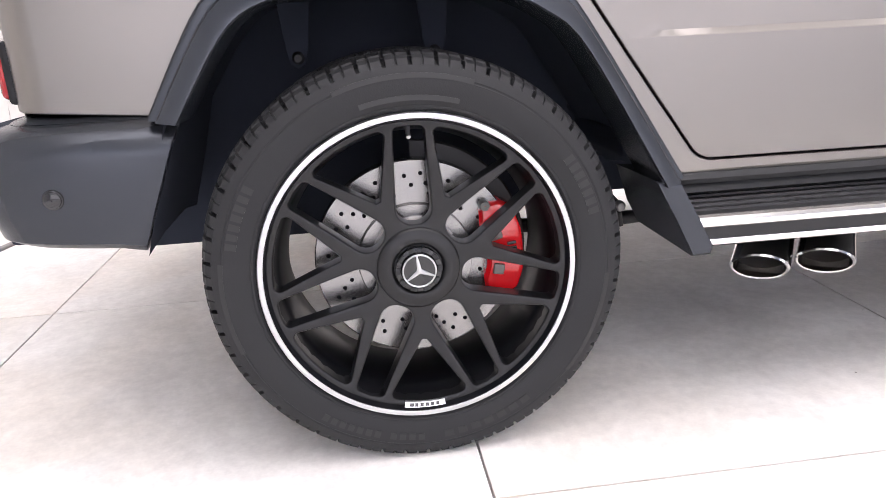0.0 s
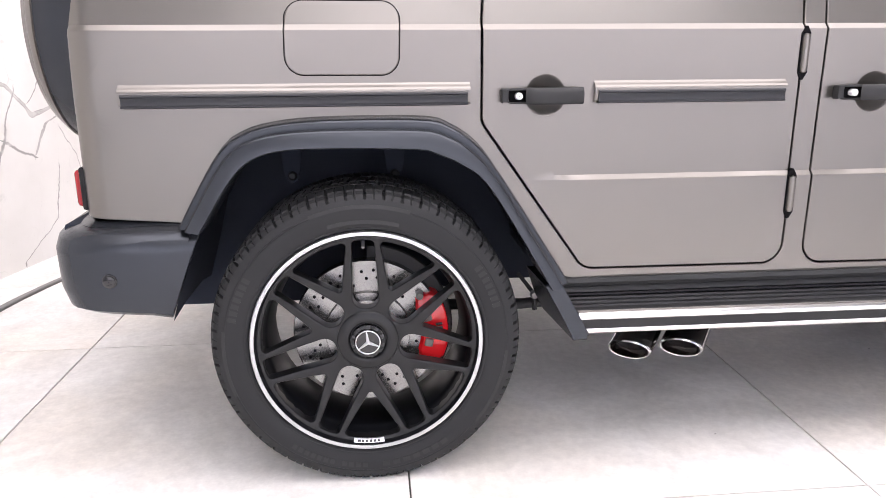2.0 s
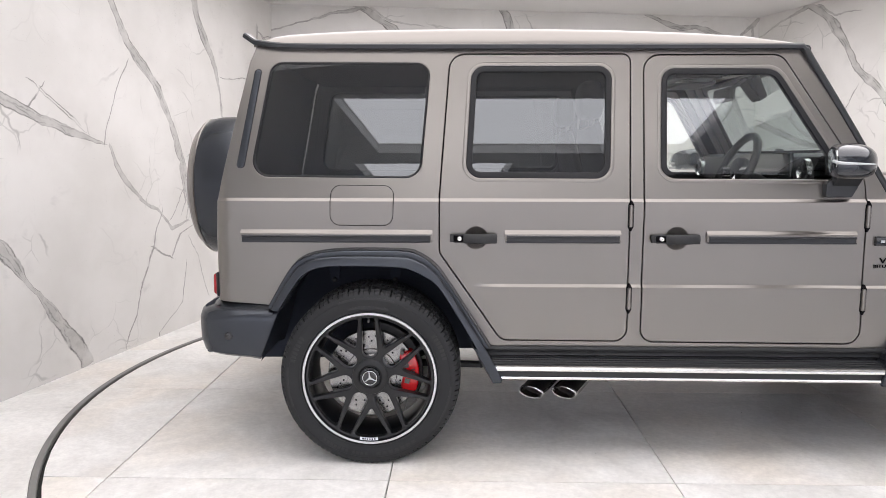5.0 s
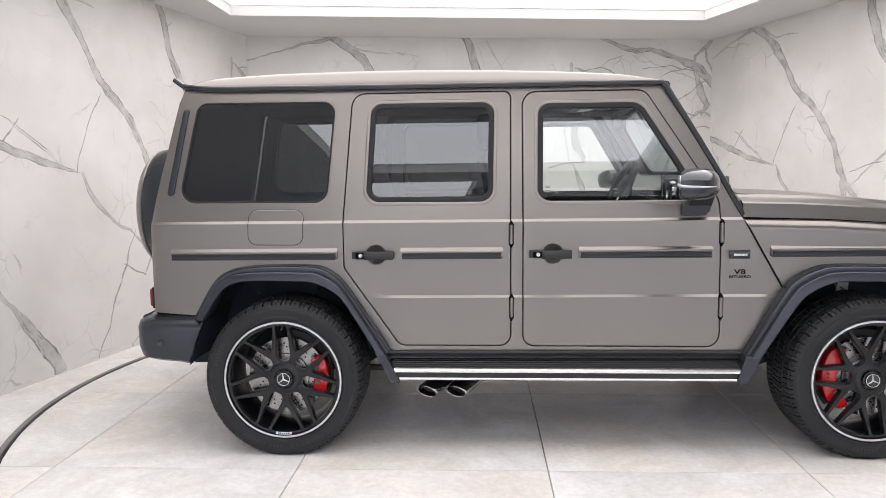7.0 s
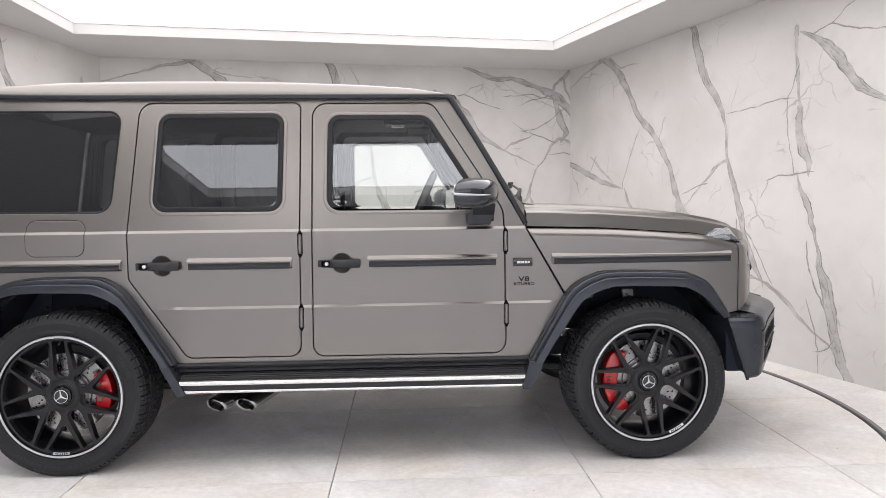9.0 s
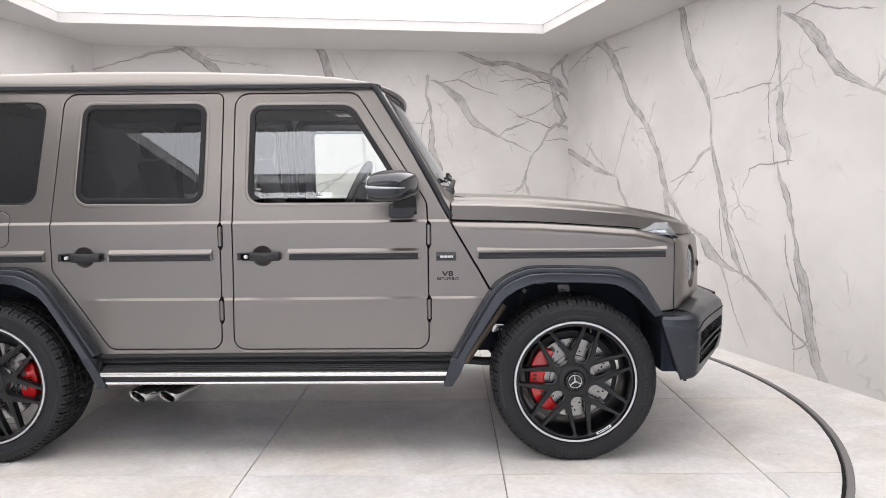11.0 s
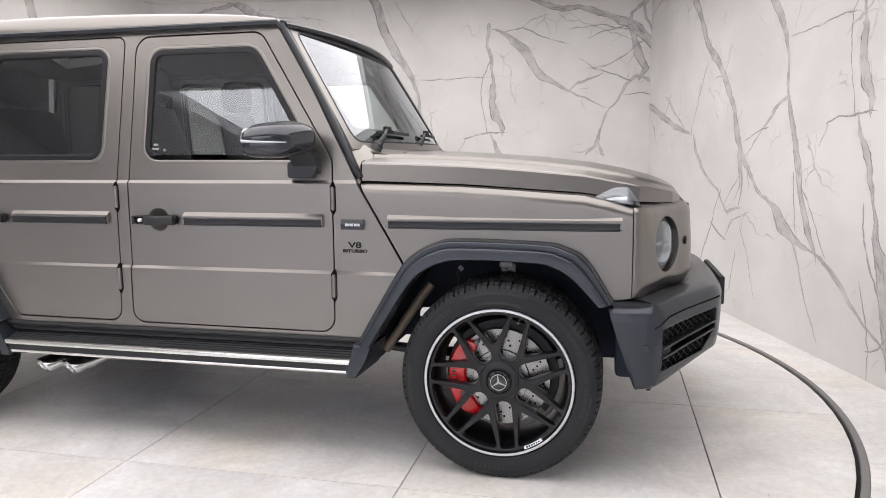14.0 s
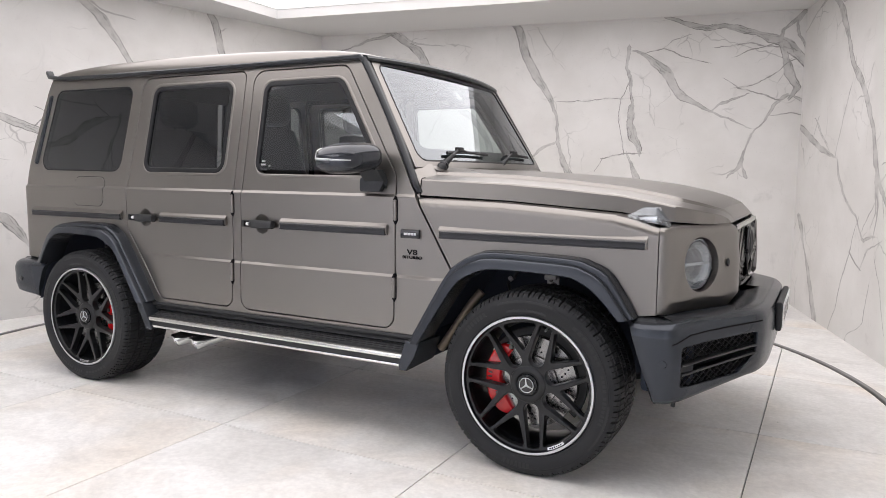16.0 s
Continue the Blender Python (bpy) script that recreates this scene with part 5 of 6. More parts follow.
for k in kids:
    mirrored(k, far_fb)
part("bumper_top", loft([[Vector(on_bump(bump_len * k / 40, 0.711, 0.004)) for k in range(41)], [Vector(on_bump(bump_len * k / 40, 0.711, 0.05)) + Vector((0, 0, 0.008)) for k in range(41)], [Vector((min(on_bump(bump_len * k / 40, 0.711, 0.16)[0], 3.64), max(0.03, on_bump(bump_len * k / 40, 0.711, 0.13)[1]), 0.722)) for k in range(41)]]), FLARE, fb)
part("bumper_top", loft([[Vector((p.x, 2 * YC - p.y, p.z)) for p in [Vector(on_bump(bump_len * k / 40, 0.711, dd)) + Vector((0, 0, dz)) for k in range(41)]] for dd, dz in ((0.004, 0), (0.05, 0.008), (0.11, 0.012))]), FLARE, far_fb)
holder = part("plate_holder", box((3.800, YC - 0.28, 0.598), (3.826, YC + 0.28, 0.729), 0.008), PLASTIC, fb)
part("blank_plate", box((3.8275, YC - 0.26, 0.609), (3.8315, YC + 0.26, 0.719), 0.0015), WHITE_DOT, holder, "blank white plate")
for k in range(7):
    y = YC - 0.20 + 0.055 * k
    part("plate_mark", box((3.8320, y, 0.633), (3.8330, y + 0.034, 0.695), 0.0003), GLOSS, holder)

part("bumper_inner", box((3.338, 0.04, 0.405), (3.54, 2 * YC - 0.04, 0.68), 0.02), LINER, car)
part("drain_nozzle", tube([(3.47, 0.07, 0.42), (3.47, 0.065, 0.355)], 0.009, 8), PLASTIC, car)
# rear bumper
RB = [(-0.402, -0.055), (-0.50, -0.062), (-0.62, -0.066), (-0.705, -0.055), (-0.760, -0.015), (-0.795, 0.06), (-0.815, 0.18), (-0.828, 0.45), (-0.832, YC)]
rb_at, rb_near, rb_len = plan_curve(RB, 90)
RPROF = [(0.456, 0.045), (0.475, 0.016), (0.53, 0.002), (0.64, 0.0), (0.672, 0.010), (0.692, 0.034), (0.702, 0.070)]


def on_rear(u, v, d):
    p, n = rb_at(u)
    q = p + n * (d + interp(RPROF, v))
    x = q.x
    if u < 0.14:
        x += (v - 0.70) * 0.40 * (1 - u / 0.14)
    return (x, q.y, v + 0.026 * min(1, u / 0.32) * max(0, 0.70 - v) / 0.24)


rb = part("rear_bumper", panel([(0, 0.458), (rb_len, 0.458), (rb_len, 0.701), (0, 0.701)], [], on_rear, 0.03, us=[0.025 * k for k in range(1, int(rb_len / 0.025) + 1)], vs=[p[0] for p in RPROF[1:-1]] + [0.683], edge=0.004), FLARE, car, "satin anthracite bumper")
mirrored(rb)
part("bumper_ledge", loft([[Vector(on_rear(rb_len * k / 30, 0.701, dd)) + Vector((0, 0, dz)) for k in range(31)] for dd, dz in ((0.0, 0), (0.03, 0.010), (0.09, 0.013))]), FLARE, rb)
sp = Vector((-0.629, -0.0695, 0.578))
o = part("parking_sensor", lathe([(0.001, -0.003), (0.012, -0.0028), (0.0145, -0.001), (0.015, 0.002), (0.0175, 0.0022), (0.019, 0.006)], 28, "Y", tuple(sp)), GLOSS, rb)
part("bumper_inner", box((-0.77, 0.05, 0.47), (-0.50, 2 * YC - 0.05, 0.70), 0.01), LINER, car)


# wheel arch flares
def flare(outer, inner, name):
    n = 44
    o_, i_ = flat(outer, n), flat(inner, n)
    rows_ = []
    for (ox, oz), (ix, iz) in zip(o_, i_):
        dx, dz = ix - ox, iz - oz
        w = math.hypot(dx, dz)
        prof = [(-0.004 / w, 0.016), (0.0, 0.002), (0.012, -0.026), (0.035, -0.041), (0.075, -0.049), (0.13, -0.053), (0.22, -0.0545), (0.33, -0.054), (0.352, -0.058), (0.372, -0.068), (0.40, -0.075), (0.45, -0.079), (0.60, -0.083), (0.90, -0.087), (0.99, -0.087), (1.03, -0.083), (1.05, -0.064), (1.05, 0.06)]
        rows_.append([(ox + dx * f, y, oz + dz * f) for f, y in prof])
    p = part(name, loft(rows_), FLARE, car, "satin anthracite wheel arch flare", angle=24)
    # liner of the wheel house behind it
    cx = sum(a for a, _ in i_) / n
    if name.startswith("rear"):
        i_ = [(-0.470, 0.438), (-0.432, 0.57)] + i_ + [(0.515, 0.475), (0.62, 0.455)]
    else:
        i_ = i_ + [(3.322, 0.58), (3.375, 0.40)]
    n = len(i_)
    rows_ = []
    for (ix, iz) in i_:
        gx, gz = ix + (ix - cx) * 0.05, iz + 0.015
        y_out = -0.060 if iz > 0.66 else 0.09 if 0.50 < ix < 1 else -0.030
        rows_.append([(gx, y_out, gz), (gx, 0.10, gz + 0.01), (gx, 0.30, gz + 0.01), (gx, 0.42, gz - 0.01)])
    l = part("wheel_house", loft(rows_), LINER, car)
    b = part("wheel_house_wall", loft([[(ix, 0.415, iz + 0.02) for ix, iz in i_], [(ix, 0.42, min(iz, 0.40 if 0.3 < ix < 1 else 0.38 if ix > 2.95 or ix < 1 else 0.44)) for ix, iz in i_]]), LINER, car)
    for q_ in (p, l, b):
        mirrored(q_)
    return p


flare(ARCH_R_OUT, ARCH_R_IN, "rear_arch_flare")
flare(ARCH_F_OUT, ARCH_F_IN, "front_arch_flare")
part("liner_apron", box((-0.66, 0.427, 0.345), (-0.10, 0.45, 0.90), 0.004), LINER, car)
# liner bolts that show over the rear tyre
for x in (-0.205, 0.088):
    tab = [(x - 0.034, 0.895), (x - 0.024, 0.800), (x - 0.016, 0.768), (x, 0.758), (x + 0.016, 0.768), (x + 0.024, 0.800), (x + 0.034, 0.895)]
    bracket = part("liner_bracket", extruded(tab, 0.250, 0.264, 0.003), LINER, car)
    part("liner_bolt", lathe([(0.001, 0.241), (0.008, 0.241), (0.011, 0.245), (0.014, 0.249), (0.014, 0.256)], 12, "Y", (x, 0, 0.782)), PLASTIC, bracket)
# suspension strut that shows over the front tyre
strut = part("front_strut", joined(box((2.854, 0.245, 0.700), (2.914, 0.262, 0.818), 0.004), box((2.848, 0.225, 0.806), (2.906, 0.262, 0.830), 0.005)), STAMPED, car, "grey stamped steel strut bracket")
part("bracket_eye", lathe([(0.009, 0.244), (0.009, 0.238), (0.017, 0.238), (0.019, 0.246)], 18, "Y", (2.890, 0, 0.776)), SOOT, strut)
part("bracket_bolt", lathe([(0.001, 0.236), (0.006, 0.236), (0.008, 0.240), (0.008, 0.250)], 10, "Y", (2.876, 0, 0.802)), SOOT, strut)
part("air_line", tube([(2.70, 0.28, 0.84), (2.69, 0.25, 0.80), (2.66, 0.25, 0.775), (2.66, 0.30, 0.70)], 0.008, 8), PLASTIC, car)
part("line_clip", tube([(2.668, 0.243, 0.803), (2.684, 0.240, 0.789)], 0.010, 8), STAMPED, car)
part("spring_seat", lathe([(0.001, 0.850), (0.040, 0.850), (0.045, 0.842), (0.040, 0.832), (0.001, 0.828)], 20, "Z", (2.75, 0.27, 0)), STAMPED, car)
part("rear_link", tube([(0.02, 0.30, 0.365), (0.48, 0.30, 0.352), (0.72, 0.32, 0.36)], 0.017, 10), PLASTIC, car)
part("link_rod", tube([(0.455, 0.24, 0.47), (0.500, 0.22, 0.412), (0.505, 0.22, 0.36)], [0.006, 0.007, 0.008], 8), PLASTIC, car)
part("link_joint", lathe([(0.001, -0.014), (0.009, -0.012), (0.013, -0.004), (0.013, 0.006), (0.008, 0.014)], 16, "Y", (0.500, 0.21, 0.411)), STAMPED, car)
part("front_link", tube([(2.355, 0.15, 0.440), (2.408, 0.15, 0.515), (2.512, 0.15, 0.668), (2.56, 0.17, 0.735)], 0.021, 12), TAN, car)
part("link_bracket", box((2.500, 0.185, 0.585), (2.565, 0.20, 0.632), 0.006), CHROME, car)
part("front_link", tube([(2.20, 0.30, 0.43), (2.45, 0.25, 0.42), (2.80, 0.30, 0.40)], 0.022, 10), PLASTIC, car)

# ---- running board ----
def end_piece(face, inner):
    """Wedge that closes the board: an outer face with a rounded rim, its underside rising inwards."""
    mx, mz = sum(p[0] for p in face) / len(face), sum(p[1] for p in face) / len(face)
    rows_ = [[(mx + (x - mx) * f, y, mz + (z - mz) * f) for x, z in face] for f, y in ((0.82, -0.0755), (0.92, -0.0745), (0.975, -0.071), (1.0, -0.064))]
    rows_.append([(x, 0.11, z) for x, z in inner])
    return loft(rows_, close_v=True, cap=True)


def running_board():
    b = part("running_board", loft([[(x, y, z) for y, z in ((0.10, 0.475), (0.03, 0.472), (0.028, 0.466), (0.010, 0.466), (0.008, 0.461), (-0.008, 0.461), (-0.010, 0.456), (-0.026, 0.456), (-0.028, 0.451), (-0.046, 0.450), (-0.056, 0.444), (-0.060, 0.434), (-0.060, 0.390), (-0.054, 0.384), (-0.02, 0.380), (0.10, 0.39))] for x in (0.548, 1.4, 2.292)], close_v=True, cap=True), PLASTIC, car, "ribbed black running board")
    k = [b]
    k.append(part("step_strip", bar([(0.560, -0.061, 0.436), (2.272, -0.061, 0.431)], [(-0.006, -0.009), (0.006, -0.009), (0.009, -0.006), (0.0095, 0.001), (0.008, 0.006), (0.004, 0.012), (-0.006, 0.015)]), BRUSHED, b, "bright brushed steel strip"))
    k.append(part("step_strip", bar([(0.575, -0.060, 0.396), (2.264, -0.060, 0.391)], [(-0.006, -0.006), (0.005, -0.006), (0.007, 0.0), (0.005, 0.006), (-0.006, 0.006)]), BRUSHED, b, "bright brushed steel strip"))
    k.append(part("step_end", end_piece([(0.462, 0.532), (0.512, 0.528), (0.556, 0.450), (0.589, 0.390), (0.585, 0.372), (0.547, 0.371), (0.506, 0.452)], [(0.452, 0.532), (0.512, 0.528), (0.556, 0.450), (0.575, 0.420), (0.565, 0.405), (0.505, 0.400), (0.478, 0.452)]), FLARE, b))
    k.append(part("step_end", end_piece([(2.362, 0.512), (2.285, 0.514), (2.268, 0.455), (2.248, 0.392), (2.254, 0.370), (2.290, 0.370), (2.335, 0.440)], [(2.372, 0.512), (2.285, 0.514), (2.268, 0.455), (2.262, 0.420), (2.270, 0.405), (2.335, 0.400), (2.352, 0.440)]), FLARE, b))
    k.append(part("rocker", loft([[(x, y, z) for y, z in ((0.014, 0.530), (0.000, 0.522), (-0.004, 0.512), (0.000, 0.502), (0.016, 0.498), (0.012, 0.492), (0.008, 0.482), (0.03, 0.470), (0.10, 0.46))] for x in (0.50, 1.4, 2.33)]), PLASTIC, b))
    f = mirrored(b)
    for q_ in k[1:]:
        mirrored(q_, f)


running_board()
part("underbody", box((0.62, 0.12, 0.40), (2.34, 2 * YC - 0.10, 0.54), 0.02), LINER, car)
part("underbody", box((-0.45, 0.43, 0.50), (3.40, 2 * YC - 0.43, 0.62), 0.02), LINER, car)
for x in (0.0, 2.89):
    part("axle", tube([(x, 0.22, 0.385), (x, 0.60, 0.39), (x, YC, 0.40), (x, 1.25, 0.39), (x, 1.60, 0.385)], [0.045, 0.045, 0.12, 0.045, 0.045], 14), SOOT, car)


# ---- exhaust ----
def exhaust(x):
    """Oval polished tip with a slanting mouth, and its pipe running inwards."""
    way = Vector((-0.56, -0.79, -0.23)).normalized()
    across = Vector((0.82, -0.58, 0)).normalized()
    upw = across.cross(way).normalized()
    upw = upw if upw.z > 0 else -upw
    mouth = Vector((x, -0.020, 0.318))
    def ring_(along, rx, rz):
        out_ = []
        for k in range(36):
            a = k / 36 * math.tau
            ox, oz = math.cos(a) * rx * 0.88, math.sin(a) * rz * 0.82
            # the upper lip of the mouth stands out over the lower one
            slant = ox * 0.10 - oz * 0.30 if along < 0.1 else 0
            out_.append(mouth - way * (along + slant) + across * ox + upw * oz)
        return out_
    t_ = part("exhaust_tip", loft([ring_(0.032, 0.0545, 0.034), ring_(0.006, 0.056, 0.035), ring_(-0.004, 0.059, 0.038), ring_(-0.006, 0.063, 0.042), ring_(-0.002, 0.067, 0.046), ring_(0.006, 0.068, 0.047), ring_(0.11, 0.066, 0.046), ring_(0.205, 0.063, 0.045), ring_(0.212, 0.060, 0.042), ring_(0.216, 0.045, 0.038)], close_v=True), CHROME, car, "oval polished steel exhaust tip")
    i_ = part("tip_inside", loft([ring_(0.030, 0.0550, 0.0342), ring_(0.034, 0.053, 0.033), ring_(0.09, 0.050, 0.032), ring_(0.095, 0.001, 0.001)], close_v=True), SOOT, t_)
    p_ = part("exhaust_pipe", tube(curve([mouth - way * 0.19, mouth - way * 0.30 + Vector((0.02, 0, 0)), Vector((x + 0.36, 0.30, 0.40)), Vector((x + 0.7, 0.36, 0.43))], 10), 0.030, 12), SOOT, t_)
    m_ = mirrored(t_)
    mirrored(i_, m_), mirrored(p_, m_)


exhaust(0.722)
exhaust(0.870)


# ---- wheels ----


def tyre_mesh():
    prof = [(0.293, 0.008, 0), (0.2965, -0.018, 0), (0.304, -0.026, 0), (0.306, -0.0295, 0), (0.309, -0.0300, 0), (0.311, -0.0290, 0), (0.318, -0.0325, 0), (0.340, -0.0370, 0), (0.358, -0.0360, 0), (0.3595, -0.0345, 0), (0.3615, -0.0345, 0), (0.363, -0.0352, 0), (0.370, -0.0325, 0), (0.379, -0.0285, 0), (0.3815, -0.0275, 1), (0.391, -0.020, 1), (0.397, -0.0085, 1), (0.3935, -0.0055, 0), (0.3945, -0.0020, 0), (0.4000, 0.0005, 1), (0.4015, 0.008, 1), (0.4035, 0.032, 1), (0.4035, 0.050, 0), (0.396, 0.052, 0), (0.396, 0.060, 0), (0.404, 0.062, 2),
            (0.404, 0.080, 2), (0.404, 0.098, 2), (0.396, 0.100, 0), (0.396, 0.108, 0), (0.404, 0.110, 3), (0.404, 0.137, 3), (0.404, 0.165, 3), (0.396, 0.167, 0), (0.396, 0.175, 0), (0.404, 0.177, 2), (0.404, 0.210, 2), (0.4035, 0.245, 2), (0.395, 0.27, 1), (0.36, 0.295, 0), (0.31, 0.285, 0), (0.296, 0.25, 0)]
    rows_ = []
    pitches = 104
    for k in range(pitches):
        for f, cut in (((0.0, 0), (0.30, 0), (0.31, 0), (0.62, 0), (0.68, 1), (0.91, 1), (0.96, 0)) if k % 2 else ((0.0, 0), (0.40, 0), (0.41, 0), (0.76, 0), (0.80, 1), (0.92, 1), (0.96, 0))):
            rr = []
            for j, (r, y, kind) in enumerate(prof):
                skew = (0.10 if kind == 1 else 0) * max(0, (y + 0.028)) * 8
                a = (k + f + skew + (0.5 + (y - 0.05) * 6 if kind == 2 else 0) + (0.2 - (y - 0.05) * 6 if kind == 3 else 0)) / pitches * math.tau
                deep = 1.0 if k % 2 or kind != 1 else 0.30
                rad = r - (0.0105 * deep if (cut and kind and r > 0.383) else 0)
                yy = y + (0.0060 * deep if (cut and kind == 1) else 0)
                rr.append((rad * math.cos(a), yy, rad * math.sin(a)))
            rows_.append(rr)
    return loft(rows_, close_u=True)


def spoke_wheel_mesh(turn):
    """One cast face with seven round-ended slots and, between them, seven wedge-shaped windows, so that forked spokes are left."""
    step = math.tau / 7
    holes = []
    for k in range(7):
        a = turn + k * step
        er, et = Vector((math.cos(a), math.sin(a))), Vector((-math.sin(a), math.cos(a)))
        slot = arcs([(0.086, -0.0345, 0.030), (0.271, -0.0280, 0.010), (0.274, 0.0), (0.271, 0.0280, 0.010), (0.086, 0.0345, 0.030)], 6)
        holes.append([tuple(er * r + et * s) for r, s in slot])
        # wedge: its edges leave spokes that narrow outwards from 29 to 14 mm
        m = a + step / 2
        er, et = Vector((math.cos(m), math.sin(m))), Vector((-math.sin(m), math.cos(m)))
        h = step / 2

        def edge_at(r, off):
            b = h - math.asin(off / r)
            return (r * math.cos(b), r * math.sin(b))
        r_in, r_out = 0.1500, 0.272
        p_in, p_out = edge_at(r_in, 0.0612), edge_at(r_out, 0.0425)
        rim_ = [(r_out * math.cos(f * math.asin(p_out[1] / r_out)), r_out * math.sin(f * math.asin(p_out[1] / r_out))) for f in (-0.6, -0.2, 0.2, 0.6)]
        wedge = arcs([(p_in[0], p_in[1], 0.0028), (p_in[0], -p_in[1], 0.0028), (p_out[0], -p_out[1], 0.010), *rim_, (p_out[0], p_out[1], 0.010)], 5)
        holes.append([tuple(er * r + et * s) for r, s in wedge])
    outer = [(0.2865 * math.cos(k / 84 * math.tau), 0.2865 * math.sin(k / 84 * math.tau)) for k in range(84)]

    def dish(u, v, d):
        r = math.hypot(u, v)
        y = 0.003 - 0.022 * max(0, (r - 0.09) / 0.1965) ** 1.5
        return (u, y + d, v)
    cuts = [-0.24 + 0.04 * k for k in range(13)]
    return panel(outer, holes, dish, 0.036, us=cuts, vs=cuts, edge=0.0045)


def wheel(x, turn, caliper_angle, name, caliper_span):
    """One wheel about its own hub; outwards is -y."""
    w = part(name, tyre_mesh(), RUBBER, car, "low-profile road tyre on a black forked-spoke rim", angle=24)
    kids = []

    def add(n, bm, mat, label="", parent=w, angle=38):
        o_ = part(n, bm, mat, parent, label, angle)
        kids.append((o_, parent))
        return o_
    rim = add("rim", spoke_wheel_mesh(turn), RIM, "satin black forked-spoke alloy rim", angle=30)
    add("rim_barrel", lathe([(0.2995, -0.016), (0.2995, -0.024), (0.2865, -0.031), (0.2845, -0.025), (0.281, -0.014), (0.276, -0.009), (0.273, -0.004), (0.271, 0.020), (0.266, 0.032), (0.262, 0.040), (0.256, 0.070), (0.252, 0.12), (0.262, 0.20), (0.295, 0.27)], 96), BARREL, parent=rim)
    add("rim_edge", lathe([(0.3000, -0.020), (0.3000, -0.0270), (0.2978, -0.0318), (0.2915, -0.0328), (0.2885, -0.0318), (0.2875, -0.025)], 120), LIP, "bright machined rim edge", parent=rim)
    hub = add("hub_face", lathe([(0.001, 0.004), (0.046, 0.004), (0.049, -0.003), (0.054, -0.006), (0.062, -0.006), (0.076, -0.003), (0.080, 0.001), (0.081, 0.004), (0.081, 0.03)], 64), RIM, parent=rim)
    cap = add("hub_cap", lathe([(0.001, -0.016), (0.033, -0.016), (0.0345, -0.014), (0.0355, -0.009), (0.044, -0.008), (0.045, 0.004)], 48), GLOSS, parent=rim)
    emb = [tube([(0.0315 * math.cos(a), -0.0165, 0.0315 * math.sin(a)) for a in [k / 32 * math.tau for k in range(33)]], 0.0018, 6, caps=False)]
    for k in range(3):
        a = math.pi / 2 + 0.12 + k * math.tau / 3
        emb.append(tube([(0, -0.0168, 0), (0.0315 * math.cos(a), -0.0162, 0.0315 * math.sin(a))], [0.0052, 0.0014], 6))
    add("cap_emblem", joined(*emb), LIP, "plain silver ring with three arms", parent=rim)
    # notches round the cap
    for k in range(10):
        a = k / 10 * math.tau
        m = Matrix.Rotation(-a, 4, "Y")
        b = box((0.0360, -0.0125, -0.0065), (0.0440, -0.006, 0.0065), 0.001)
        b.transform(m)
        add("cap_notch", b, PLASTIC, parent=rim)
    # valve on the barrel inside the pair of arms at the turn angle
    t = Vector((math.cos(turn), 0, math.sin(turn)))
    add("tyre_valve", tube([t * 0.268 + Vector((0, 0.022, 0)), t * 0.262 + Vector((0, 0.008, 0)), t * 0.252 + Vector((0, -0.006, 0))], [0.0062, 0.0045, 0.0042], 10), LIP, parent=rim)
    # rim badge near the edge: a pale plate with dark bars
    ba = -math.pi / 2 + (-0.02 if x < 1 else 0.53)
    pl = lathe([(0.2845, -0.0200), (0.2845, -0.0250), (0.2735, -0.0215), (0.2735, -0.0160)], 12, arc=0.29, start=ba - 0.145)
    plate = add("rim_badge", pl, LIP, "small silver badge plate", parent=rim)
    for k in range(6):
        add("badge_bar", lathe([(0.2820, -0.0240), (0.2820, -0.0252), (0.2760, -0.0232), (0.2760, -0.0220)], 3, arc=0.022 if k else 0.03, start=ba - 0.11 + 0.038 * k), GLOSS, parent=rim)
    # raised sidewall lettering, as plain bars
    for a0, a1, r0, r1 in ((0.25, 0.62, 0.336, 0.356), (2.55, 2.92, 0.336, 0.356), (4.05, 4.42, 0.336, 0.350), (4.46, 4.68, 0.336, 0.350), (4.78, 5.35, 0.336, 0.350)):
        cnt = 7 if a1 - a0 > 0.3 else 4
        for k in range(cnt):
            s0 = a0 + (a1 - a0) * k / cnt
            add("sidewall_mark", lathe([(r1, -0.0350), (r1, -0.0377), (r0, -0.0377), (r0, -0.0345)], 3, arc=(a1 - a0) / cnt * 0.68, start=s0 + (turn if x < 1 else turn + 2.2) - math.pi / 2), RUBBER_MARK)
    for a0, a1, r0 in ((1.25, 1.95, 0.362), (3.0, 3.5, 0.362), (5.6, 6.2, 0.362), (1.30, 1.85, 0.324)):
        add("sidewall_line", lathe([(r0 + 0.005, -0.0320), (r0 + 0.005, -0.0352), (r0 - 0.004, -0.0368), (r0 - 0.004, -0.0340)], 24, arc=a1 - a0, start=a0), RUBBER_MARK)
    # brake
    disc = add("brake_disc", lathe([(0.075, 0.062), (0.075, 0.055), (0.112, 0.055), (0.115, 0.066), (0.197, 0.066), (0.199, 0.068), (0.199, 0.098), (0.08, 0.098)], 72), DISC, "drilled steel brake disc")
    # small near-black discs laid on the face, for the shade in drilled holes
    holes = []
    for k in range(24):
        for q_ in range(3 if k % 2 else 2):
            a = k / 24 * math.tau + 0.075 * q_
            rr = 0.134 + 0.019 * q_ + (0 if k % 2 else 0.015)
            holes.append(lathe([(0.0001, 0.0652), (0.0044, 0.0652), (0.0044, 0.0665)], 8, centre=(rr * math.cos(a), 0, rr * math.sin(a))))
    add("drilling_shade", joined(*holes), GAP, parent=disc)["kind"] = "stuff"
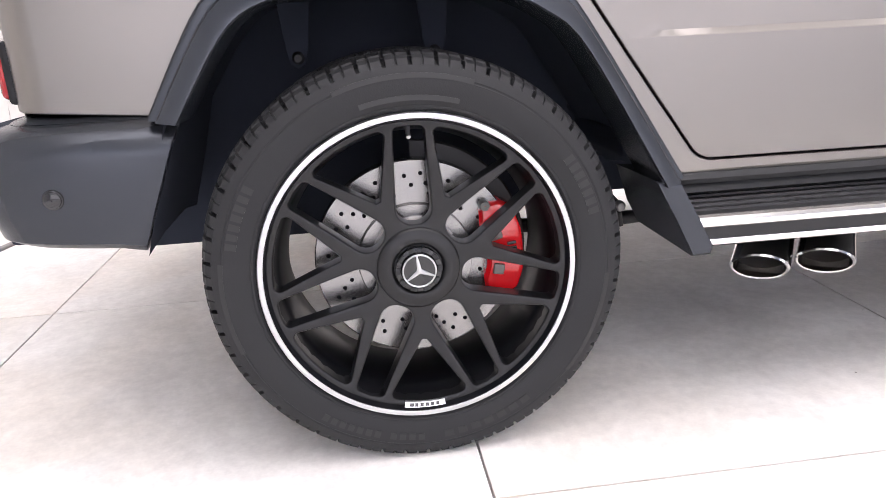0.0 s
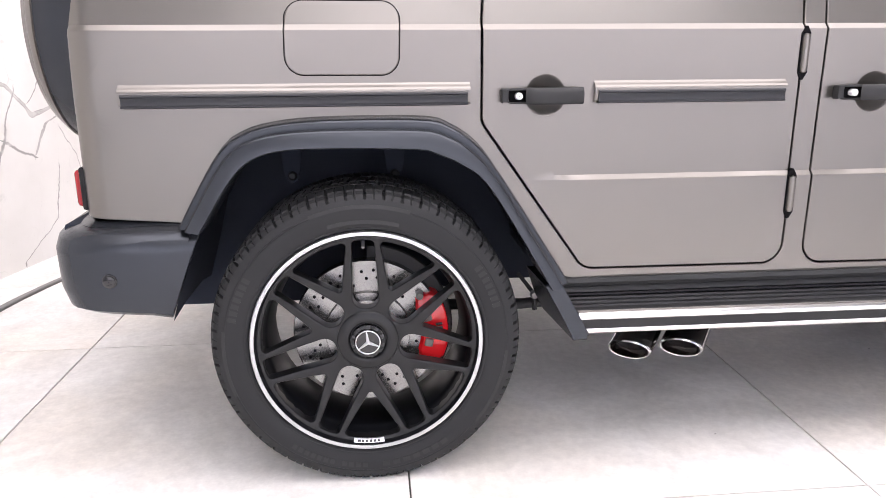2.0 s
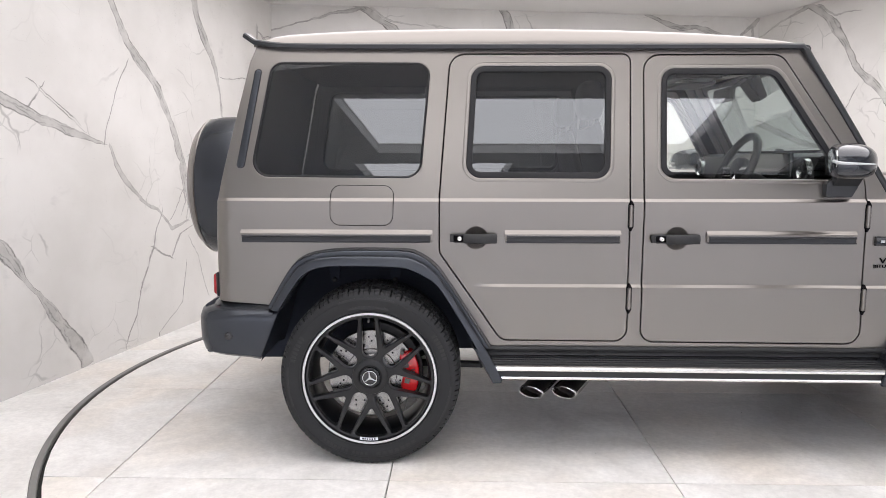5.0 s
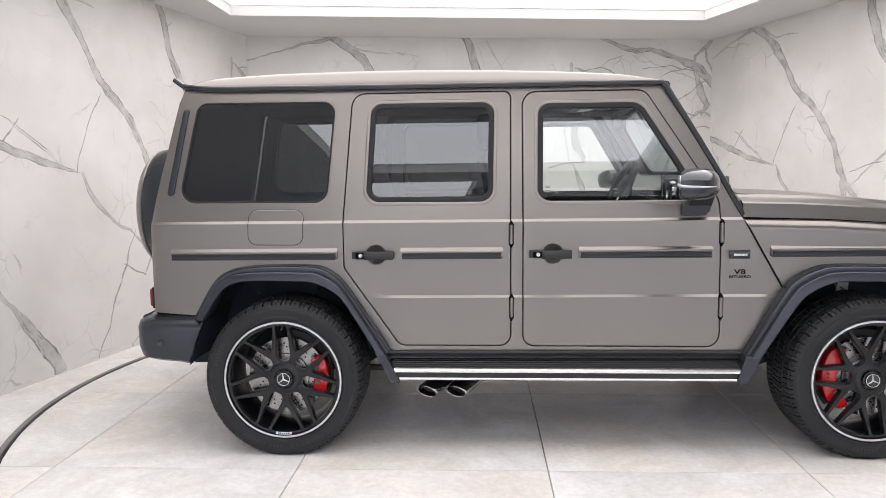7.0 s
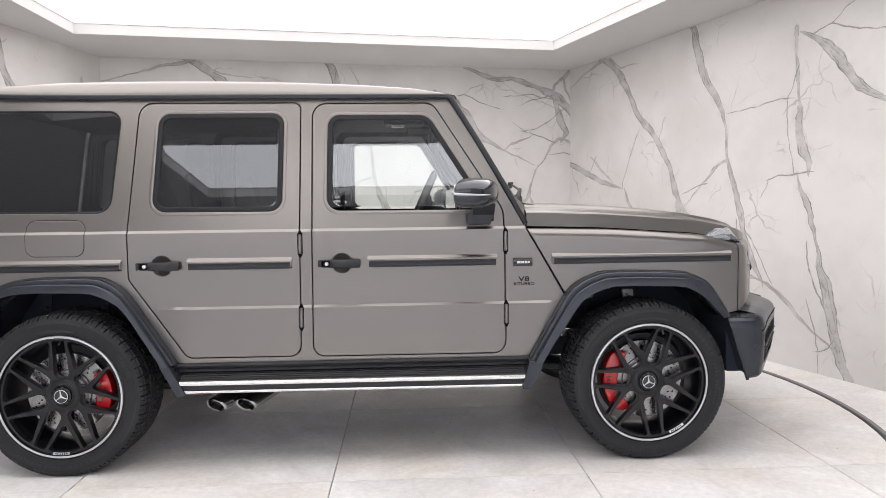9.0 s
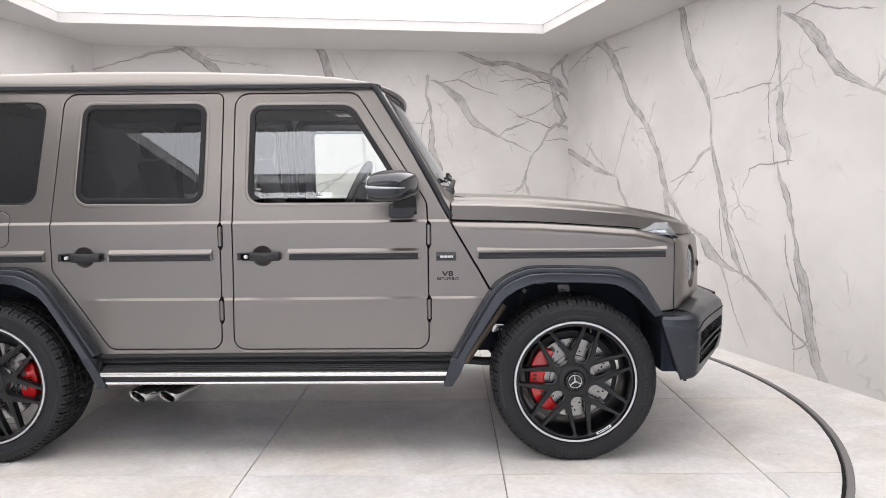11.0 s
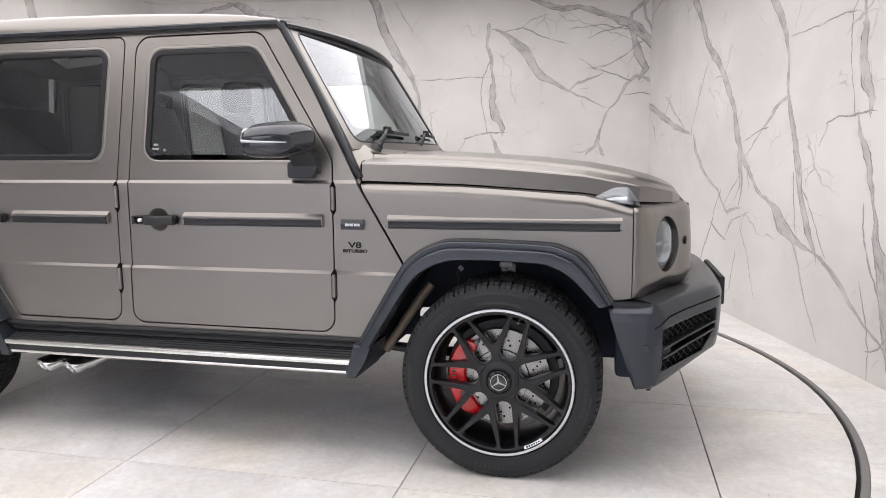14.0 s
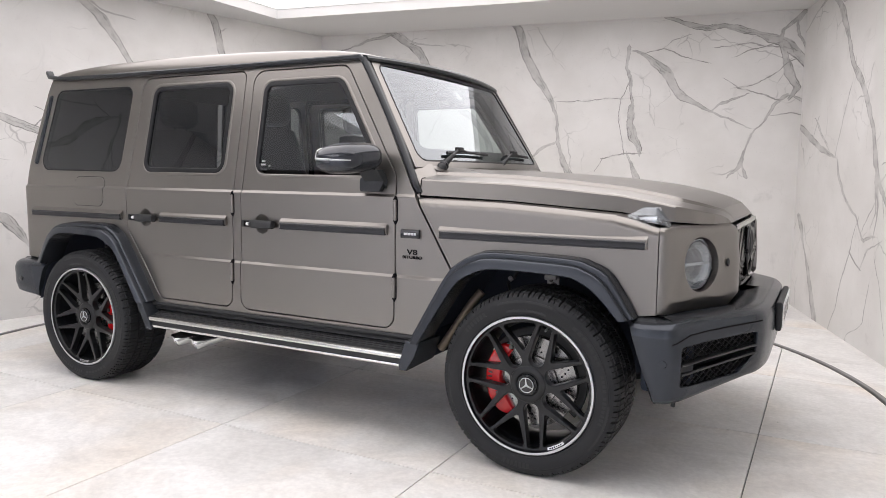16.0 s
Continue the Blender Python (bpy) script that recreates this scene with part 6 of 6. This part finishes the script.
    add("disc_bell", lathe([(0.060, 0.030), (0.080, 0.034), (0.088, 0.045), (0.089, 0.060)], 48), SILVER, parent=disc)
    shield_start = -0.7 if x > 1 else -0.55
    add("brake_shield", lathe([(0.07, 0.104), (0.228, 0.104), (0.232, 0.108), (0.228, 0.112), (0.07, 0.112)], 36, arc=4.6 if x > 1 else 2.1, start=shield_start), PLASTIC)
    ca, sp_ = caliper_angle, caliper_span
    rows_ = []
    n = 22
    for k in range(n + 1):
        f = k / n
        a = ca - sp_ / 2 + sp_ * f
        e = min(1, min(f, 1 - f) * 7)
        r0, r1 = 0.142 + 0.014 * (1 - e), 0.184 + 0.034 * math.sqrt(e)
        pad = 0.006 * math.sin(f * math.pi * 3) ** 2
        y0 = 0.036 + 0.012 * (1 - e) + pad
        rows_.append([(r * math.cos(a), y, r * math.sin(a)) for r, y in ((r0, 0.064), (r0, y0 + 0.008), (r0 + 0.008, y0), (r1 - 0.012, y0), (r1 - 0.003, y0 + 0.006), (r1, y0 + 0.016), (r1, 0.11), (r0, 0.11))])
    cal = add("brake_caliper", loft(rows_, close_v=True, cap=True), RED, "red lacquered brake caliper")
    # two dark boxes on the caliper stand for the shade in its slots
    for f in (0.30, 0.70):
        a = ca - sp_ / 2 + sp_ * f
        b = box((0.154, 0.030, -0.011), (0.176, 0.041, 0.011), 0.003)
        b.transform(Matrix.Rotation(-a, 4, "Y"))
        add("caliper_slot_shade", b, SOOT, parent=cal)
    for f in (0.42, 0.47, 0.52, 0.57):
        a = ca - sp_ / 2 + sp_ * f
        b = box((0.182, 0.0325, -0.0028), (0.200, 0.0385, 0.0028), 0.0006)
        b.transform(Matrix.Rotation(-a, 4, "Y"))
        add("caliper_mark", b, GLOSS, parent=cal)
    for f in (-0.02, 1.02):
        a = ca - sp_ / 2 + sp_ * f
        add("caliper_bolt", lathe([(0.001, 0.04), (0.009, 0.04), (0.010, 0.044), (0.010, 0.08)], 12, centre=(0.172 * math.cos(a), 0, 0.172 * math.sin(a))), SOOT, parent=cal)
    # put it in place, then its twin across the car
    for o_ in [w] + [k for k, _ in kids]:
        for v in o_.data.vertices:
            v.co = v.co + Vector((x, -0.062, 0.394))
            v.co.z = max(v.co.z, 0.0005)
        o_.data.update()
    far = mirrored(w)
    twin = {w: far}
    for o_, par in kids:
        if o_.name.split(".")[0] not in ("cap_notch", "badge_bar", "sidewall_mark", "sidewall_line", "caliper_mark", "caliper_slot_shade", "caliper_bolt"):
            twin[o_] = mirrored(o_, twin[par])
    return w


wheel(0.0, radians(91), radians(3), "rear_wheel", 1.10)
wheel(2.89, radians(72.5), radians(183), "front_wheel", 1.95)


# ---- mirrors, indicators, wipers, badges ----
def ellipsoid(c, r, power=2.4, n=28, m=16):
    rows_ = []
    for i in range(m + 1):
        t = math.pi * i / m
        row = []
        for k in range(n):
            a = math.tau * k / n
            v = [math.sin(t) * math.cos(a), math.sin(t) * math.sin(a), math.cos(t)]
            v = [math.copysign(abs(q_) ** (2 / power), q_) for q_ in v]
            row.append(tuple(c[j] + r[j] * v[j] for j in range(3)))
        rows_.append(row)
    return loft(rows_, close_v=True)


def mirror_shape(p):
    """Cuts the housing flat behind, leans it back outwards and flattens its underside."""
    x, y, z = p
    x = 1.95 - (1.95 - x) * 0.45 if x < 1.95 else x
    z = 1.347 - (1.347 - z) * 0.82 if z < 1.347 else z
    return Vector((x + (y + 0.125) * 0.35, y, z + (y + 0.125) * 0.10))


bm = ellipsoid((2.010, -0.125, 1.347), (0.112, 0.125, 0.078), 2.7)
for v in bm.verts:
    v.co = mirror_shape(v.co)
mir = part("door_mirror", bm, MIRROR_CAP, car, "dark metallic door mirror")
mk = [part("mirror_foot", loft([[(2.075 - 0.062 * f_, -0.06 + 0.10 * g, 1.300 - 0.10 * g) for f_ in (-0.75, -0.5, 0, 0.6, 1.0)] + [(2.075 - 0.062 * f_, -0.06 + 0.10 * g + 0.05, 1.300 - 0.10 * g) for f_ in (1.0, 0.6, 0, -0.5, -0.75)] for g in (0, 0.3, 0.65, 1.0)], close_v=True, cap=True), TRIM, mir),
      part("mirror_base", extruded(arcs([(1.985, 1.196, 0.012), (1.985, 1.262, 0.02), (2.10, 1.295, 0.02), (2.125, 1.245, 0.02), (2.098, 1.196, 0.012)]), -0.006, 0.05, 0.006), TRIM, mir),
      part("mirror_indicator", tube([mirror_shape((2.010 + 0.112 * math.copysign(abs(math.cos(t_)) ** 0.74, math.cos(t_)), -0.125 + 0.125 * math.copysign(abs(math.sin(t_)) ** 0.74, math.sin(t_)), 1.362 - 0.012 * k / 15)) for k, t_ in enumerate([radians(218 + 7.2 * k) for k in range(16)])], [0.0075 - 0.0055 * (k / 15) ** 1.3 for k in range(16)], 10), STRIP_LENS, mir, "pale indicator strip tapering forwards")]
mg = ellipsoid((1.945, -0.14, 1.358), (0.006, 0.10, 0.044), 3.2)
for v in mg.verts:
    v.co.x += (v.co.y + 0.125) * 0.35
mk.append(part("mirror_glass", mg, CHROME, mir))
fm = mirrored(mir)
for o in mk:
    mirrored(o, fm)


def indicator():
    """Clear-lensed turn signal standing on the wing, wedge shaped."""
    base_ = part("wing_indicator", loft([[(x, 0.052 + 0.004 * k, z), (x, 0.175 - 0.01 * k, z)] for k, (x, z) in enumerate(((3.195, 1.080), (3.215, 1.100), (3.30, 1.108), (3.385, 1.100), (3.425, 1.085), (3.435, 1.055)))]), PLASTIC, car, "clear wedge-shaped turn signal")
    def ring_(x, y0, y1, z0, z1):
        return [(x, y0, z0), (x, y0 + 0.004, z0 + (z1 - z0) * 0.5), (x, y0 + 0.025, z1), (x, y1 - 0.025, z1), (x, y1 - 0.004, z0 + (z1 - z0) * 0.5), (x, y1, z0)]
    l_ = part("indicator_lens", loft([ring_(3.205, 0.080, 0.150, 1.098, 1.103), ring_(3.25, 0.068, 0.158, 1.099, 1.122), ring_(3.318, 0.058, 0.166, 1.099, 1.158), ring_(3.372, 0.056, 0.166, 1.096, 1.160), ring_(3.412, 0.060, 0.160, 1.088, 1.108), ring_(3.424, 0.066, 0.152, 1.080, 1.088)], cap=True), CLEARLENS, base_, angle=20)
    c_ = part("indicator_core", loft([ring_(3.25, 0.09, 0.14, 1.098, 1.106), ring_(3.32, 0.084, 0.140, 1.099, 1.120), ring_(3.37, 0.084, 0.140, 1.096, 1.122), ring_(3.392, 0.088, 0.138, 1.088, 1.10)], cap=True), SILVER, base_, angle=20)
    f_ = mirrored(base_)
    mirrored(l_, f_), mirrored(c_, f_)


indicator()

def wiper(y):
    """Ribbed pivot boot leaning off the cowl, a bent arm back to the glass and a long blade."""
    w0 = Vector((2.268, y - 0.062, 1.284))
    tip = w0 + Vector((0.042, 0.098, 0.096))
    at = [w0.lerp(tip, f) for f in (0, 0.22, 0.26, 0.36, 0.40, 0.50, 0.54, 0.70, 0.9, 1.0)]
    arm = part("wiper", tube(at, [0.024, 0.025, 0.0275, 0.0275, 0.024, 0.024, 0.017, 0.014, 0.011, 0.008], 16), PLASTIC, car, "black windscreen wiper with a ribbed boot")
    part("wiper_collar", tube([w0.lerp(tip, 0.42), w0.lerp(tip, 0.48)], 0.0252, 16), DARK_CHROME, arm)
    heel = Vector(screen_place(y + 0.17, 0.084, -0.028))
    part("wiper_arm", tube(curve([tip - Vector((0, 0.006, 0.012)), tip + Vector((-0.012, 0.03, 0.004)), heel, Vector(screen_place(y + 0.24, 0.076, -0.022))], 10), 0.008, 8, 0.7), PLASTIC, arm)
    blade = [Vector(screen_place(y + 0.06 + 0.42 * k / 13, 0.070 + 0.006 * math.sin(k / 13 * math.pi), -0.015)) for k in range(14)]
    part("wiper_blade", bar(blade, [(-0.005, -0.007), (0.005, -0.007), (0.008, -0.001), (0.004, 0.007), (-0.004, 0.007), (-0.008, -0.001)]), PLASTIC, arm)
    part("wiper_clip", box(tuple(heel - Vector((0.012, 0.03, 0.010))), tuple(heel + Vector((0.012, 0.03, 0.012))), 0.004), PLASTIC, arm)


wiper(0.31)
wiper(1.01)
for y in (0.47, 1.42):
    part("washer_jet", box((2.345, y, 1.288), (2.372, y + 0.03, 1.302), 0.004), PLASTIC, car)

# side badge: silver bars on a black plate, model letters below
badge_body = part("side_badge", bar([on_side(2.217, 1.004, -0.008), on_side(2.314, 1.004, -0.008)], [(-0.01, -0.020), (0.006, -0.020), (0.009, -0.015), (0.009, 0.015), (0.006, 0.020), (-0.01, 0.022)]), GLOSS, car, "black badge plate with silver bars")
for k, (a, b) in enumerate(((2.238, 2.255), (2.258, 2.274), (2.277, 2.290), (2.293, 2.302))):
    part("badge_bar", box((a - 0.002, skin(a, 1.0) - 0.0190, 0.9985), (b - 0.002, skin(a, 1.0) - 0.0165, 1.0095), 0.0008), LIP, badge_body)


def letters(text, size, x, z, parent, material, stretch=1.0):
    cu = bpy.data.curves.new("lettering", "FONT")
    cu.body, cu.size, cu.extrude, cu.align_x = text, size, 0.0012, "CENTER"
    cu.offset = size * 0.012
    ob = new("lettering", cu)
    dg = bpy.context.evaluated_depsgraph_get()
    me = bpy.data.meshes.new_from_object(ob.evaluated_get(dg))
    bpy.data.objects.remove(ob)
    bm_ = bmesh.new()
    bm_.from_mesh(me)
    for v in bm_.verts:
        a, b, c = v.co
        v.co = Vector((x + a * stretch, skin(x, z) - 0.0022 - c, z + b))
    return part("lettering", bm_, material, parent)


letters("V8", 0.0345, 2.272, 0.9065, car, GAP, 1.50)
letters("BITURBO", 0.0195, 2.273, 0.8865, car, GAP, 1.35)

# ---- inside the car ----
part("cabin_floor", box((0.46, 0.10, 0.545), (2.25, 2 * YC - 0.10, 0.60), 0.01), LINER, car)
part("load_floor", box((-0.60, 0.12, 0.925), (0.15, 2 * YC - 0.12, 0.98), 0.02), LINER, car)
part("load_floor", box((-0.60, 0.45, 0.60), (0.45, 2 * YC - 0.45, 0.90), 0.02), LINER, car)


def seat(x, y, w, height=0.0):
    s = part("front_seat" if x > 0.9 else "rear_seat", loft([[(x + a, y + b * w, z) for b in (-0.5, -0.46, -0.25, 0, 0.25, 0.46, 0.5)] for a, z in ((-0.02, 0.80), (0.06, 0.90), (0.20, 0.905), (0.42, 0.93), (0.48, 0.90), (0.49, 0.80))]), LEATHER, car)
    rows_ = []
    for f in range(9):
        t = f / 8
        cx, cz = x + 0.02 - 0.16 * t, 0.86 + 0.66 * t
        ww = w * (0.5 - 0.10 * t ** 2)
        th = 0.075 - 0.03 * t
        rows_.append([(cx + th * math.cos(a) * (1.0 + 0.25 * abs(math.sin(a)) ** 4), y + ww * math.sin(a), cz + 0.02 * math.cos(a)) for a in [k / 20 * math.tau for k in range(20)]])
    part("seat_back", loft(rows_, close_v=True, cap=True), LEATHER, s)
    part("headrest", ellipsoid((x - 0.135, y, 1.645), (0.062, 0.135, 0.095), 3.0), LEATHER, s)
    for d in (-0.05, 0.05):
        part("headrest_post", tube([(x - 0.14, y + d, 1.46), (x - 0.135, y + d, 1.58)], 0.007, 8), SILVER, s)
    return s


seat(1.17, 0.47, 0.50)
seat(1.17, 2 * YC - 0.47, 0.50)
seat(0.42, 0.45, 0.56)
seat(0.42, 2 * YC - 0.45, 0.56)
part("centre_console", box((1.15, YC - 0.13, 0.60), (2.05, YC + 0.13, 0.96), 0.03, 3), DASH, car)
rows = []
for k in range(17):
    y = 0.12 + (2 * YC - 0.24) * k / 16
    rows.append([(2.195, y, 1.362), (2.13, y, 1.388), (2.06, y, 1.390), (2.01, y, 1.372), (1.985, y, 1.315), (1.99, y, 1.22), (2.02, y, 1.05), (2.05, y, 0.80)])
dash = part("dashboard", loft(rows), DASH, car)
screen = part("instrument_screen", box((1.945, 0.27, 1.262), (1.965, 1.14, 1.392), 0.008, 3), GLOSS, dash, "wide black glass instrument screen")
part("screen_bezel", bar([(1.946, 0.27, 1.264), (1.946, 1.14, 1.264)], [(-0.004, -0.003), (0.004, -0.003), (0.004, 0.003), (-0.004, 0.003)]), SILVER, screen)
part("screen_bracket", box((1.960, 0.50, 1.28), (2.02, 0.92, 1.37), 0.01), DASH, screen)
part("dash_trim", bar([(1.984, 0.14, 1.235), (1.984, 2 * YC - 0.14, 1.235)], [(-0.012, -0.010), (0.006, -0.010), (0.010, 0.0), (0.006, 0.010), (-0.012, 0.010)]), SILVER, dash)
for y, z in ((0.19, 1.305), (0.80, 1.195), (1.02, 1.195), (2 * YC - 0.19, 1.305)):
    vent_ = part("air_vent", lathe([(0.001, 1.99), (0.030, 1.985), (0.045, 1.975), (0.052, 1.965), (0.057, 1.968), (0.060, 1.99)], 28, "X", (0, y, z)), SILVER, dash, "round silver air vent")
    for k in range(6):
        a = k / 6 * math.pi
        part("vent_vane", tube([(1.974, y - 0.042 * math.cos(a), z - 0.042 * math.sin(a)), (1.974, y + 0.042 * math.cos(a), z + 0.042 * math.sin(a))], 0.0035, 5), DASH, vent_)
# steering wheel, tilted
sw_c = Vector((1.765, 0.47, 1.305))
ax1, ax2 = Vector((0, 1, 0)), Vector((-0.42, 0, -0.91)).normalized() * -1
wheel_rim = part("steering_wheel", tube([sw_c + ax1 * 0.185 * math.cos(a) + ax2 * 0.185 * math.sin(a) for a in [k / 48 * math.tau for k in range(49)]], 0.019, 10, caps=False), LEATHER, car, "black leather steering wheel")
hub_b = ellipsoid((0, 0, 0), (0.035, 0.085, 0.075), 2.6)
hub_b.transform(Matrix.Translation(sw_c + Vector((0.03, 0, -0.01))))
part("wheel_boss", hub_b, DASH, wheel_rim)
for a in (0.05, math.pi - 0.05, -math.pi / 2):
    part("wheel_spoke", tube([sw_c + Vector((0.025, 0, 0)), sw_c + ax1 * 0.178 * math.cos(a) + ax2 * 0.178 * math.sin(a)], [0.022, 0.012], 8), SILVER, wheel_rim)
part("steering_column", tube([sw_c + Vector((0.03, 0, -0.01)), Vector((2.03, 0.47, 1.16))], 0.04, 12), DASH, wheel_rim)
pod = part("camera_cover", panel([(YC - 0.105, 0.575), (YC - 0.065, 0.455), (YC - 0.050, 0.440), (YC + 0.050, 0.440), (YC + 0.065, 0.455), (YC + 0.105, 0.575)], [], lambda u, v, d: screen_place(u, v, d + 0.014), 0.045, us=[YC], edge=0.004), DASH, car, "dark camera cover behind the windscreen")
part("camera_window", panel([(YC - 0.030, 0.452), (YC - 0.022, 0.500), (YC + 0.022, 0.500), (YC + 0.030, 0.452)], [], lambda u, v, d: screen_place(u, v, d + 0.0115), 0.004, edge=0.001), STICKER, pod)
rv = part("rear_view_mirror", box((1.830, YC - 0.14, 1.670), (1.865, YC + 0.12, 1.745), 0.014, 3), DASH, car)
part("mirror_stem", tube([(1.86, YC, 1.725), (1.965, YC, 1.795)], 0.012, 8), DASH, rv)
for y in (0.48, 2 * YC - 0.48):
    part("sun_visor", box((1.70, y - 0.20, 1.795), (1.885, y + 0.20, 1.818), 0.008), HEADLINER, car)
part("overhead_console", box((1.55, YC - 0.10, 1.79), (1.80, YC + 0.10, 1.828), 0.012), DASH, car)
for y in (YC - 0.05, YC + 0.05):
    part("reading_lamp", box((1.60, y - 0.03, 1.784), (1.68, y + 0.03, 1.792), 0.004), SILVER, car)
for y in (0.10, 2 * YC - 0.10):
    part("inner_pillar", box((1.12, min(y, y + (0.05 if y < YC else -0.05)) + 0.03 * (1 if y < YC else -1), 0.60), (1.24, max(y, y + (0.05 if y < YC else -0.05)) + 0.03 * (1 if y < YC else -1), 1.30), 0.01), DASH, car)
for s in (1, -1):
    def wy(y):
        return y if s == 1 else 2 * YC - y
    part("door_card", loft([[(x, wy(y), z) for y, z in ((0.050, 0.62), (0.060, 0.90), (0.085, 0.95), (0.085, 1.02), (0.060, 1.06), (0.060, 1.255), (0.045, 1.272))] for x in (0.45, 1.12, 1.24, 2.15)]), DASH, car)

# ---- floor of the turntable: tiles in a square grid, cut to the circle; last, as they are many ----
def clipped(poly, n=96):
    """A convex outline cut to the turntable's circle."""
    rad = RING_R - 0.013
    for k in range(n):
        a = k / n * math.tau
        nx, ny = math.cos(a), math.sin(a)
        lim = HUB[0] * nx + HUB[1] * ny + rad * math.cos(math.pi / n)
        out_ = []
        for i in range(len(poly)):
            p, q_ = poly[i - 1], poly[i]
            dp, dq = p[0] * nx + p[1] * ny - lim, q_[0] * nx + q_[1] * ny - lim
            if (dp < 0) != (dq < 0):
                f = dp / (dp - dq)
                out_.append((p[0] + (q_[0] - p[0]) * f, p[1] + (q_[1] - p[1]) * f))
            if dq < 0:
                out_.append(q_)
        poly = out_
        if len(poly) < 3:
            return []
    return poly


turntable = thing("turntable", (HUB[0], HUB[1], -0.02), "round tiled turntable flush with the floor", "turntable", kind="structure")
GX, GY, PX, PY, J = 1.312, -0.252, 1.213, 1.205, 0.0025
for i in range(-4, 4):
    for j in range(-3, 4):
        x0, y0 = GX + i * PX, GY + j * PY
        poly = clipped([(x0 + J, y0 + J), (x0 + PX - J, y0 + J), (x0 + PX - J, y0 + PY - J), (x0 + J, y0 + PY - J)])
        if not poly:
            continue
        bm = bmesh.new()
        f = bm.faces.new([bm.verts.new((x, y, 0)) for x, y in poly])
        r = bmesh.ops.extrude_face_region(bm, geom=[f])
        for v in r["geom"]:
            if isinstance(v, bmesh.types.BMVert):
                v.co.z = -0.018
        top = [e for e in bm.edges if all(v.co.z > -0.001 for v in e.verts)]
        bmesh.ops.bevel(bm, geom=top, offset=0.0012, segments=1, affect="EDGES")
        part("floor_tile", bm, TILE, turntable)

# tiles of the floor outside the turntable, cut round it
TX, TY = 1.2, 1.2
bm = bmesh.new()
n = 160
circle = [bm.verts.new((math.cos(k / n * math.tau) * (RING_R + 0.038), math.sin(k / n * math.tau) * (RING_R + 0.038), 0)) for k in range(n)]
sq = [bm.verts.new((x, y, 0)) for x, y in [tuple((ROOM.inverted() @ p)[:2]) for p in (FL, FR, BR, BL)]]
es = [bm.edges.new((circle[i - 1], circle[i])) for i in range(n)] + [bm.edges.new((sq[i - 1], sq[i])) for i in range(4)]
bmesh.ops.triangle_fill(bm, use_beauty=True, edges=es)
for i in range(-4, 5):
    bmesh.ops.bisect_plane(bm, geom=bm.verts[:] + bm.edges[:] + bm.faces[:], plane_co=(i * TX, 0, 0), plane_no=(1, 0, 0), dist=1e-5)
for j in range(-7, 4):
    bmesh.ops.bisect_plane(bm, geom=bm.verts[:] + bm.edges[:] + bm.faces[:], plane_co=(0, j * TY, 0), plane_no=(0, 1, 0), dist=1e-5)
tile_faces = {}
for f in bm.faces:
    c = f.calc_center_median()
    tile_faces.setdefault((math.floor(c.x / TX), math.floor(c.y / TY)), []).append([v.co.copy() for v in f.verts])
bm.free()
for (i, j), faces in sorted(tile_faces.items()):
    b = bmesh.new()
    for pts in faces:
        q_ = []
        for p in pts:
            x = min(max(p.x, i * TX + 0.0015), (i + 1) * TX - 0.0015)
            y = min(max(p.y, j * TY + 0.0015), (j + 1) * TY - 0.0015)
            q_.append(b.verts.new((x, y, 0)))
        b.faces.new(q_)
    bmesh.ops.remove_doubles(b, verts=b.verts[:], dist=1e-5)
    r = bmesh.ops.extrude_face_region(b, geom=b.faces[:])
    for v in r["geom"]:
        if isinstance(v, bmesh.types.BMVert):
            v.co.z = -0.005
    b.transform(ROOM)
    part("floor_tile", b, TILE, floor_bed)
